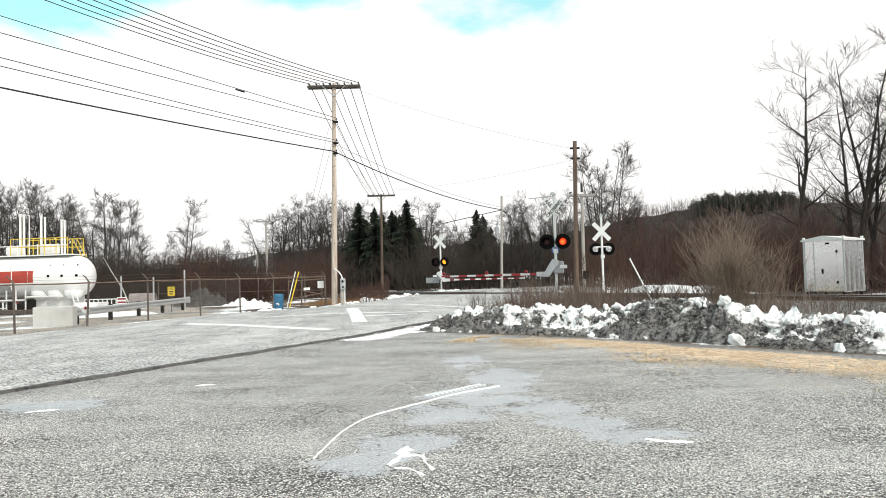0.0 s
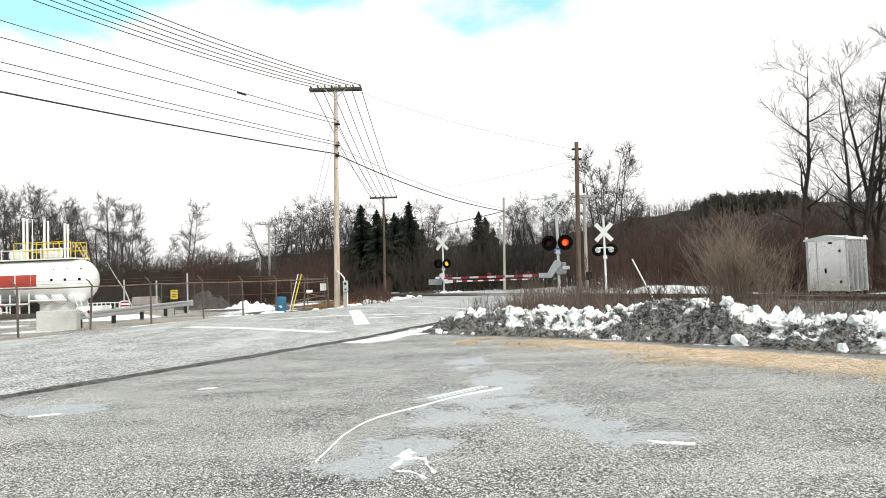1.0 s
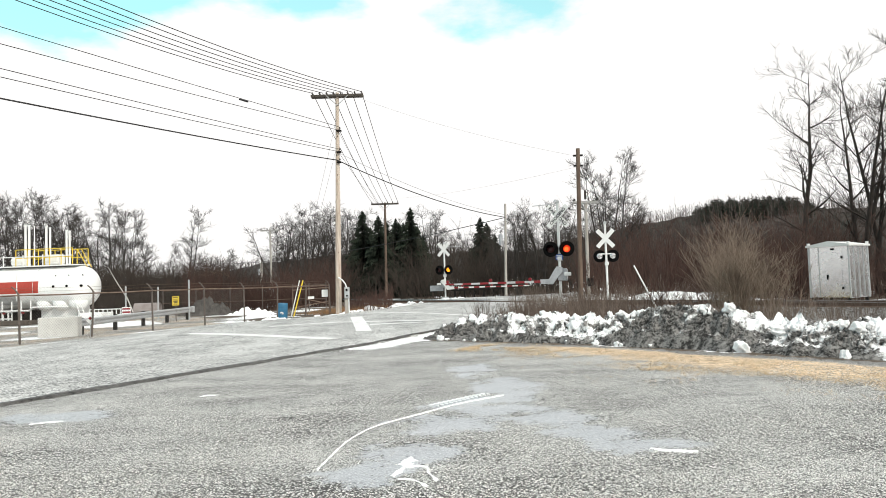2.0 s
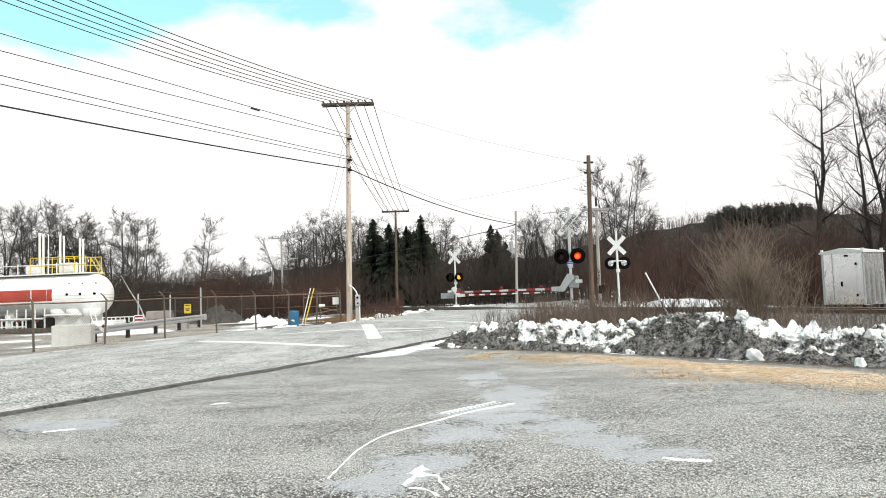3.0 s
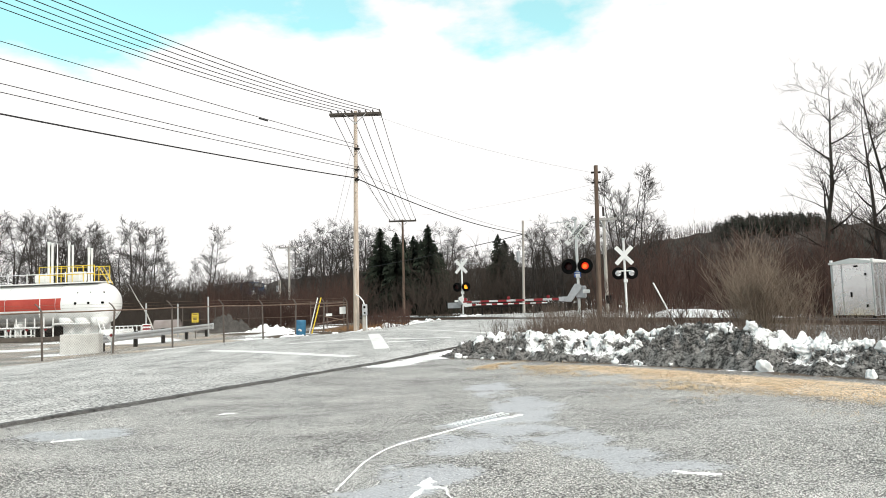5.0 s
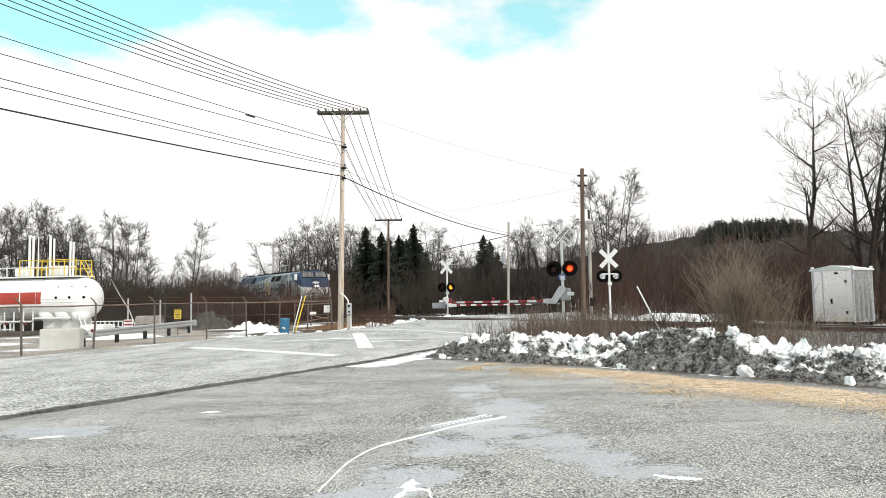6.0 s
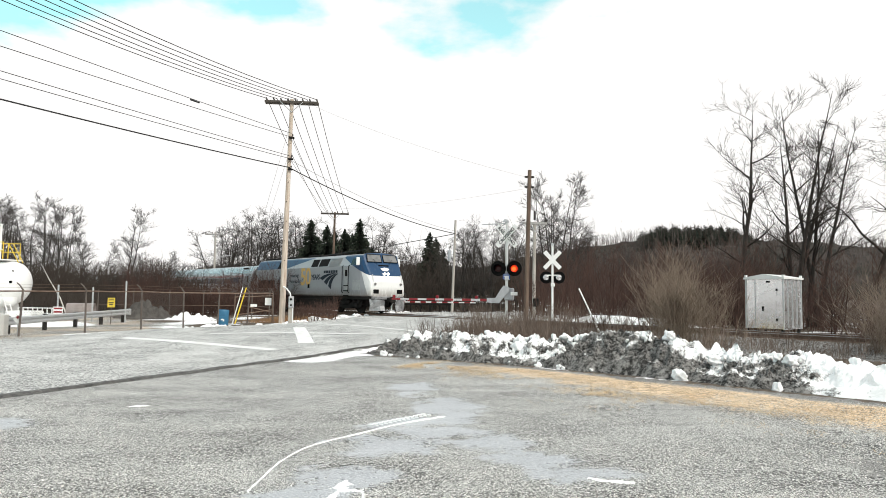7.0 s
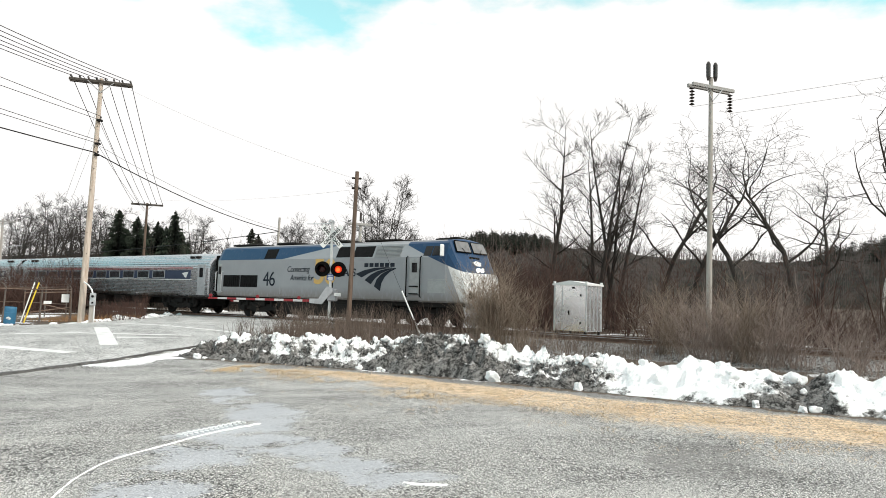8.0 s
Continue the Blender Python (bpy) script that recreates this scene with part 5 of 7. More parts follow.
def build_fence():
    fence = thing("chain_link_fence", "rusty chain-link fence with angled barbed-wire arms along the road", "fence")
    tops = []
    for i, (x, y) in enumerate(FENCE):
        z = ground_z(x, y)
        h = 1.72
        lean = random.uniform(-0.05, 0.09)
        part("post", Mesh().tube([(x, y, z - 0.2), (x + lean, y, z + h), (x + lean - 0.10, y - 0.03, z + h + 0.16), (x + lean - 0.2, y - 0.06, z + h + 0.26)], [0.038, 0.036, 0.025, 0.02], 10), FENCE_POST, fence)
        tops.append(Vector((x + lean, y, z + h - 0.05)))
    for a, b in zip(tops, tops[1:]):
        part("top_rail", Mesh().tube([a, a.lerp(b, 0.5) - Vector((0, 0, 0.015)), b], 0.026, 8), RUST, fence)
        for k in (0.13, 0.25):
            part("barbed_wire", Mesh().tube([a + Vector((-k * 0.8, 0, k)), b + Vector((-k * 0.8, 0, k))], 0.0035, 4), RUST, fence)
    # woven mesh on the stretch nearest the road
    net = Mesh()
    for (ax, ay), (bx, by), ta, tb in zip(FENCE[:5], FENCE[1:6], tops, tops[1:]):
        L = math.hypot(bx - ax, by - ay)
        n, h = int(L / 0.11), 1.62
        for k in range(-int(h / 0.11), n):
            for e in (1, -1):
                s0, s1, z0, z1 = k * 0.11, k * 0.11 + h, 0.03, h
                if s0 < 0:
                    z0, s0 = z0 - s0, 0.0
                if s1 > L:
                    z1, s1 = z1 - (s1 - L), L
                if z1 <= z0:
                    continue
                if e < 0:
                    s0, s1 = L - s0, L - s1
                g = ground_z(ax, ay)
                p = (ax + (bx - ax) * s0 / L, ay + (by - ay) * s0 / L, g + z0)
                q = (ax + (bx - ax) * s1 / L, ay + (by - ay) * s1 / L, g + z1)
                net.tube([p, q], 0.0024, 3, False)
    part("mesh", net, LINK.mat, fence, "woven wire mesh")["kind"] = "stuff"
    # second run across the yard
    back = thing("chain_link_fence", "older rusty fence line across the back of the yard", "fence")
    row = [(-20.9, 51.7), (-18.3, 51.2), (-15.7, 50.8), (-13.2, 50.2), (-10.9, 49.5), (-9.3, 47.2), (-7.7, 44.5)]
    ends = []
    for x, y in row:
        z = ground_z(x, y)
        part("post", Mesh().tube([(x, y, z - 0.1), (x + 0.02, y, z + 1.85)], 0.035, 8), FENCE_POST, back)
        ends.append(Vector((x, y, z + 1.7)))
    for a, b in zip(ends, ends[1:]):
        part("top_rail", Mesh().tube([a, b], 0.026, 8), RUST, back)
        part("mid_rail", Mesh().tube([a - Vector((0, 0, 0.9)), b - Vector((0, 0, 0.9))], 0.02, 8), RUST, back)
    # gate by the pole
    gate = thing("fence_gate", "rusty pipe gate with white notices beside the pole", "gate")
    g0, g1 = Vector((-8.75, 39.8, -0.02)), Vector((-6.95, 41.2, 0.02))
    up = Vector((0, 0, 1))
    for k, (a, b) in enumerate(((g0, g0 + up * 1.55), (g1, g1 + up * 1.6), (g0 + up * 1.5, g1 + up * 1.55), (g0 + up * 0.5, g1 + up * 0.75), (g0.lerp(g1, 0.35), g0.lerp(g1, 0.35) + up * 1.52), (g0.lerp(g1, 0.35) + up * 0.95, g1 + up * 0.6))):
        part("pipe", Mesh().tube([a, b], 0.03, 8), RUST, gate)
    part("notice", Mesh().box(g1 + Vector((-0.22, -0.1, 1.22)), (0.36, 0.02, 0.42), Matrix.Rotation(0.4, 3, "Z")), SIGN_WHITE, gate, "blank white notice")
    part("notice", Mesh().box(g0.lerp(g1, 0.5) + Vector((0, -0.06, 1.02)), (0.36, 0.02, 0.15), Matrix.Rotation(0.4, 3, "Z")), SIGN_WHITE, gate, "blank white notice")


build_fence()


def build_guardrail():
    g = thing("guardrail", "galvanised corrugated guardrail on dark timber posts", "guardrail")
    prof = ((0.0, 0.0), (0.05, 0.03), (0.05, 0.09), (0.0, 0.13), (0.0, 0.17), (0.05, 0.21), (0.05, 0.27), (0.0, 0.31))
    a, b = Vector((-14.9, 28.4, ground_z(-14.9, 28.4) + 0.34)), Vector((-14.9, 41.0, ground_z(-14.9, 41) + 0.42))
    secs = []
    for k in range(9):
        p = a.lerp(b, k / 8)
        secs.append([(p.x + dx, p.y, p.z + dz) for dx, dz in prof] + [(p.x + dx - 0.02, p.y, p.z + dz) for dx, dz in prof[::-1]])
    part("beam", Mesh().loft(secs), GALV, g)
    part("end_piece", Mesh().box(b + Vector((0.03, 0.1, 0.15)), (0.16, 0.3, 0.36), bevel=0.04), GALV, g)
    for k in range(5):
        p = a.lerp(b, (k + 0.15) / 4.3)
        part("post", Mesh().box((p.x - 0.10, p.y, p.z - 0.08), (0.15, 0.15, 0.85), bevel=0.015), DARK_STEEL, g)


build_guardrail()


def build_tank():
    """A horizontal pressure tank with a service platform on top."""
    th = thing("storage_tank", "white horizontal storage tank with red stripe and yellow railed platform", "storage tank", pose(-20.95, 42.0, ground_z(-20.6, 42), 0, 0, 172))
    R, zc, L = 1.25, 2.12, 16.0
    secs = []
    for x, k in [(-0.02, 0.05), (0.03, 0.3), (0.12, 0.52), (0.28, 0.74), (0.5, 0.9), (0.78, 0.985), (1.0, 1.0), (L, 1.0), (L + 0.5, 0.85), (L + 0.8, 0.3)]:
        secs.append([(x, R * k * math.cos(2 * math.pi * i / 40), zc + R * k * math.sin(2 * math.pi * i / 40)) for i in range(40)])
    part("shell", Mesh().loft(secs), WHITE_TANK, th, soft=True)
    band = Mesh()
    secs = []
    for x in (2.85, L - 1):
        secs.append([(x, (R + d) * math.cos(radians(a)), zc + (R + d) * math.sin(radians(a))) for d, angs in ((0.006, range(-14, 19, 4)), (0.0, range(18, -15, -4))) for a in angs])
    band.loft(secs)
    part("stripe", band, RED_TANK, th, "dull red stripe")
    low = Mesh()
    secs = []
    for x in (4.4, L - 1):
        secs.append([(x, (R + d) * math.cos(radians(a)), zc + (R + d) * math.sin(radians(a))) for d, angs in ((0.006, range(-50, -19, 5)), (0.0, range(-20, -51, -5))) for a in angs])
    low.loft(secs)
    part("lower_band", low, GALV, th, "grey lower band")
    for k in range(3):
        x = 0.75 + 1.05 * k
        part("sump_dome", Mesh().tube([(x, 0.55, zc - 0.8), (x, 0.55, zc - 1.12), (x, 0.55, zc - 1.3), (x, 0.55, zc - 1.38)], [0.52, 0.5, 0.34, 0.05], 20), WHITE_TANK, th, soft=True)
    part("skid", Mesh().box((2.1, -0.15, 0.52), (2.3, 1.3, 0.86), bevel=0.04), WHITE_TANK, th, "white skid housing")
    part("skid", Mesh().box((-0.3, 0.5, 0.32), (1.5, 1.2, 0.5), bevel=0.04), WHITE_TANK, th, "white skid housing")
    for x in (6.0, 10.0, 14.0):
        part("saddle", Mesh().box((x, 0, 0.5), (0.35, 2.0, 1.1), bevel=0.03), WHITE_TANK, th)
    for k in range(6):
        x = 4.9 + 0.35 * k
        part("valve_pipe", Mesh().tube([(x, 1.1, 0.1), (x, 1.1, 0.85)], 0.05, 8), WHITE_TANK, th)
    part("valve_pipe", Mesh().tube([(4.7, 1.1, 0.75), (9.0, 1.1, 0.75)], 0.05, 8).tube([(4.7, 1.1, 0.35), (9.0, 1.1, 0.35)], 0.04, 8), WHITE_TANK, th)
    for x, y in ((1.85, 1.0), (1.0, 0.99), (0.30, 0.76)):
        part("port", Mesh().tube([(x, R * y - 0.05, zc + 0.05), (x, R * y + 0.05, zc + 0.05)], 0.07, 12), BLACK, th)
        part("port", Mesh().tube([(x, R * y * 0.85 - 0.05, zc + 0.66), (x, R * y * 0.85 + 0.02, zc + 0.68)], 0.035, 10), BLACK, th)
    for x in (3.2, 6.6, 9.8):
        a = [(x, (R + 0.008) * math.cos(radians(w)), zc + (R + 0.008) * math.sin(radians(w))) for w in range(-60, 121, 10)]
        part("shell_seam", Mesh().tube(a, 0.012, 5, False), GALV, th, "welded seam")
    for k in range(9):
        x = 3.5 + 0.62 * k
        part("support_post", Mesh().tube([(x, 1.02, 0.0), (x, 1.02, zc - 0.75)], 0.045, 8), SIGN_WHITE, th)
        if k % 2:
            part("pump", Mesh().tube([(x + 0.1, 0.3, 0.5), (x + 0.1, 0.95, 0.5)], 0.22, 14).box((x + 0.1, 0.55, 0.22), (0.42, 0.5, 0.35), bevel=0.03), DARK_STEEL, th, "dark pump unit")
            part("valve_wheel", Mesh().tube([(x - 0.2, 1.12, 0.72), (x - 0.2, 1.15, 0.72)], 0.11, 14), RED, th, "red valve wheel")
    # dark box added for the shade and equipment in the gap below
    part("pump_bed", Mesh().box((6.2, -0.35, 0.42), (5.4, 0.9, 0.8), bevel=0.05), DARK_STEEL, th, "dark box in place of shade and equipment below the tank")
    part("pipe_run", Mesh().tube([(1.0, 1.15, 0.98), (3.3, 1.15, 0.98), (3.5, 1.15, 0.8), (9.0, 1.15, 0.8)], 0.055, 8), WHITE_TANK, th)
    for k in range(8):
        part("low_rail_post", Mesh().tube([(-0.2 - 0.28 * k, 0.9, 0.0), (-0.2 - 0.28 * k, 0.9, 0.75)], 0.03, 6), SIGN_WHITE, th)
    part("low_rail", Mesh().tube([(-0.2, 0.9, 0.74), (-2.2, 0.9, 0.74)], 0.03, 6).tube([(-0.2, 0.9, 0.42), (-2.2, 0.9, 0.42)], 0.025, 6), SIGN_WHITE, th)
    # platform
    top = zc + R
    part("platform", Mesh().box((4.6, 0, top + 0.05), (7.6, 1.5, 0.07), bevel=0.01), WHITE_TANK, th)
    for y in (-0.72, 0.72):
        for k in range(6):
            part("rail_post", Mesh().tube([(1.0 + 0.74 * k, y, top + 0.05), (1.0 + 0.74 * k, y, top + 1.05)], 0.025, 6), YELLOW, th, "yellow rail post")
        for z in (0.55, 1.05):
            part("handrail", Mesh().tube([(1.0, y, top + z), (4.7, y, top + z)], 0.025, 6), YELLOW, th, "yellow handrail")
    for k in range(5):
        part("rail_post", Mesh().tube([(1.6 + 1.3 * k, 0.76, top + 0.05), (1.6 + 1.3 * k, 0.76, top + 0.72)], 0.03, 6), SIGN_WHITE, th)
    part("handrail", Mesh().tube([(1.0, 0.76, top + 0.62), (8.0, 0.76, top + 0.62)], 0.03, 6), SIGN_WHITE, th)
    part("valve_box", Mesh().box((2.6, 0.1, top + 0.42), (0.9, 0.7, 0.6), bevel=0.08), WHITE_TANK, th)
    part("valve_box", Mesh().box((4.9, 0.1, top + 0.36), (0.8, 0.7, 0.5), bevel=0.08), WHITE_TANK, th)
    for x, h, r in ((1.85, 2.1, 0.06), (2.05, 2.15, 0.06), (3.15, 2.35, 0.06), (3.4, 2.45, 0.07), (4.55, 2.55, 0.07), (4.8, 2.6, 0.07), (4.2, 2.5, 0.03)):
        part("vent_stack", Mesh().tube([(x, -0.2, top), (x, -0.2, top + h), (x, -0.2, top + h + 0.005), (x, -0.2, top + h + 0.06)], [r, r, r * 1.35, r * 1.35], 10), SIGN_WHITE, th)
    for y in (0.2, 0.6):
        part("ladder_rail", Mesh().tube([(0.1, y + 0.55, 0.1), (0.55, y + 0.55, 1.3)], 0.03, 6), SIGN_WHITE, th)
        part("ladder_rail", Mesh().tube([(0.35, y - 0.3, top - 0.1), (1.0, y - 0.3, top + 1.0)], 0.025, 6), YELLOW, th)
    for k in range(5):
        part("rung", Mesh().tube([(0.18 + 0.075 * k, 0.75, 0.3 + 0.2 * k), (0.18 + 0.075 * k, 1.15, 0.3 + 0.2 * k)], 0.018, 6), SIGN_WHITE, th)
    part("downpipe", Mesh().tube([(4.2, 1.26, zc - 0.7), (4.2, 1.28, zc + 0.9)], 0.03, 6), SIGN_WHITE, th)


build_tank()

drum = thing("plastic_drum", "faded blue plastic drum with a white scuff beside the fence", "drum", pose(-9.05, 38.4, ground_z(-9.05, 38.4) - 0.03, 2, 3, 0))
part("shell", Mesh().tube([(0, 0, 0), (0, 0, 0.03), (0, 0, 0.27), (0, 0, 0.29), (0, 0, 0.31), (0, 0, 0.55), (0, 0, 0.57), (0, 0, 0.59), (0, 0, 0.78), (0, 0, 0.84)], [0.27, 0.285, 0.29, 0.305, 0.29, 0.29, 0.305, 0.29, 0.29, 0.275], 26, False), BARREL_BLUE, drum)
part("lid", Mesh().tube([(0, 0, 0.80), (0, 0, 0.82)], 0.27, 26), BARREL_BLUE, drum)
part("scuff", Mesh().plate([(-0.05, -0.293, 0.28), (0.12, -0.285, 0.25), (0.15, -0.283, 0.33), (0.05, -0.295, 0.40), (-0.04, -0.296, 0.36)], (0, 0.01, 0)), SIGN_WHITE, drum, "white scuff mark")

block = Mesh().box((0, 0, 0.38), (1.45, 0.6, 0.8), bevel=0.03)
tagged(part("concrete_block", block, CONCRETE), "pale concrete barrier block inside the fence", "concrete block").matrix_basis = pose(-15.35, 27.9, ground_z(-15.3, 27.9), 0, 0, 12)

placard = thing("hazard_placard", "diamond hazard placard on a stub post", "hazard sign", pose(-13.95, 27.5, 0.0))
part("plate", Mesh().box((0, 0, 0.62), (0.24, 0.012, 0.24), Matrix.Rotation(radians(45), 3, "Y")), SIGN_WHITE, placard)
part("red_quarter", Mesh().box((-0.0, -0.010, 0.70), (0.11, 0.008, 0.11), Matrix.Rotation(radians(45), 3, "Y")), RED, placard, "red quarter")
part("post", Mesh().tube([(0, 0.03, -0.1), (0, 0.03, 0.7)], 0.025, 8), GALV, placard)

for k, (x, y) in enumerate(((-26.8, 41.1), (-26.9, 40.6), (-26.6, 40.2))):
    beam = Mesh().box((0, 0, 0.12), (6.8 - 0.7 * k, 0.24, 0.24), bevel=0.02)
    tagged(part("timber_beam", beam, TIE), "dark weathered timber beam lying before the tank", "timber beam", "timber beams in the yard").matrix_basis = pose(x, y, ground_z(x, y) + 0.03, 0, 0, -8 + 2 * k)

ysign = thing("warning_sign", "yellow warning sign with black text bars on the yard fence", "warning sign", pose(-14.9, 38.6, -0.1))
part("post", Mesh().tube([(0, 0.03, 0), (0, 0.03, 1.2)], 0.025, 8), FENCE_POST, ysign)
part("plate", Mesh().box((0, 0, 1.22), (0.38, 0.012, 0.5), bevel=0.004), YELLOW, ysign)
for z, w, h in ((1.40, 0.26, 0.05), (1.31, 0.32, 0.02), (1.21, 0.26, 0.06), (1.12, 0.20, 0.05), (1.04, 0.24, 0.02)):
    part("text_bar", Mesh().box((0, -0.009, z), (w, 0.006, h)), SIGN_BLACK, ysign)
rsign = thing("warning_sign", "white warning sign with red text bars by the tank", "warning sign", pose(-17.6, 38.6, -0.1))
part("plate", Mesh().box((0, 0, 0.75), (0.5, 0.012, 0.45), bevel=0.004), SIGN_WHITE, rsign)
for z in (0.88, 0.70):
    part("text_bar", Mesh().box((0, -0.009, z), (0.44, 0.006, 0.09)), RED, rsign)
part("post", Mesh().tube([(0, 0.03, 0), (0, 0.03, 0.8)], 0.025, 8), FENCE_POST, rsign)
for x, h in ((-18.5, 2.1), (-16.64, 2.0), (-14.86, 2.35)):
    tagged(part("pipe_bollard", Mesh().tube([(0, 0, -0.1), (0, 0, h), (0, 0, h + 0.04)], [0.045, 0.045, 0.02], 12), GALV), "tall pale steel pipe standing in the yard", "pipe post").matrix_basis = pose(x, 40.5, -0.1)
culvert = Mesh().tube([(-0.8, 0, 0.4), (0.8, 0, 0.4)], 0.4, 24, False).tube([(0.8, 0, 0.4), (-0.8, 0, 0.4)], 0.36, 24, False)
tagged(part("culvert_pipe", culvert, plain("stained pipe", (0.20, 0.17, 0.16), (0.38, 0.34, 0.33), 2, 0.8, 0, 20, 0.4)), "grey-pink culvert pipe lying in the yard", "culvert pipe").matrix_basis = pose(-19.8, 46.5, 0.15, 0, 0, 8)


rail_fence = thing("rail_fence", "low dark timber rail fence beyond the crossing", "fence", pose(0, 62.5, ground_z(2, 62)))
for k in range(6):
    part("post", Mesh().box((0.6 + 0.85 * k, 0, 0.4), (0.14, 0.14, 0.9), bevel=0.01), DARK_STEEL, rail_fence)
part("rail", Mesh().box((2.7, -0.05, 0.78), (4.9, 0.08, 0.12), bevel=0.01), DARK_STEEL, rail_fence)


# ---- heaps ----
def heap(name, label, category, mat, c, a, b, h, seed, rough=0.25, rot=0.0, res=34, kind="", soft=True):
    mesh, secs = Mesh(), []
    for j in range(res + 1):
        row = []
        for i in range(res + 1):
            u, v = 2 * i / res - 1, 2 * j / res - 1
            r = math.hypot(u, v)
            z = h * max(0.0, 1 - r ** 1.6) * (1 + rough * 2 * noise.noise((u * 2.2 + seed, v * 2.2, seed))) + rough * 0.28 * h * noise.noise((u * 7 + seed, v * 7, 1)) * (1 if r < 1 else 0)
            lump = abs(noise.noise((u * 4.5 + seed, v * 4.5, 6))) + 0.6 * abs(noise.noise((u * 10 + seed, v * 10, 8)))
            z += rough * h * (lump - 0.3) * smooth(0.0, 0.35, 1 - r)
            row.append((u * a, v * b, max(z, -0.05) if r < 1.02 else -0.08))
        secs.append(row)
    mesh.loft(secs, closed=False)
    ob = tagged(part(name, mesh, mat, soft=soft), label, category, kind=kind)
    ob.matrix_basis = pose(c[0], c[1], ground_z(c[0], c[1]) - 0.02, 0, 0, rot)
    return ob


heap("spoil_mound", "lumpy mound of dark grey spoil in the yard", "spoil mound", STONE_PILE, (-16.2, 47.3), 1.9, 1.3, 0.72, 2.0, 0.6, res=64, soft=False)
heap("snow_heap", "low heap of old snow in the yard", "snow heap", SNOW, (-12.6, 45.0), 1.7, 0.9, 0.26, 5.0, 1.0, res=72, soft=False)
heap("snow_heap", "low heap of old snow beside the drum", "snow heap", SNOW, (-10.9, 40.9), 1.4, 0.9, 0.16, 8.0, 0.5)
heap("snow_heap", "long drift of white snow beyond the track", "snow heap", SNOW, (11.6, 34.9), 6.0, 1.4, 0.60, 14.0, 0.2, -54)
heap("snow_heap", "snow patch around the tank", "snow heap", SNOW, (-17.2, 36.5), 2.4, 2.2, 0.2, 17.0, 0.4)


# ---- ploughed snow bank ----
def dirty_snow():
    m = Nodes("dirty ploughed snow", 0.85, 0, 0.3)
    big, mid, fine = m.noise(0.75, 5, 0.6), m.noise(2.4, 9, 0.72), m.noise(16, 6, 0.75)
    k = m.math("ADD", m.math("MULTIPLY", m.attr("dirt"), 1.0), m.math("MULTIPLY", m.math("SUBTRACT", mid, 0.5), 2.6))
    k = m.math("ADD", k, m.math("MULTIPLY", m.math("SUBTRACT", big, 0.5), 0.8))
    k = m.ramp(k, 0.38, 0.60)
    mud = m.mix(m.ramp(m.math("ADD", fine, m.math("MULTIPLY", m.math("SUBTRACT", m.noise(5, 6, 0.7), 0.5), 0.8)), 0.40, 0.62), (0.020, 0.019, 0.018), (0.27, 0.262, 0.252))
    m.color(m.mix(k, m.mix(fine, (0.93, 0.935, 0.94), (0.98, 0.98, 0.98)), mud))
    m.bump(m.math("ADD", m.math("MULTIPLY", mid, 1.2), fine), 0.8, 0.035)
    return m.mat


DIRTY = dirty_snow()


CREST = [(0, 0.35), (0.1, 0.50), (0.25, 0.66), (0.33, 0.56), (0.38, 0.66), (0.43, 0.92), (0.48, 0.78), (0.52, 0.55), (0.56, 0.46), (0.61, 0.62), (0.64, 0.48), (0.68, 0.66), (0.72, 0.52), (0.76, 0.46), (0.80, 0.55), (1, 0.5)]
SOIL = [(0, 0.85), (0.1, 0.88), (0.2, 0.72), (0.25, 0.62), (0.31, 0.58), (0.37, 0.56), (0.40, 0.88), (0.48, 0.92), (0.50, 0.62), (0.53, 0.52), (0.57, 0.66), (0.605, 0.72), (0.63, 0.5), (0.65, 0.02), (0.70, 0.02), (0.72, 0.34), (0.74, 0.45), (0.755, 0.85), (0.775, 0.8), (0.79, 0.2), (0.85, 0.25), (1, 0.3)]


def bank_height(u, v):
    """Height of the bank along u (0..1) and across v (0 front .. 1 back)."""
    crest = knots(CREST, u) + 0.10 * noise.noise((u * 26, 0, 3)) + 0.06 * noise.noise((u * 60, 1, 5))
    crest *= smooth(0.0, 0.05, u)
    shape = (0.35 * smooth(0.0, 0.12, v) + 0.65 * smooth(0.08, 0.55, v)) * (1 - 0.95 * smooth(0.55, 1.0, v))
    return max(crest, 0.05) * shape


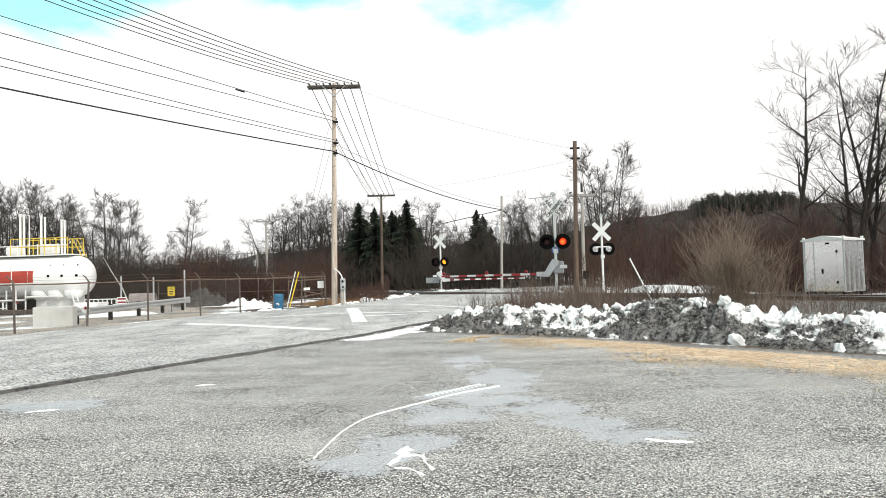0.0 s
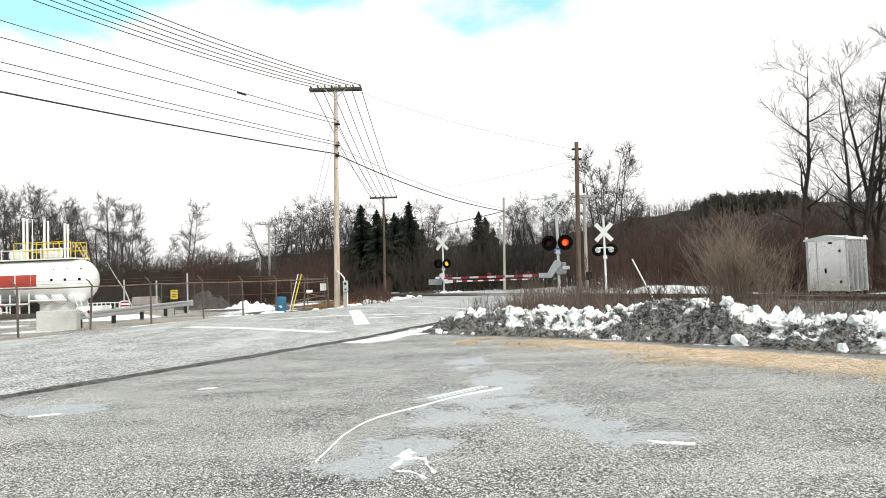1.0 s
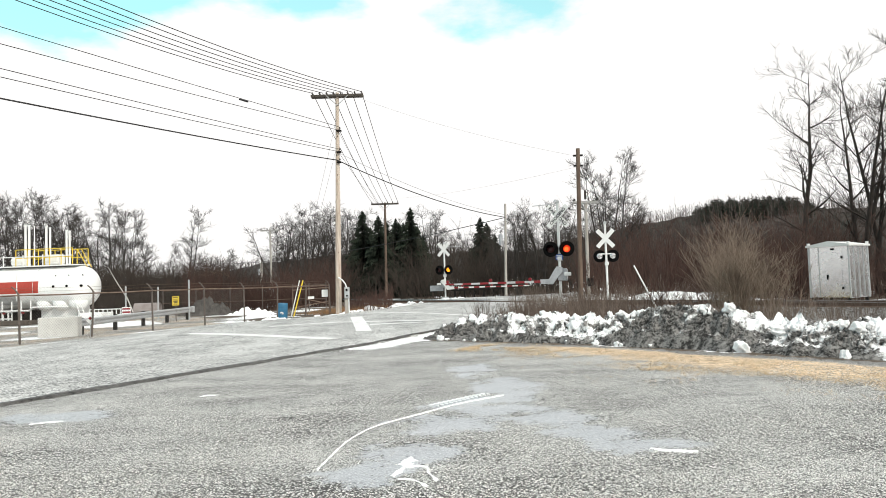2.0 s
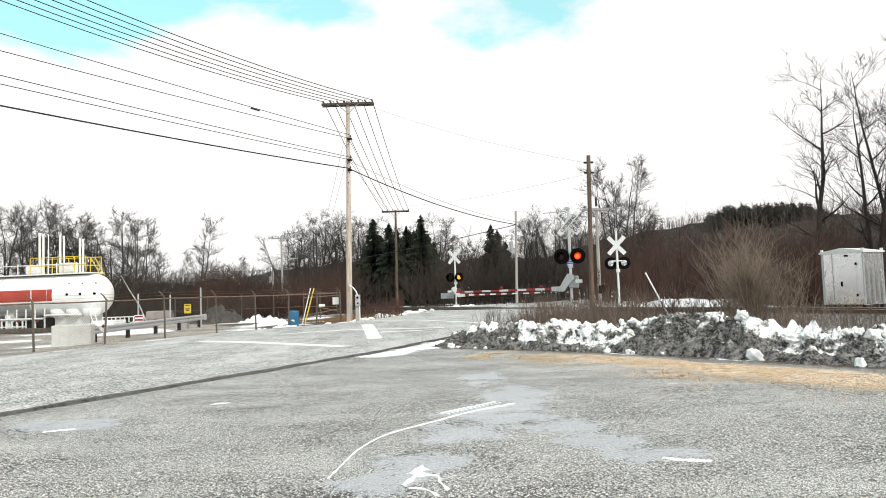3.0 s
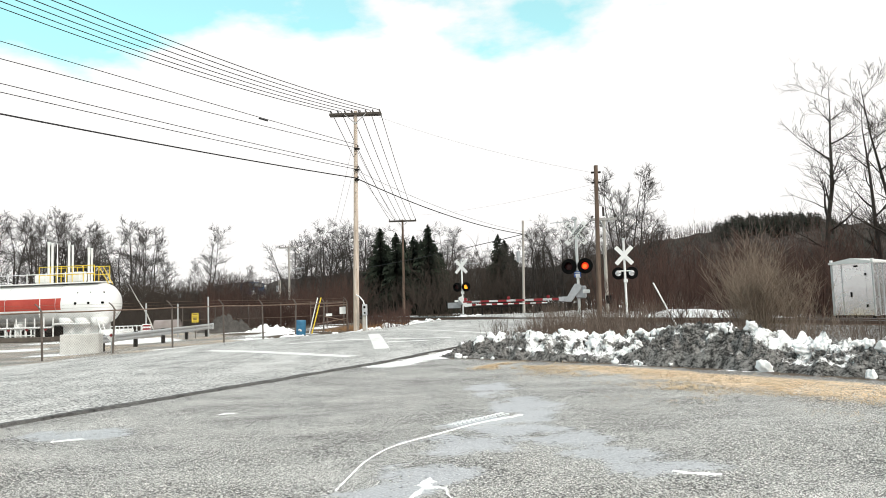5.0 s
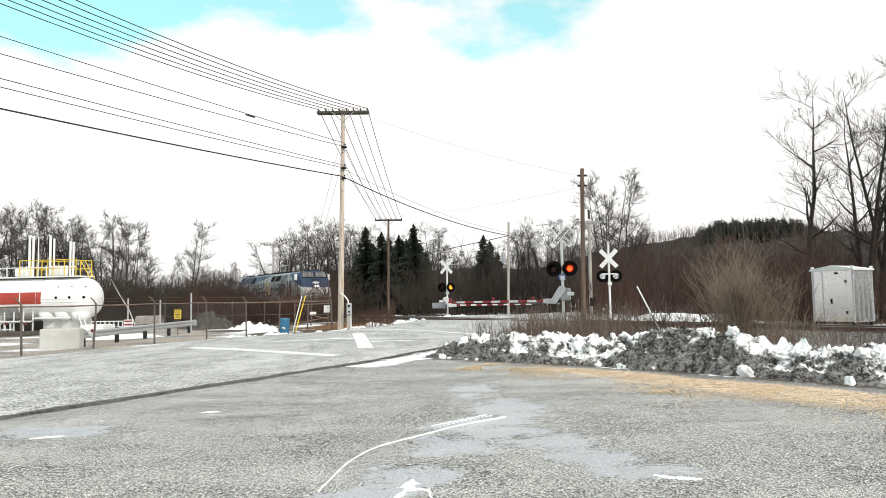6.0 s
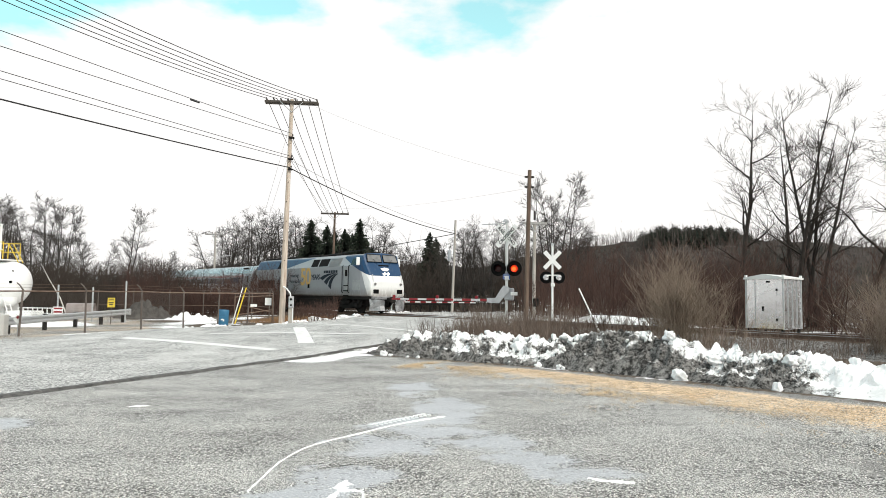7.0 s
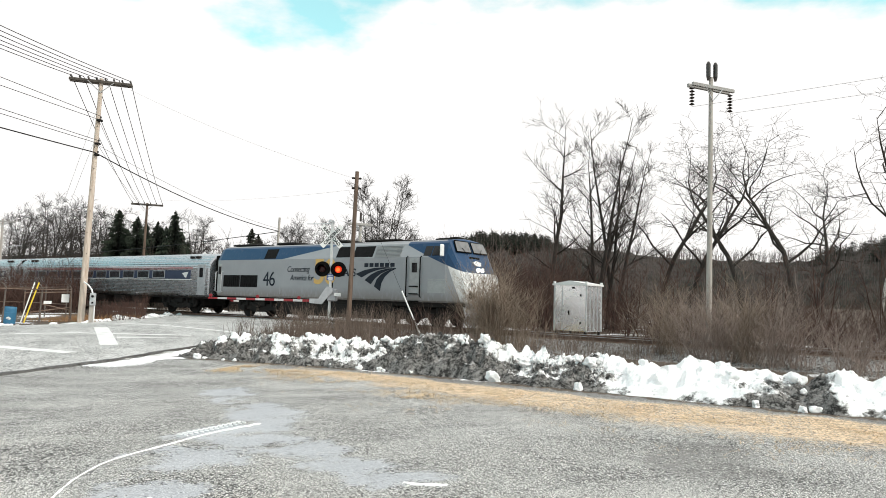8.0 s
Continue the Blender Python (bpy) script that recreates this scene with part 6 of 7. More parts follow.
def build_bank():
    nu, nv = 700, 52
    vs, dirt = [], []
    for i in range(nu + 1):
        u = i / nu
        p, nrm, d = bank_at(min(u, 0.9999))
        for j in range(nv + 1):
            v = j / nv
            wob = 0.25 * noise.noise((u * 40, 0.0, 8.0))
            q = p + nrm * (v * 2.3 + wob)
            h = bank_height(u, v)
            rgh = smooth(0.02, 0.2, v) * (1 - smooth(0.85, 1, v))
            x, y = q.x, q.y
            rock = 1 - 0.55 * smooth(0.62, 0.66, u)
            h += rgh * (0.20 * noise.noise((x * 1.7, y * 1.7, 1)) + 0.24 * abs(noise.noise((x * 2.6, y * 2.6, 2))) - 0.08 + rock * (0.20 * abs(noise.noise((x * 6, y * 6, 3))) - 0.05 + 0.10 * abs(noise.noise((x * 13, y * 13, 4))) + 0.05 * noise.noise((x * 24, y * 24, 4))))
            out = rgh * 0.12 * noise.noise((x * 5, y * 5, 9))
            q2 = q + nrm * out
            vs.append((q2.x, q2.y, ground_z(q2.x, q2.y) + (h if 0.01 < v < 0.99 else -0.05)))
            cap = smooth(0.70, 1.05, h / max(knots(CREST, u), 0.3))
            dirt.append(knots(SOIL, u) - 0.30 * cap + 0.35 * (1 - smooth(0.02, 0.16, v)) + 0.15 * noise.noise((u * 50, v * 3, 7)))
    w = nv + 1
    fs = [(i * w + j, i * w + j + 1, i * w + w + j + 1, i * w + w + j) for i in range(nu) for j in range(nv)]
    me = bpy.data.meshes.new("snow_bank")
    me.from_pydata(vs, [], fs)
    me.attributes.new("dirt", "FLOAT", "POINT").data.foreach_set("value", dirt)
    me.materials.append(DIRTY)
    tagged(new("snow_bank", me), "ploughed bank of dirty and white snow along the lot", "snow bank")


def chunk_mesh(seed):
    rnd = random.Random(seed)
    bm = bmesh.new()
    bmesh.ops.create_icosphere(bm, subdivisions=3, radius=1.0)
    for vtx in bm.verts:
        p = vtx.co.copy()
        vtx.co *= 1 + 0.8 * noise.noise(p * 1.5 + Vector((seed * 7.1, 0, 0))) + 0.35 * noise.noise(p * 4 + Vector((0, seed * 3.7, 0)))
        vtx.co.z *= 0.85
    me = bpy.data.meshes.new("snow_chunk")
    bm.to_mesh(me)
    bm.free()
    me.polygons.foreach_set("use_smooth", [True] * len(me.polygons))
    return me


def build_chunks():
    metas = []
    for k in range(6):
        me = chunk_mesh(k + 1)
        me.materials.append(SNOW)
        metas.append(me)
    rnd = random.Random(5)
    for k in range(96):
        u = rnd.uniform(0.04, 0.98) if k > 3 else (0.505, 0.475, 0.40, 0.56)[k]
        p, nrm, d = bank_at(u)
        front = rnd.random() < 0.25
        v = rnd.uniform(-0.03, 0.05) if front else rnd.uniform(0.30, 0.62)
        q = p + nrm * v * 2.3
        r = rnd.uniform(0.04, 0.15) * (0.7 if front else 1.0)
        if k == 0:
            q, r, front = p + nrm * 0.05, 0.15, True
        z = ground_z(q.x, q.y) + (r * 0.5 if front else bank_height(u, max(v, 0)) - r * 0.1)
        ob = new("snow_chunk", metas[k % 6])
        ob.matrix_basis = pose(q.x, q.y, z, rnd.uniform(0, 40), rnd.uniform(0, 40), rnd.uniform(0, 360)) @ Matrix.Diagonal((r, r * rnd.uniform(0.7, 1.1), r * rnd.uniform(0.8, 1.3), 1))
        tagged(ob, "lump of white snow broken off the ploughed bank", "snow lump", "snow lumps of the bank")
    # lumps along the far verge of the road
    for k in range(70):
        s = rnd.uniform(24, 47)
        n = ROAD_L - rnd.uniform(-0.1, 0.7)
        r = rnd.uniform(0.05, 0.14) * (1.9 if rnd.random() < 0.12 and s > 31 else 1)
        p = on_road(s, n)
        ob = new("snow_chunk", metas[k % 6])
        ob.matrix_basis = pose(p.x, p.y, ground_z(p.x, p.y) + r * 0.3, 0, 0, rnd.uniform(0, 360)) @ Matrix.Diagonal((r * 1.6, r, r * 0.8, 1))
        tagged(ob, "lump of white snow along the road verge", "snow lump", "snow lumps of the verge")


build_bank()
build_chunks()


# ---- snow streaks on the lot ----
def streak(label, pts, w, seed):
    """A thin ragged ribbon of packed snow through plan points."""
    mesh, secs = Mesh(), []
    n = max(24, int(sum((Vector(b) - Vector(a)).length for a, b in zip(pts, pts[1:])) / 0.02))
    for i in range(n + 1):
        k = i / n * (len(pts) - 1)
        a = min(int(k), len(pts) - 2)
        p0, p1, p2, p3 = (Vector(pts[max(a - 1, 0)]), Vector(pts[a]), Vector(pts[a + 1]), Vector(pts[min(a + 2, len(pts) - 1)]))
        f = k - a
        c = 0.5 * ((2 * p1) + (p2 - p0) * f + (2 * p0 - 5 * p1 + 4 * p2 - p3) * f * f + (3 * p1 - p0 - 3 * p2 + p3) * f ** 3)
        d = (p2 - p1).normalized()
        nr = Vector((-d.y, d.x))
        ww = w(i / n) * (0.12 + 0.88 * smooth(-0.32, 0.05, noise.noise((i * 0.11, seed * 3.1, 5))))
        sides = [max(0.004, ww * (0.75 + 1.1 * noise.noise((i * 0.17, seed, e)) + 0.9 * noise.noise((i * 0.6, seed, e + 3)))) for e in (1, 9)]
        row = []
        for off, z in ((-sides[0] - 0.01, -0.010), (-sides[0] * 0.7, 0.004), (sides[1] * 0.7, 0.004), (sides[1] + 0.01, -0.010)):
            q = c + nr * off
            row.append((q.x, q.y, ground_z(q.x, q.y) + z + 0.006))
        secs.append(row)
    mesh.loft(secs, closed=False)
    tagged(part("snow_streak", mesh, SNOW), label, "snow streak")


streak("curved tyre streak of packed snow", [(-1.2, 6.3), (-1.16, 6.8), (-1.08, 7.5), (-0.86, 8.2), (-0.36, 8.9), (0.14, 9.55), (0.75, 10.1)], lambda k: 0.013 + 0.038 * smooth(0.8, 1, k), 1)
streak("ragged patch of ice and snow on the lot", [(-0.52, 6.02), (-0.44, 6.3), (-0.42, 6.5), (-0.38, 6.68)], lambda k: 0.085 * math.sin(math.pi * min(max(k, 0.1), 0.9)), 5)
streak("ragged patch of ice and snow on the lot", [(-0.42, 6.36), (-0.24, 6.32), (-0.2, 6.1), (-0.12, 5.85)], lambda k: 0.035, 7)
streak("ragged patch of ice and snow on the lot", [(-0.45, 5.95), (-0.32, 5.9), (-0.2, 5.7)], lambda k: 0.03, 8)
streak("strip of old snow along the road edge", [tuple(ROAD * s + ROAD_N * n) for s, n in ((14.9, -10.55), (16.0, -10.25), (17.5, -10.3), (19.0, -10.35), (20.5, -10.3), (22.0, -10.3))], lambda k: 0.18 + 0.34 * smooth(0, 0.3, k), 21)
tread = Mesh()
for k in range(13):
    c = Vector((-0.22, 9.42)).lerp(Vector((0.5, 10.22)), k / 12)
    for e in (-0.07, 0.03):
        q = c + Vector((-0.743, 0.669)) * (e + 0.02)
        tread.box((q.x, q.y, ground_z(q.x, q.y) + 0.008), (0.075, 0.016, 0.02), Matrix.Rotation(-0.75 + (0.3 if e > 0 else -0.1), 3, "Z"), 0.006)
tagged(part("tread_print", tread, SNOW), "row of tyre tread prints in packed snow", "tread print")
streak("small patch of snow on the lot", [(1.85, 6.7), (2.05, 6.6), (2.25, 6.55)], lambda k: 0.05, 9)
streak("small patch of snow on the lot", [(-5.35, 9.0), (-5.1, 9.15), (-5.0, 9.1)], lambda k: 0.05, 11)
streak("small patch of snow on the lot", [(-3.85, 10.9), (-3.7, 11.0), (-3.6, 10.95)], lambda k: 0.06, 12)


# ---- trees and brush ----
def limb(mesh, rnd, p, d, length, r, level, twigs, spread=0.6, up=0.25, sides=4, fine=0.006, counts=(6, 5, 2), wild=0.17, share=(0.34, 0.60)):
    """One limb with its side shoots."""
    n = 5 if level < 2 else 3 if level < 3 else 2
    path, radii, dirs = [p.copy()], [r], [d.copy()]
    cur, dv = p.copy(), d.copy()
    for k in range(n):
        dv = (dv + Vector((rnd.gauss(0, wild), rnd.gauss(0, wild), rnd.gauss(0.02, 0.6 * wild) + up * (0.30 if level else 0.12)))).normalized()
        cur = cur + dv * (length / n)
        path.append(cur.copy())
        radii.append(max(r * (1 - 0.85 * (k + 1) / n), fine * 0.6))
        dirs.append(dv.copy())
    (mesh if level < 2 else twigs).tube(path, radii, sides if level < 2 else 3, False)
    if level >= 3:
        return
    count = counts[level]
    for k in range(count):
        f = rnd.uniform(0.15, 0.97) * n
        i = min(int(f), n - 1)
        q = path[i].lerp(path[i + 1], f - i)
        side = Vector((rnd.gauss(0, 1), rnd.gauss(0, 1), rnd.gauss(0, 0.5)))
        side = (side - dirs[i] * side.dot(dirs[i])).normalized()
        nd = (dirs[i] * (1 - spread * 0.5) + side * spread + Vector((0, 0, up * (1.0, 0.9, 0.8)[level]))).normalized()
        limb(mesh, rnd, q, nd, length * rnd.uniform(*share), max(radii[i] * 0.5, fine), level + 1, twigs, spread, up, sides, fine, counts, wild, share)


def bare_tree(label, seed, height, r, fork=0.3, stems=1, spread=0.6, limbs=10, bark=None, twig=None, reach=0.42, up=0.25, lean=0.03, fine=0.009, counts=(6, 5, 2), wild=0.17, share=(0.34, 0.60)):
    rnd = random.Random(seed)
    th = thing("bare_tree", label, "tree")
    trunk, crown = Mesh(), Mesh()
    for s in range(stems):
        h = height * rnd.uniform(0.86, 1.0)
        tilt = Vector((rnd.gauss(0, lean + 0.10 * (stems > 1)), rnd.gauss(0, lean + 0.10 * (stems > 1)), 1)).normalized()
        base = Vector((rnd.gauss(0, 0.25) * (stems > 1), rnd.gauss(0, 0.25) * (stems > 1), -0.3))
        path, radii, cur, dv = [base.copy()], [r * 1.25], base.copy(), tilt.copy()
        n = 9
        for k in range(n):
            dv = (dv + Vector((rnd.gauss(0, 0.06 + lean * 0.7), rnd.gauss(0, 0.06 + lean * 0.7), 0.05))).normalized()
            cur = cur + dv * (h / n)
            path.append(cur.copy())
            radii.append(max(r * (1 - (k + 1) / n) ** 0.8, 0.012))
        trunk.tube(path, radii, 9, False)
        for k in range(limbs):
            f = (fork + (1 - fork) * ((k + rnd.random()) / limbs) ** 0.9) * n
            i = min(int(f), n - 1)
            q = path[i].lerp(path[i + 1], f - i)
            a = rnd.uniform(0, 2 * math.pi)
            out = Vector((math.cos(a), math.sin(a), rnd.uniform(0.35, 1.1))).normalized()
            limb(trunk, rnd, q, out, h * reach * rnd.uniform(0.55, 1.0) * (1 - 0.55 * (f / n - fork) / (1 - fork)), max(radii[i] * 0.6, 0.015), 1 if height < 7 else 0, crown, spread, up, 4, fine, counts, wild, share)
    part("trunk", trunk, bark or BARK, th)
    part("crown", crown, twig or TWIG, th, "fine bare twigs")["kind"] = "stuff"
    return th


def spot(az, d):
    a = radians(az)
    return math.sin(a) * d, math.cos(a) * d


def az_of(px):
    return math.degrees(math.atan((px - 784) / 1250))


def plant(src, az, d, scale, turn, label=""):
    x, y = spot(az, d)
    ob = copy_thing(src, pose(x, y, ground_z(x, y), 0, 0, turn) @ Matrix.Scale(scale, 4))
    if label:
        ob["label"] = label
    return ob


def build_trees():
    tall = [bare_tree("tall bare tree with dark upright limbs", 11, 14.0, 0.19, 0.30, 1, 0.55, 14, reach=0.27, up=0.08, lean=0.02, fine=0.009, counts=(5, 4, 2), wild=0.12, share=(0.42, 0.75)),
            bare_tree("tall bare tree forking into several dark stems", 12, 14.0, 0.16, 0.26, 3, 0.45, 11, reach=0.25, up=0.10, lean=0.0, fine=0.009, counts=(5, 4, 2), wild=0.11, share=(0.42, 0.75)),
            bare_tree("tall bare tree with crooked spreading limbs", 13, 13.0, 0.20, 0.32, 1, 0.9, 10, None, None, 0.58, 0.08, 0.17, 0.009, (5, 4, 2), 0.25)]
    straight = (0.45, 0.80)
    mid = [bare_tree("bare grey deciduous tree with a fine rounded crown", 21, 12.0, 0.16, 0.18, 3, 0.62, 12, BARK_GREY, TWIG_GREY, 0.27, 0.07, fine=0.0115, counts=(5, 4, 3), wild=0.075, share=straight),
           bare_tree("bare grey deciduous tree with a fine spreading crown", 22, 12.0, 0.16, 0.15, 4, 0.64, 10, BARK_GREY, TWIG_GREY, 0.27, 0.06, fine=0.0115, counts=(5, 4, 3), wild=0.075, share=straight),
           bare_tree("slender bare tree with thin ascending twigs", 23, 11.0, 0.11, 0.15, 2, 0.5, 18, BARK_GREY, TWIG_GREY, 0.24, 0.10, fine=0.0115, counts=(4, 4, 2), wild=0.06, share=straight)]
    small = [bare_tree("small bare many-stemmed tree among the brush", 31, 6.0, 0.07, 0.15, 4, 0.7, 10, BARK, TWIG),
             bare_tree("small bare red-brown tree among the brush", 32, 6.0, 0.06, 0.12, 5, 0.7, 9, TWIG_RED, TWIG_RED)]
    rnd = random.Random(3)
    # beyond the track
    for k, az, d, s in ((0, 26.4, 45, 0.92), (1, 30.2, 46, 0.9), (1, 31.8, 47, 0.88), (2, 35.2, 46, 0.92), (2, 37.4, 44, 0.9),
                        (2, 41.0, 43, 0.88), (2, 44.6, 42, 0.92), (2, 46.3, 48, 0.85), (2, 52.0, 45, 1.0), (0, 56.0, 46, 1.0), (1, 60.0, 48, 1.0), (2, 65.0, 45, 1.0)):
        plant(tall[k], az, d, s * 1.1, rnd.uniform(0, 360))
    for az, d, s in ((12.5, 56, 0.98), (13.5, 57, 0.98), (13.0, 60, 0.9)):
        plant(mid[2], az, d, s, rnd.uniform(0, 360))
    for az, d, s in ((14.6, 62, 0.72), (15.6, 66, 0.68), (16.8, 70, 0.7), (18.5, 75, 0.7), (20.0, 80, 0.75)):
        plant(mid[rnd.randrange(3)], az, d, s, rnd.uniform(0, 360))
    for px, d, s in ((905, 66, 0.72), (925, 70, 0.78), (948, 66, 0.74), (968, 72, 0.8), (990, 70, 0.72), (1010, 76, 0.75), (880, 78, 0.72), (860, 85, 0.7), (830, 90, 0.65), (812, 84, 0.6), (760, 88, 0.9), (742, 92, 0.95), (780, 96, 0.72)):
        plant(mid[rnd.randrange(2)], az_of(px), d, s, rnd.uniform(0, 360))
    for px, d, s in ((486, 92, 0.90), (503, 96, 0.98), (522, 90, 0.95), (540, 92, 1.05), (558, 96, 1.05), (572, 88, 1.0), (590, 94, 1.08), (607, 92, 1.05), (625, 96, 1.0), (645, 100, 1.0), (700, 100, 0.98)):
        plant(mid[rnd.randrange(2)], az_of(px), d, s, rnd.uniform(0, 360))
    # left of the yard
    for k, px, d, s in ((2, -60, 70, 1.0), (0, -30, 76, 1.0), (2, 20, 72, 1.02), (2, 38, 78, 1.05), (0, 62, 80, 0.95), (2, 88, 72, 1.05), (1, 104, 80, 0.92), (2, 125, 76, 0.85), (0, 165, 70, 0.85), (2, 186, 66, 0.92),
                        (2, 203, 70, 0.9), (2, 228, 82, 0.65), (2, 276, 76, 0.62), (2, 312, 70, 0.90), (0, 325, 92, 0.62), (2, 380, 72, 0.52), (2, -100, 74, 1.0), (0, -140, 78, 1.0), (2, 8, 82, 1.0), (2, 50, 70, 0.95), (2, 75, 84, 1.05), (2, 114, 72, 0.9), (2, 142, 84, 1.0), (2, 176, 80, 1.0), (2, 212, 76, 0.9), (2, 262, 86, 0.8)):
        plant(mid[k], az_of(px), d, s * 0.95, rnd.uniform(0, 360))
    for px, d, s in ((395, 56, 0.78), (412, 60, 0.72), (425, 58, 0.68), (365, 60, 0.7), (340, 64, 0.7), (255, 66, 0.75), (295, 62, 0.7), (445, 66, 0.6), (352, 58, 0.75), (372, 57, 0.78), (384, 60, 0.8), (402, 58, 0.75), (330, 60, 0.72), (360, 63, 0.85)):
        plant(small[0], az_of(px), d, s, rnd.uniform(0, 360))
    for az, d, s in ((20.5, 40, 0.8), (22, 44, 0.85), (24, 40, 0.75), (17, 47, 0.9), (15.2, 52, 0.9), (33, 37, 0.7), (36, 36, 0.75), (39, 35, 0.7), (43, 33, 0.7), (46, 34, 0.75), (50, 36, 0.8), (27.5, 42, 0.8), (13.5, 50, 0.8)):
        plant(small[1], az, d, s, rnd.uniform(0, 360))
    # leaning pale trunks
    for az, d, h, ln in ((49.5, 40, 7.5, 0.25), (-23.9, 56, 3.6, -0.55)):
        x, y = spot(az, d)
        tr = thing("bare_tree", "pale leaning dead trunk", "tree", pose(x, y, ground_z(x, y)))
        part("trunk", Mesh().tube([(0, 0, -0.2), (ln * h * 0.3, 0, h * 0.35), (ln * h * 0.7, 0, h * 0.7), (ln * h, 0, h)], [0.018 * h ** 0.75, 0.016 * h ** 0.75, 0.012 * h ** 0.75, 0.012], 8), plain("pale birch bark", (0.45, 0.43, 0.40), (0.65, 0.63, 0.60), 3, 0.8, 0, 20, 0.3), tr)
        part("limb", Mesh().tube([(ln * h * 0.6, 0, h * 0.6), (ln * h * 0.6 + 0.5, 0, h * 0.85)], [0.05, 0.015], 6), TWIG_GREY, tr)
    for th in tall + mid + small:
        for o in (*th.children_recursive, th):
            bpy.data.objects.remove(o)


def conifer(seed, h, boughs=860):
    rnd = random.Random(seed)
    th = thing("spruce_tree", "dark green spruce with drooping tiers", "tree")
    part("trunk", Mesh().tube([(0, 0, -0.3), (0, 0, h * 0.5), (0, 0, h)], [0.16, 0.1, 0.02], 8), BARK, th)
    crown = Mesh()
    for b in range(boughs):
        g = rnd.random() ** 1.25
        z = h * (0.10 + 0.89 * g)
        R = 0.225 * h * (1 - g) ** 0.8 * (1 + 0.25 * math.sin(z * 4 + seed)) + 0.10
        a = rnd.uniform(0, 2 * math.pi)
        L = R * rnd.uniform(0.55, 1.15)
        dz = L * rnd.uniform(-0.45, 0.05)
        u, v = Vector((math.cos(a), math.sin(a), 0)), Vector((-math.sin(a), math.cos(a), 0))
        for j in range(5):
            g0, g1 = j / 5, (j + 1.6) / 5
            for e in (-1, 1):
                w = 0.26 * L * (1.2 - g0) + 0.05
                p = u * (L * g0) + Vector((0, 0, z + dz * g0))
                q = u * (L * g1) + v * (e * w * rnd.uniform(0.4, 1.1)) + Vector((0, 0, z + dz * g1 - rnd.uniform(0.05, 0.35) * (0.4 + 0.4 * L)))
                s = u * (L * (g0 + 0.24)) + Vector((0, 0, z + dz * g0 + 0.03))
                crown.add([tuple(p), tuple(q), tuple(s)], [(0, 1, 2)])
    part("crown", crown, NEEDLES, th, "dark needle sprays")["kind"] = "stuff"
    return th


def build_conifers():
    src = [conifer(1, 10.0), conifer(2, 10.0), conifer(3, 10.0)]
    rnd = random.Random(8)
    for px, d, s, lab in ((636, 80, 1.0, ""), (650, 86, 0.85, ""), (664, 78, 0.92, ""), (678, 84, 0.9, ""), (695, 80, 0.9, ""), (708, 88, 0.92, ""), (721, 78, 1.0, ""), (733, 84, 0.82, ""), (628, 84, 0.8, ""), (643, 92, 0.85, ""), (657, 90, 0.8, ""), (671, 92, 0.85, ""), (686, 90, 0.85, ""), (702, 82, 0.85, ""), (714, 84, 0.8, ""), (728, 90, 0.85, ""), (742, 86, 0.75, ""), (845, 82, 0.9, ""), (856, 84, 0.85, ""), (870, 90, 0.75, ""), (620, 95, 0.8, "")):
        plant(src[rnd.randrange(3)], az_of(px), d, s, rnd.uniform(0, 360))
    # the crest of the hill
    sparse = [conifer(5, 10.0, 170), conifer(6, 10.0, 170)]
    src += sparse
    for k in range(260):
        az = rnd.triangular(18.8, 28, 22.5) if k < 170 else rnd.uniform(46, 64)
        d = 452 - 62 * rnd.random() ** 1.6
        x, y = spot(az, d)
        h = knots(RIDGE, az)
        z = -2 + (h + 2) * math.sin((d - 330) / 120 * math.pi / 2) ** 0.8
        ob = copy_thing(sparse[k % 2], pose(x, y, z - 3.0, 0, 0, rnd.uniform(0, 360)) @ Matrix.Diagonal((2.2, 2.2, rnd.uniform(0.7, 1.05), 1)))
        tagged(ob, "distant dark conifer on the hill crest", "tree", "conifers on the hill")
    for th in src:
        for o in (*th.children_recursive, th):
            bpy.data.objects.remove(o)


def stem(mesh, rnd, x, y, z, h, r, lean, twigs=4, bend=0.22):
    a = rnd.uniform(0, 2 * math.pi)
    l = abs(rnd.gauss(0, lean))
    d = Vector((math.cos(a) * l, math.sin(a) * l, 1)).normalized()
    p0 = Vector((x, y, z - 0.1))
    p1 = p0 + d * h * 0.55
    d2 = (d + Vector((rnd.gauss(0, bend), rnd.gauss(0, bend), 0.1))).normalized()
    p2 = p1 + d2 * h * 0.45
    mesh.tube([p0, p1, p2], [r, r * 0.7, r * 0.2], 3, False)
    for k in range(twigs):
        f = rnd.uniform(0.25, 0.95)
        q = p0.lerp(p1, f / 0.55) if f < 0.55 else p1.lerp(p2, (f - 0.55) / 0.45)
        td = (d + Vector((rnd.gauss(0, 0.55), rnd.gauss(0, 0.55), rnd.gauss(0.1, 0.3)))).normalized()
        e = q + td * h * rnd.uniform(0.15, 0.38)
        mesh.tube([q, q.lerp(e, 0.5) + Vector((0, 0, 0.02 * h)), e], [r * 0.5, r * 0.35, r * 0.15], 3, False)


def thicket(label, mat, count, where, h0, h1, r, lean=0.25, twigs=4, seed=1):
    """where(rnd) gives x, y and a factor for the height."""
    rnd = random.Random(seed)
    mesh = Mesh()
    for k in range(count):
        x, y, f = where(rnd)
        stem(mesh, rnd, x, y, ground_z(x, y), rnd.uniform(h0, h1) * f, r * rnd.uniform(0.7, 1.4), lean, twigs)
    return tagged(part("brush", mesh, mat), label, "brush", kind="stuff")


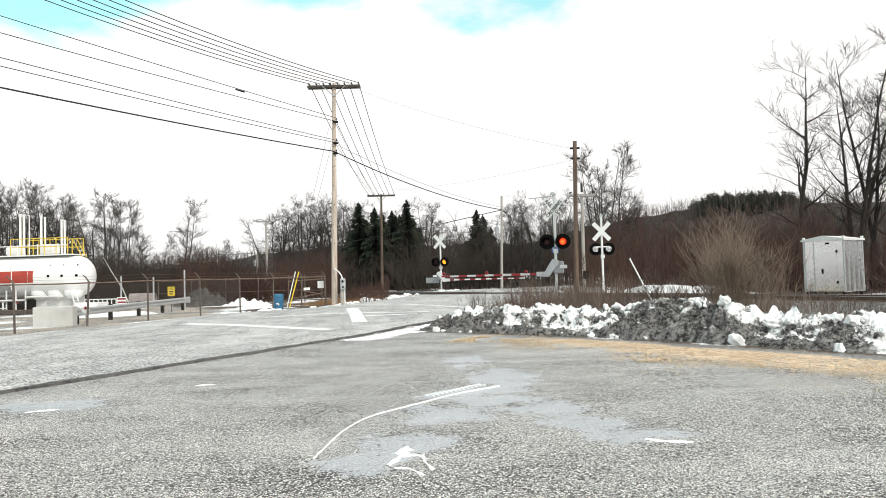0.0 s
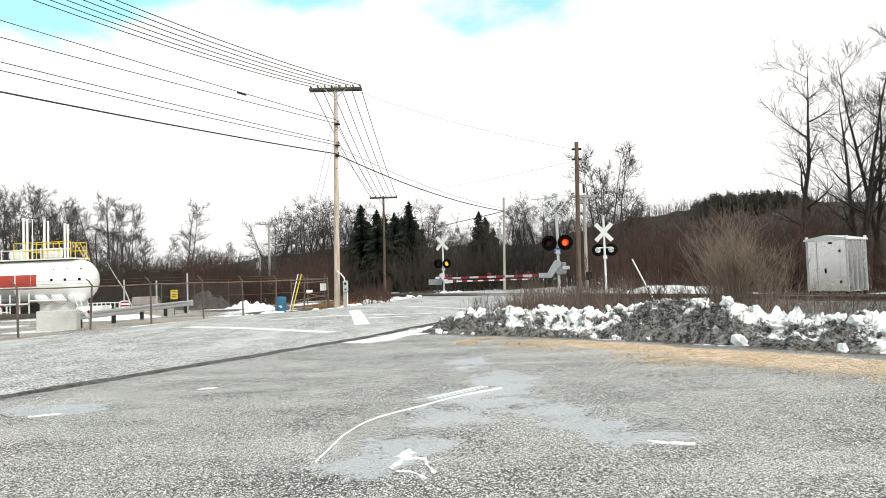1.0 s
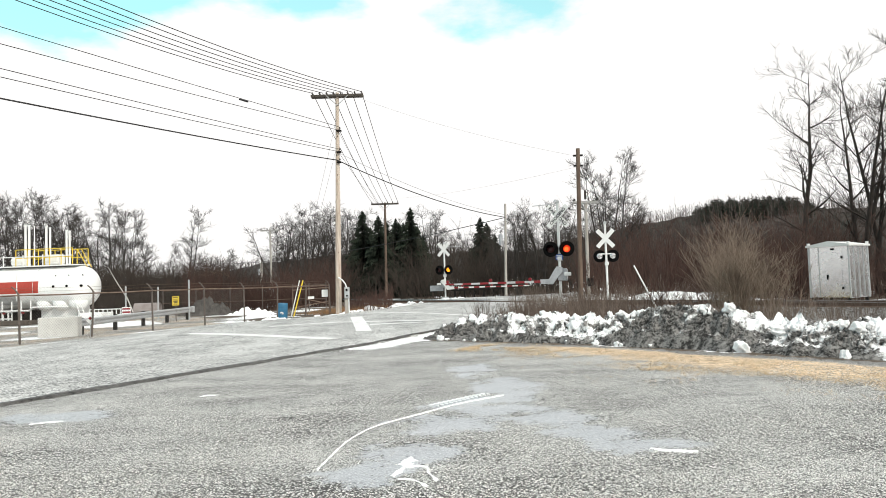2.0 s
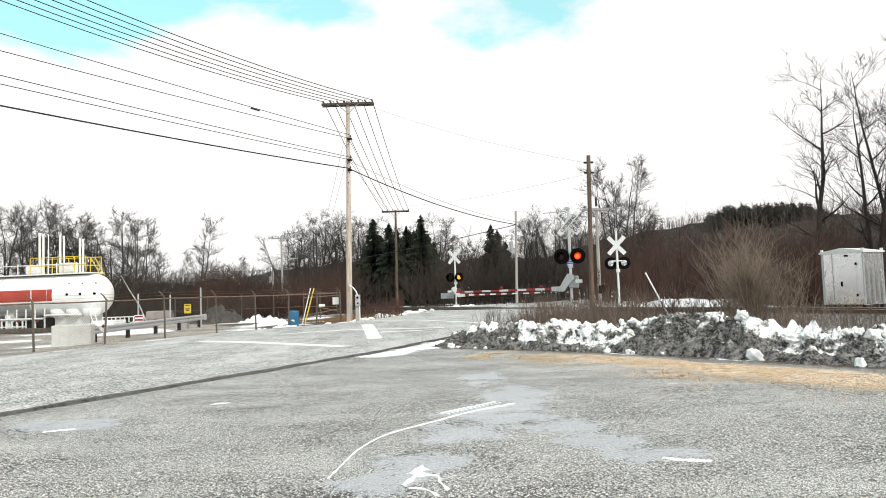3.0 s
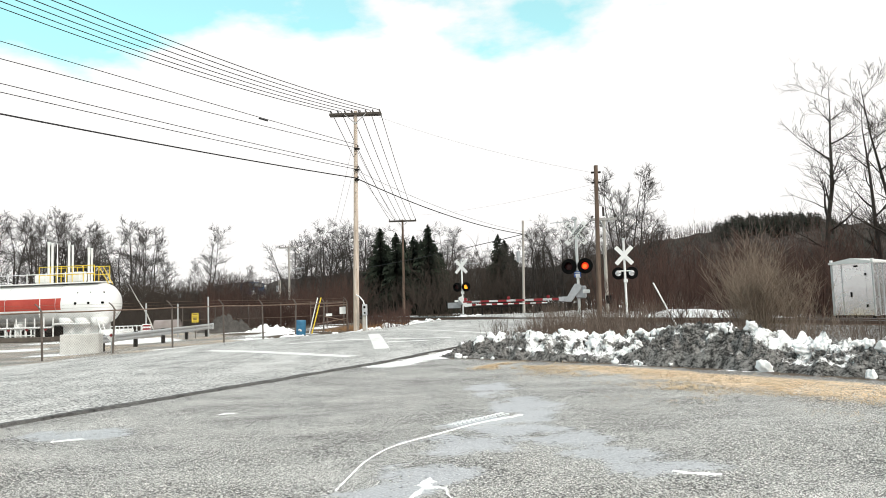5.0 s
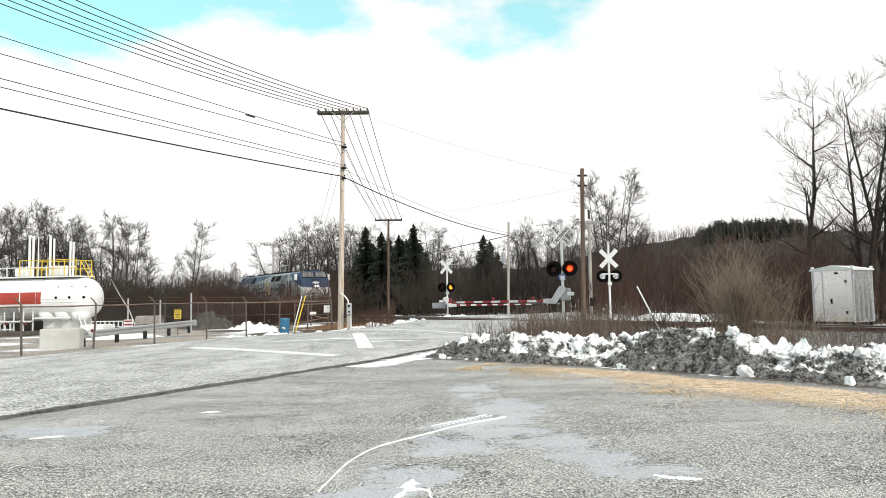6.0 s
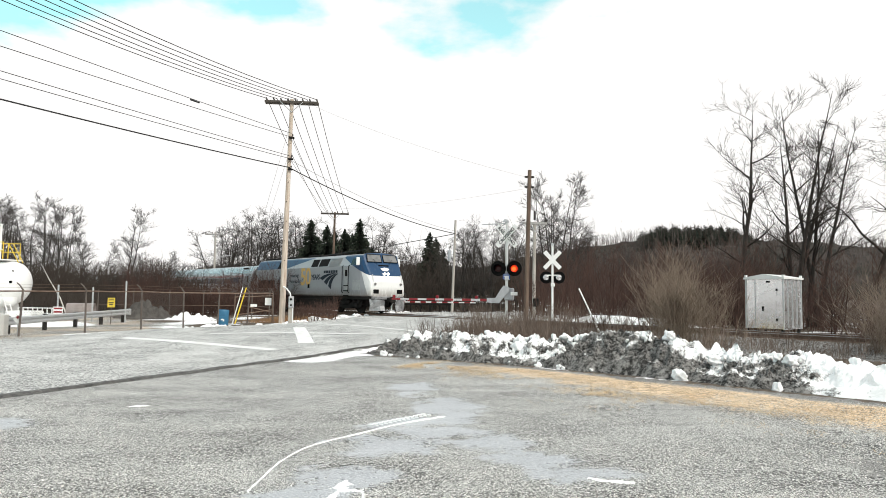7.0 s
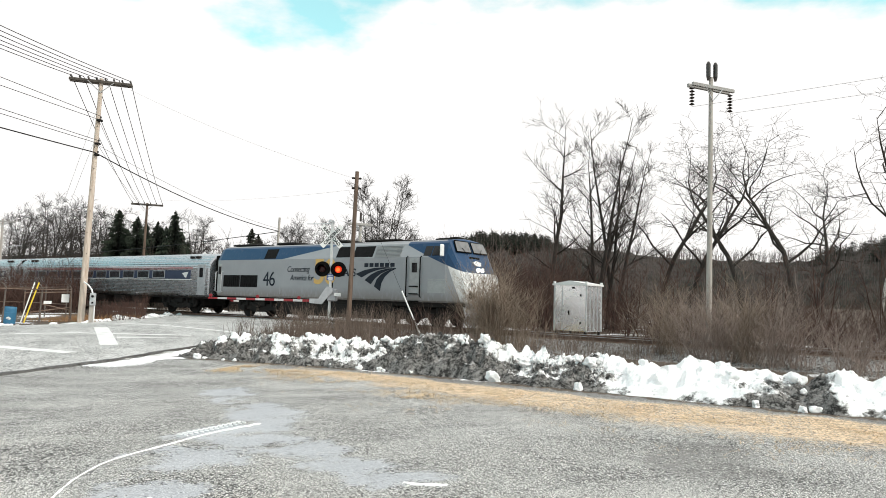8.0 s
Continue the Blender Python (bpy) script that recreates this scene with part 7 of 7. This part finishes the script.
def fan(az0, az1, d0, d1, lump=0.35, scale=0.3):
    def where(rnd):
        az, d = rnd.uniform(az0, az1), rnd.uniform(d0, d1)
        x, y = spot(az, d)
        return x, y, 1 + lump * 2 * noise.noise((x * scale, y * scale, 2.0))
    return where


def verge(u0, u1, t0, t1):
    """Between the snow bank and the track: t across from the bank (0) to the ballast (1)."""
    def where(rnd):
        for _ in range(40):
            p, nrm, d = bank_at(rnd.uniform(u0, u1))
            q = p + nrm * (2.0 + rnd.uniform(t0, t1) * 9.0)
            dt = TRACK_N.dot(q) - TRACK_C
            if dt < -2.6 and ROAD_N.dot(q) > ROAD_R + 0.5:
                break
        return q.x, q.y, 1 + 0.8 * noise.noise((q.x * 0.5, q.y * 0.5, 4.0))
    return where


def bush(label, mat, x, y, h, spread, count, seed, r=0.012):
    rnd = random.Random(seed)
    th = thing("bush", label, "bush", pose(x, y, ground_z(x, y)))
    core, fine = Mesh(), Mesh()
    for k in range(count):
        a, l = rnd.uniform(0, 2 * math.pi), spread * 1.4 * rnd.random() ** 0.6
        d = Vector((math.cos(a) * l, math.sin(a) * l, 1)).normalized()
        p = Vector((rnd.gauss(0, 0.34), rnd.gauss(0, 0.34), -0.1))
        L = h * rnd.uniform(0.5, 1.02) * (1 - 0.38 * min(l, 1))
        path = [p]
        for j in range(4):
            d = (d + Vector((rnd.gauss(0, 0.13), rnd.gauss(0, 0.13), 0.05))).normalized()
            path.append(path[-1] + d * L / 4)
        core.tube(path, [r * 1.5, r * 1.2, r, r * 0.6, r * 0.25], 4, False)
        for j in range(16):
            f = 4.0 * rnd.random() ** 0.6
            i = min(int(f), 3)
            q = path[i].lerp(path[i + 1], f - i)
            td = (d * 0.8 + Vector((rnd.gauss(0, 0.6), rnd.gauss(0, 0.6), 0.12))).normalized()
            e = q + td * h * rnd.uniform(0.08, 0.24)
            fine.tube([q, e], [r * 0.7, r * 0.3], 3, False)
    part("stem", core, mat, th)
    part("twig", fine, mat, th, "fine bare twigs")["kind"] = "stuff"
    return th


def build_brush():
    thicket("dense red-brown bare brush beyond the track", TWIG_RED, 1400, fan(11, 30, 44, 62), 2.2, 4.9, 0.016, 0.42, 6, 1)
    thicket("dense dark red-brown brush below the hill", TWIG_RED, 800, fan(20, 33, 38, 50), 2.0, 3.6, 0.015, 0.5, 7, 18)
    thicket("dense grey-brown bare brush along the track", TWIG_WEED, 1200, fan(33, 72, 34, 48), 1.4, 3.4, 0.011, 0.7, 8, 2)
    thicket("brown saplings beside the track", TWIG_RED, 170, fan(9, 24, 41, 46), 1.6, 3.4, 0.014, 0.2, 4, 3)
    thicket("bare grey-brown brush beyond the crossing", TWIG, 1000, fan(-4, 12, 64, 84), 2.6, 6.0, 0.022, 0.55, 7, 4)
    thicket("dark bare undergrowth below the spruces", TWIG, 900, fan(-13, -2, 72, 90), 2.0, 4.2, 0.026, 0.6, 6, 5)
    thicket("bare brown brush behind the yard fence", TWIG_RED, 1500, fan(-20.5, -8.6, 52.5, 62), 1.6, 3.2, 0.014, 0.5, 6, 6)
    thicket("bare brown brush beyond the yard", TWIG, 1400, fan(-40, -14, 58, 80), 1.6, 3.6, 0.022, 0.35, 5, 7)
    thicket("tangled bare brush hiding the line beyond the yard", TWIG, 420, fan(-21.5, -15.0, 57, 63, 0.15), 2.0, 3.3, 0.016, 0.45, 7, 17)
    thicket("dense bare brush on the rise behind the tank", TWIG, 1300, fan(-30, -20.0, 57, 68, 0.12), 2.7, 4.1, 0.016, 0.5, 7, 19)
    thicket("low dark brush on the far side of the track", TWIG_RED, 1500, fan(34, 66, 27, 40, 0.3), 0.8, 2.0, 0.010, 0.55, 6, 20)
    thicket("bare brush beside the track near the pole", TWIG_RED, 420, fan(-8.3, -4.6, 41.5, 47.5), 0.7, 1.5, 0.010, 0.3, 4, 8)
    thicket("dead weeds and brush behind the snow bank", TWIG_WEED, 1700, verge(0.03, 0.27, 0.0, 1.0), 0.55, 1.25, 0.007, 0.25, 4, 9)
    thicket("low dead weeds between the snow bank and the rails", TWIG_WEED, 1100, verge(0.25, 0.58, 0.0, 1.0), 0.3, 0.8, 0.007, 0.3, 4, 21)
    thicket("pale dead weeds behind the snow bank", TWIG_MID, 500, verge(0.03, 0.45, 0.05, 1.0), 0.4, 1.1, 0.006, 0.25, 4, 10)
    thicket("dead weeds along the ballast", TWIG_MID, 220, verge(0.55, 1.0, 0.1, 0.9), 0.25, 0.6, 0.007, 0.3, 4, 11)
    x, y = spot(az_of(1288), 24.4)
    bush("large tan bush with many fine upright stems", TWIG_TAN, x, y, 3.4, 0.35, 190, 1, 0.006)
    x, y = spot(az_of(1345), 24.8)
    bush("tan bush with fine upright stems", TWIG_TAN, x, y, 2.5, 0.38, 60, 2, 0.006)
    for az, d, h, n, sd in ((38.5, 22.5, 3.0, 90, 3), (41.0, 23.0, 3.3, 110, 4), (43.5, 22.0, 2.9, 90, 5), (35.8, 24.5, 3.2, 80, 6), (48.0, 21.0, 2.4, 60, 7)):
        x, y = spot(az, d)
        bush("spreading red-brown bush beside the ballast", TWIG_MID if sd % 2 else TWIG_TAN, x, y, h * 0.95, 0.66, int(n * 0.95), sd, 0.0055)
    for az, d, h, n, sd in ((20.3, 27.5, 1.9, 26, 8), (16.5, 26.0, 1.7, 22, 9)):
        x, y = spot(az, d)
        bush("thin leafless sapling clump behind the snow bank", TWIG_RED, x, y, h, 0.4, n, sd, 0.009)


def hill_woods(label, seed, count, az0, az1, dist, height, mat):
    """Bare trunks and tops all over a ridge."""
    rnd = random.Random(seed)
    mesh = Mesh()
    for k in range(count):
        az, f = rnd.uniform(az0, az1), rnd.random() ** 0.8
        x, y = spot(az, dist + 120 * f)
        z = -2 + (height(az) + 2) * math.sin(f * math.pi / 2) ** 0.8
        stem(mesh, rnd, x, y, z - 1.0, rnd.uniform(5.0, 8.5), rnd.uniform(0.07, 0.15), 0.15, 4, 0.2)
    tagged(part("far_woods", mesh, mat), label, "woods", kind="stuff")


def build_woods():
    hill_woods("bare grey-brown winter woods covering the hill", 41, 3600, 6.5, 66, 325, lambda az: knots(RIDGE, az), plain("far grey-brown twigs", (0.05, 0.042, 0.038), (0.14, 0.115, 0.104), 0.2, 0.95, 0, 2, 0))
    hill_woods("bare winter woods on the low far rise", 42, 1500, -40, 6, 415, lambda az: knots(RISE, az), plain("far dark twigs", (0.06, 0.052, 0.05), (0.14, 0.12, 0.115), 0.2, 0.95, 0, 2, 0))


def build_straw():
    """Matted dry grass along the foot of the bank and in the yard."""
    rnd = random.Random(12)
    mesh = Mesh()
    for k in range(26000):
        p, nrm, d = bank_at(rnd.uniform(0.22, 0.99))
        wide = 1.5 + 1.0 * smooth(2.0, 6.5, p.x)
        q = p - nrm * (wide + rnd.gauss(0, wide * 0.34))
        if noise.noise((q.x * 0.9, q.y * 0.9, 0.0)) + 0.6 * noise.noise((q.x * 3, q.y * 3, 2.0)) < 0.0:
            continue
        a, L = rnd.uniform(0, 2 * math.pi), rnd.uniform(0.05, 0.15)
        z = ground_z(q.x, q.y)
        e = Vector((q.x + math.cos(a) * L, q.y + math.sin(a) * L, z + rnd.uniform(0.005, 0.05)))
        w = Vector((-math.sin(a), math.cos(a), 0)) * 0.005
        b = Vector((q.x, q.y, z))
        mesh.add([tuple(b - w), tuple(b + w), tuple(e)], [(0, 1, 2)])
    tagged(part("dry_grass", mesh, STRAW), "matted dry straw-coloured grass along the snow bank", "dry grass", kind="stuff")
    mesh = Mesh()
    for k in range(1500):
        s, n = rnd.uniform(33, 38), rnd.uniform(-27, -23.2)
        p = on_road(s, n)
        a, L = rnd.uniform(0, 2 * math.pi), rnd.uniform(0.2, 0.5)
        z = ground_z(p.x, p.y)
        mesh.add([(p.x - 0.008, p.y, z), (p.x + 0.008, p.y, z), (p.x + math.cos(a) * L * 0.6, p.y + math.sin(a) * L * 0.6, z + L * 0.7)], [(0, 1, 2)])
    tagged(part("dry_grass", mesh, plain("rusty dead weeds", (0.22, 0.11, 0.05), (0.40, 0.24, 0.12), 1, 0.9, 0, 20, 0)), "rust-coloured dead weeds by the track", "dry grass", kind="stuff")


def scatter_stones(name, label, mat, count, where, r0, r1, seed):
    """Loose angular stones, each a small squashed octahedron."""
    rnd = random.Random(seed)
    vs, fs = [], []
    faces = ((0, 2, 4), (2, 1, 4), (1, 3, 4), (3, 0, 4), (2, 0, 5), (1, 2, 5), (3, 1, 5), (0, 3, 5))
    for k in range(count):
        spot_at = where(rnd)
        if spot_at is None:
            continue
        x, y = spot_at
        r, a, z = rnd.uniform(r0, r1), rnd.uniform(0, math.pi), ground_z(x, y)
        c, s = math.cos(a) * r, math.sin(a) * r
        f, h = rnd.uniform(0.55, 1.0), r * rnd.uniform(0.5, 0.9)
        b = len(vs)
        vs += [(x + c, y + s, z + rnd.uniform(0, 0.4) * h), (x - c, y - s, z + rnd.uniform(0, 0.4) * h), (x - s * f, y + c * f, z), (x + s * f, y - c * f, z), (x + rnd.uniform(-0.4, 0.4) * r, y + rnd.uniform(-0.4, 0.4) * r, z + h), (x, y, z - h * 0.5)]
        fs += [tuple(b + i for i in fc) for fc in faces]
    me = bpy.data.meshes.new(name)
    me.from_pydata(vs, [], fs)
    me.materials.append(mat)
    tagged(new(name, me), label, "gravel", kind="stuff")


def stone_mat(name, lo, hi):
    m = Nodes(name, 0.85, 0, 0.3)
    geo = m.t.nodes.new("ShaderNodeNewGeometry")
    m.color(m.mix(m.math("ADD", m.math("MULTIPLY", geo.outputs["Random Per Island"], 0.9), m.math("MULTIPLY", m.noise(90, 2), 0.15)), lo, hi))
    return m.mat


def build_gravel():
    def lot(rnd):
        y = 3.6 + 9.0 * rnd.random() ** 1.5
        x = rnd.uniform(-0.68, 0.95) * (y + 0.6)
        if ROAD_N.x * x + ROAD_N.y * y < ROAD_R + 0.3 or bank_dist(x, y) < 0.4:
            return None
        return None if rnd.random() < 0.92 * wet_at(x, y) else (x, y)

    def line_side(rnd):
        p = on_track(rnd.uniform(-32, 22), -rnd.uniform(1.2, 5.2), 0)
        return None if ROAD_N.dot(p.xy) < ROAD_R + 0.6 else (p.x, p.y)

    scatter_stones("gravel", "loose pale and dark gravel strewn over the lot", stone_mat("lot gravel", (0.05, 0.048, 0.046), (0.88, 0.87, 0.83)), 52000, lot, 0.005, 0.0125, 51)
    scatter_stones("ballast_stones", "loose dark ballast stones beside the rails", stone_mat("ballast gravel", (0.05, 0.046, 0.042), (0.30, 0.285, 0.27)), 20000, line_side, 0.02, 0.05, 52)


def build_far_house():
    x, y = spot(az_of(365), 170)
    h = thing("house", "far low pinkish house beyond the brush", "house", pose(x, y, 1.5, 0, 0, 10))
    part("wall", Mesh().box((0, 0, 1.6), (7, 5, 3.2)), plain("pink-brown siding", (0.40, 0.25, 0.19), (0.52, 0.35, 0.28), 2, 0.9), h)
    part("roof", Mesh().loft([[(xx, -3, 3.1), (xx, 0, 4.6), (xx, 3, 3.1)] for xx in (-3.8, 3.8)]), plain("tan shingles", (0.40, 0.30, 0.22), (0.5, 0.4, 0.3), 2, 0.9), h)
    for k in range(3):
        part("window", Mesh().box((-2.2 + 2.2 * k, -2.52, 1.9), (1.0, 0.06, 1.2)), GLASS_DARK, h)


build_trees()
build_conifers()
build_brush()
build_woods()
build_straw()
build_gravel()
build_far_house()


# ---- what moves: the train, along the straight track ----
RUN = [(0.0, -191.0), (2.0, -147.4), (4.0, -103.8), (5.0, -81.2), (5.5, -70.0), (6.0, -59.1), (6.5, -49.2), (7.0, -39.0), (7.5, -28.6), (8.0, -18.0)]


def motions():
    heading = math.degrees(math.atan2(TRACK.y, TRACK.x))
    for ob, back in ((LOCO, 17.2), (COACHES[0], 17.3 + 26.45), (COACHES[1], 17.3 + 52.9), (COACHES[2], 17.3 + 79.35)):
        walk(ob, [(t, pose(*on_track(s - back, 0, RAIL_Z), 0, 0, heading)) for t, s in RUN])


motions()
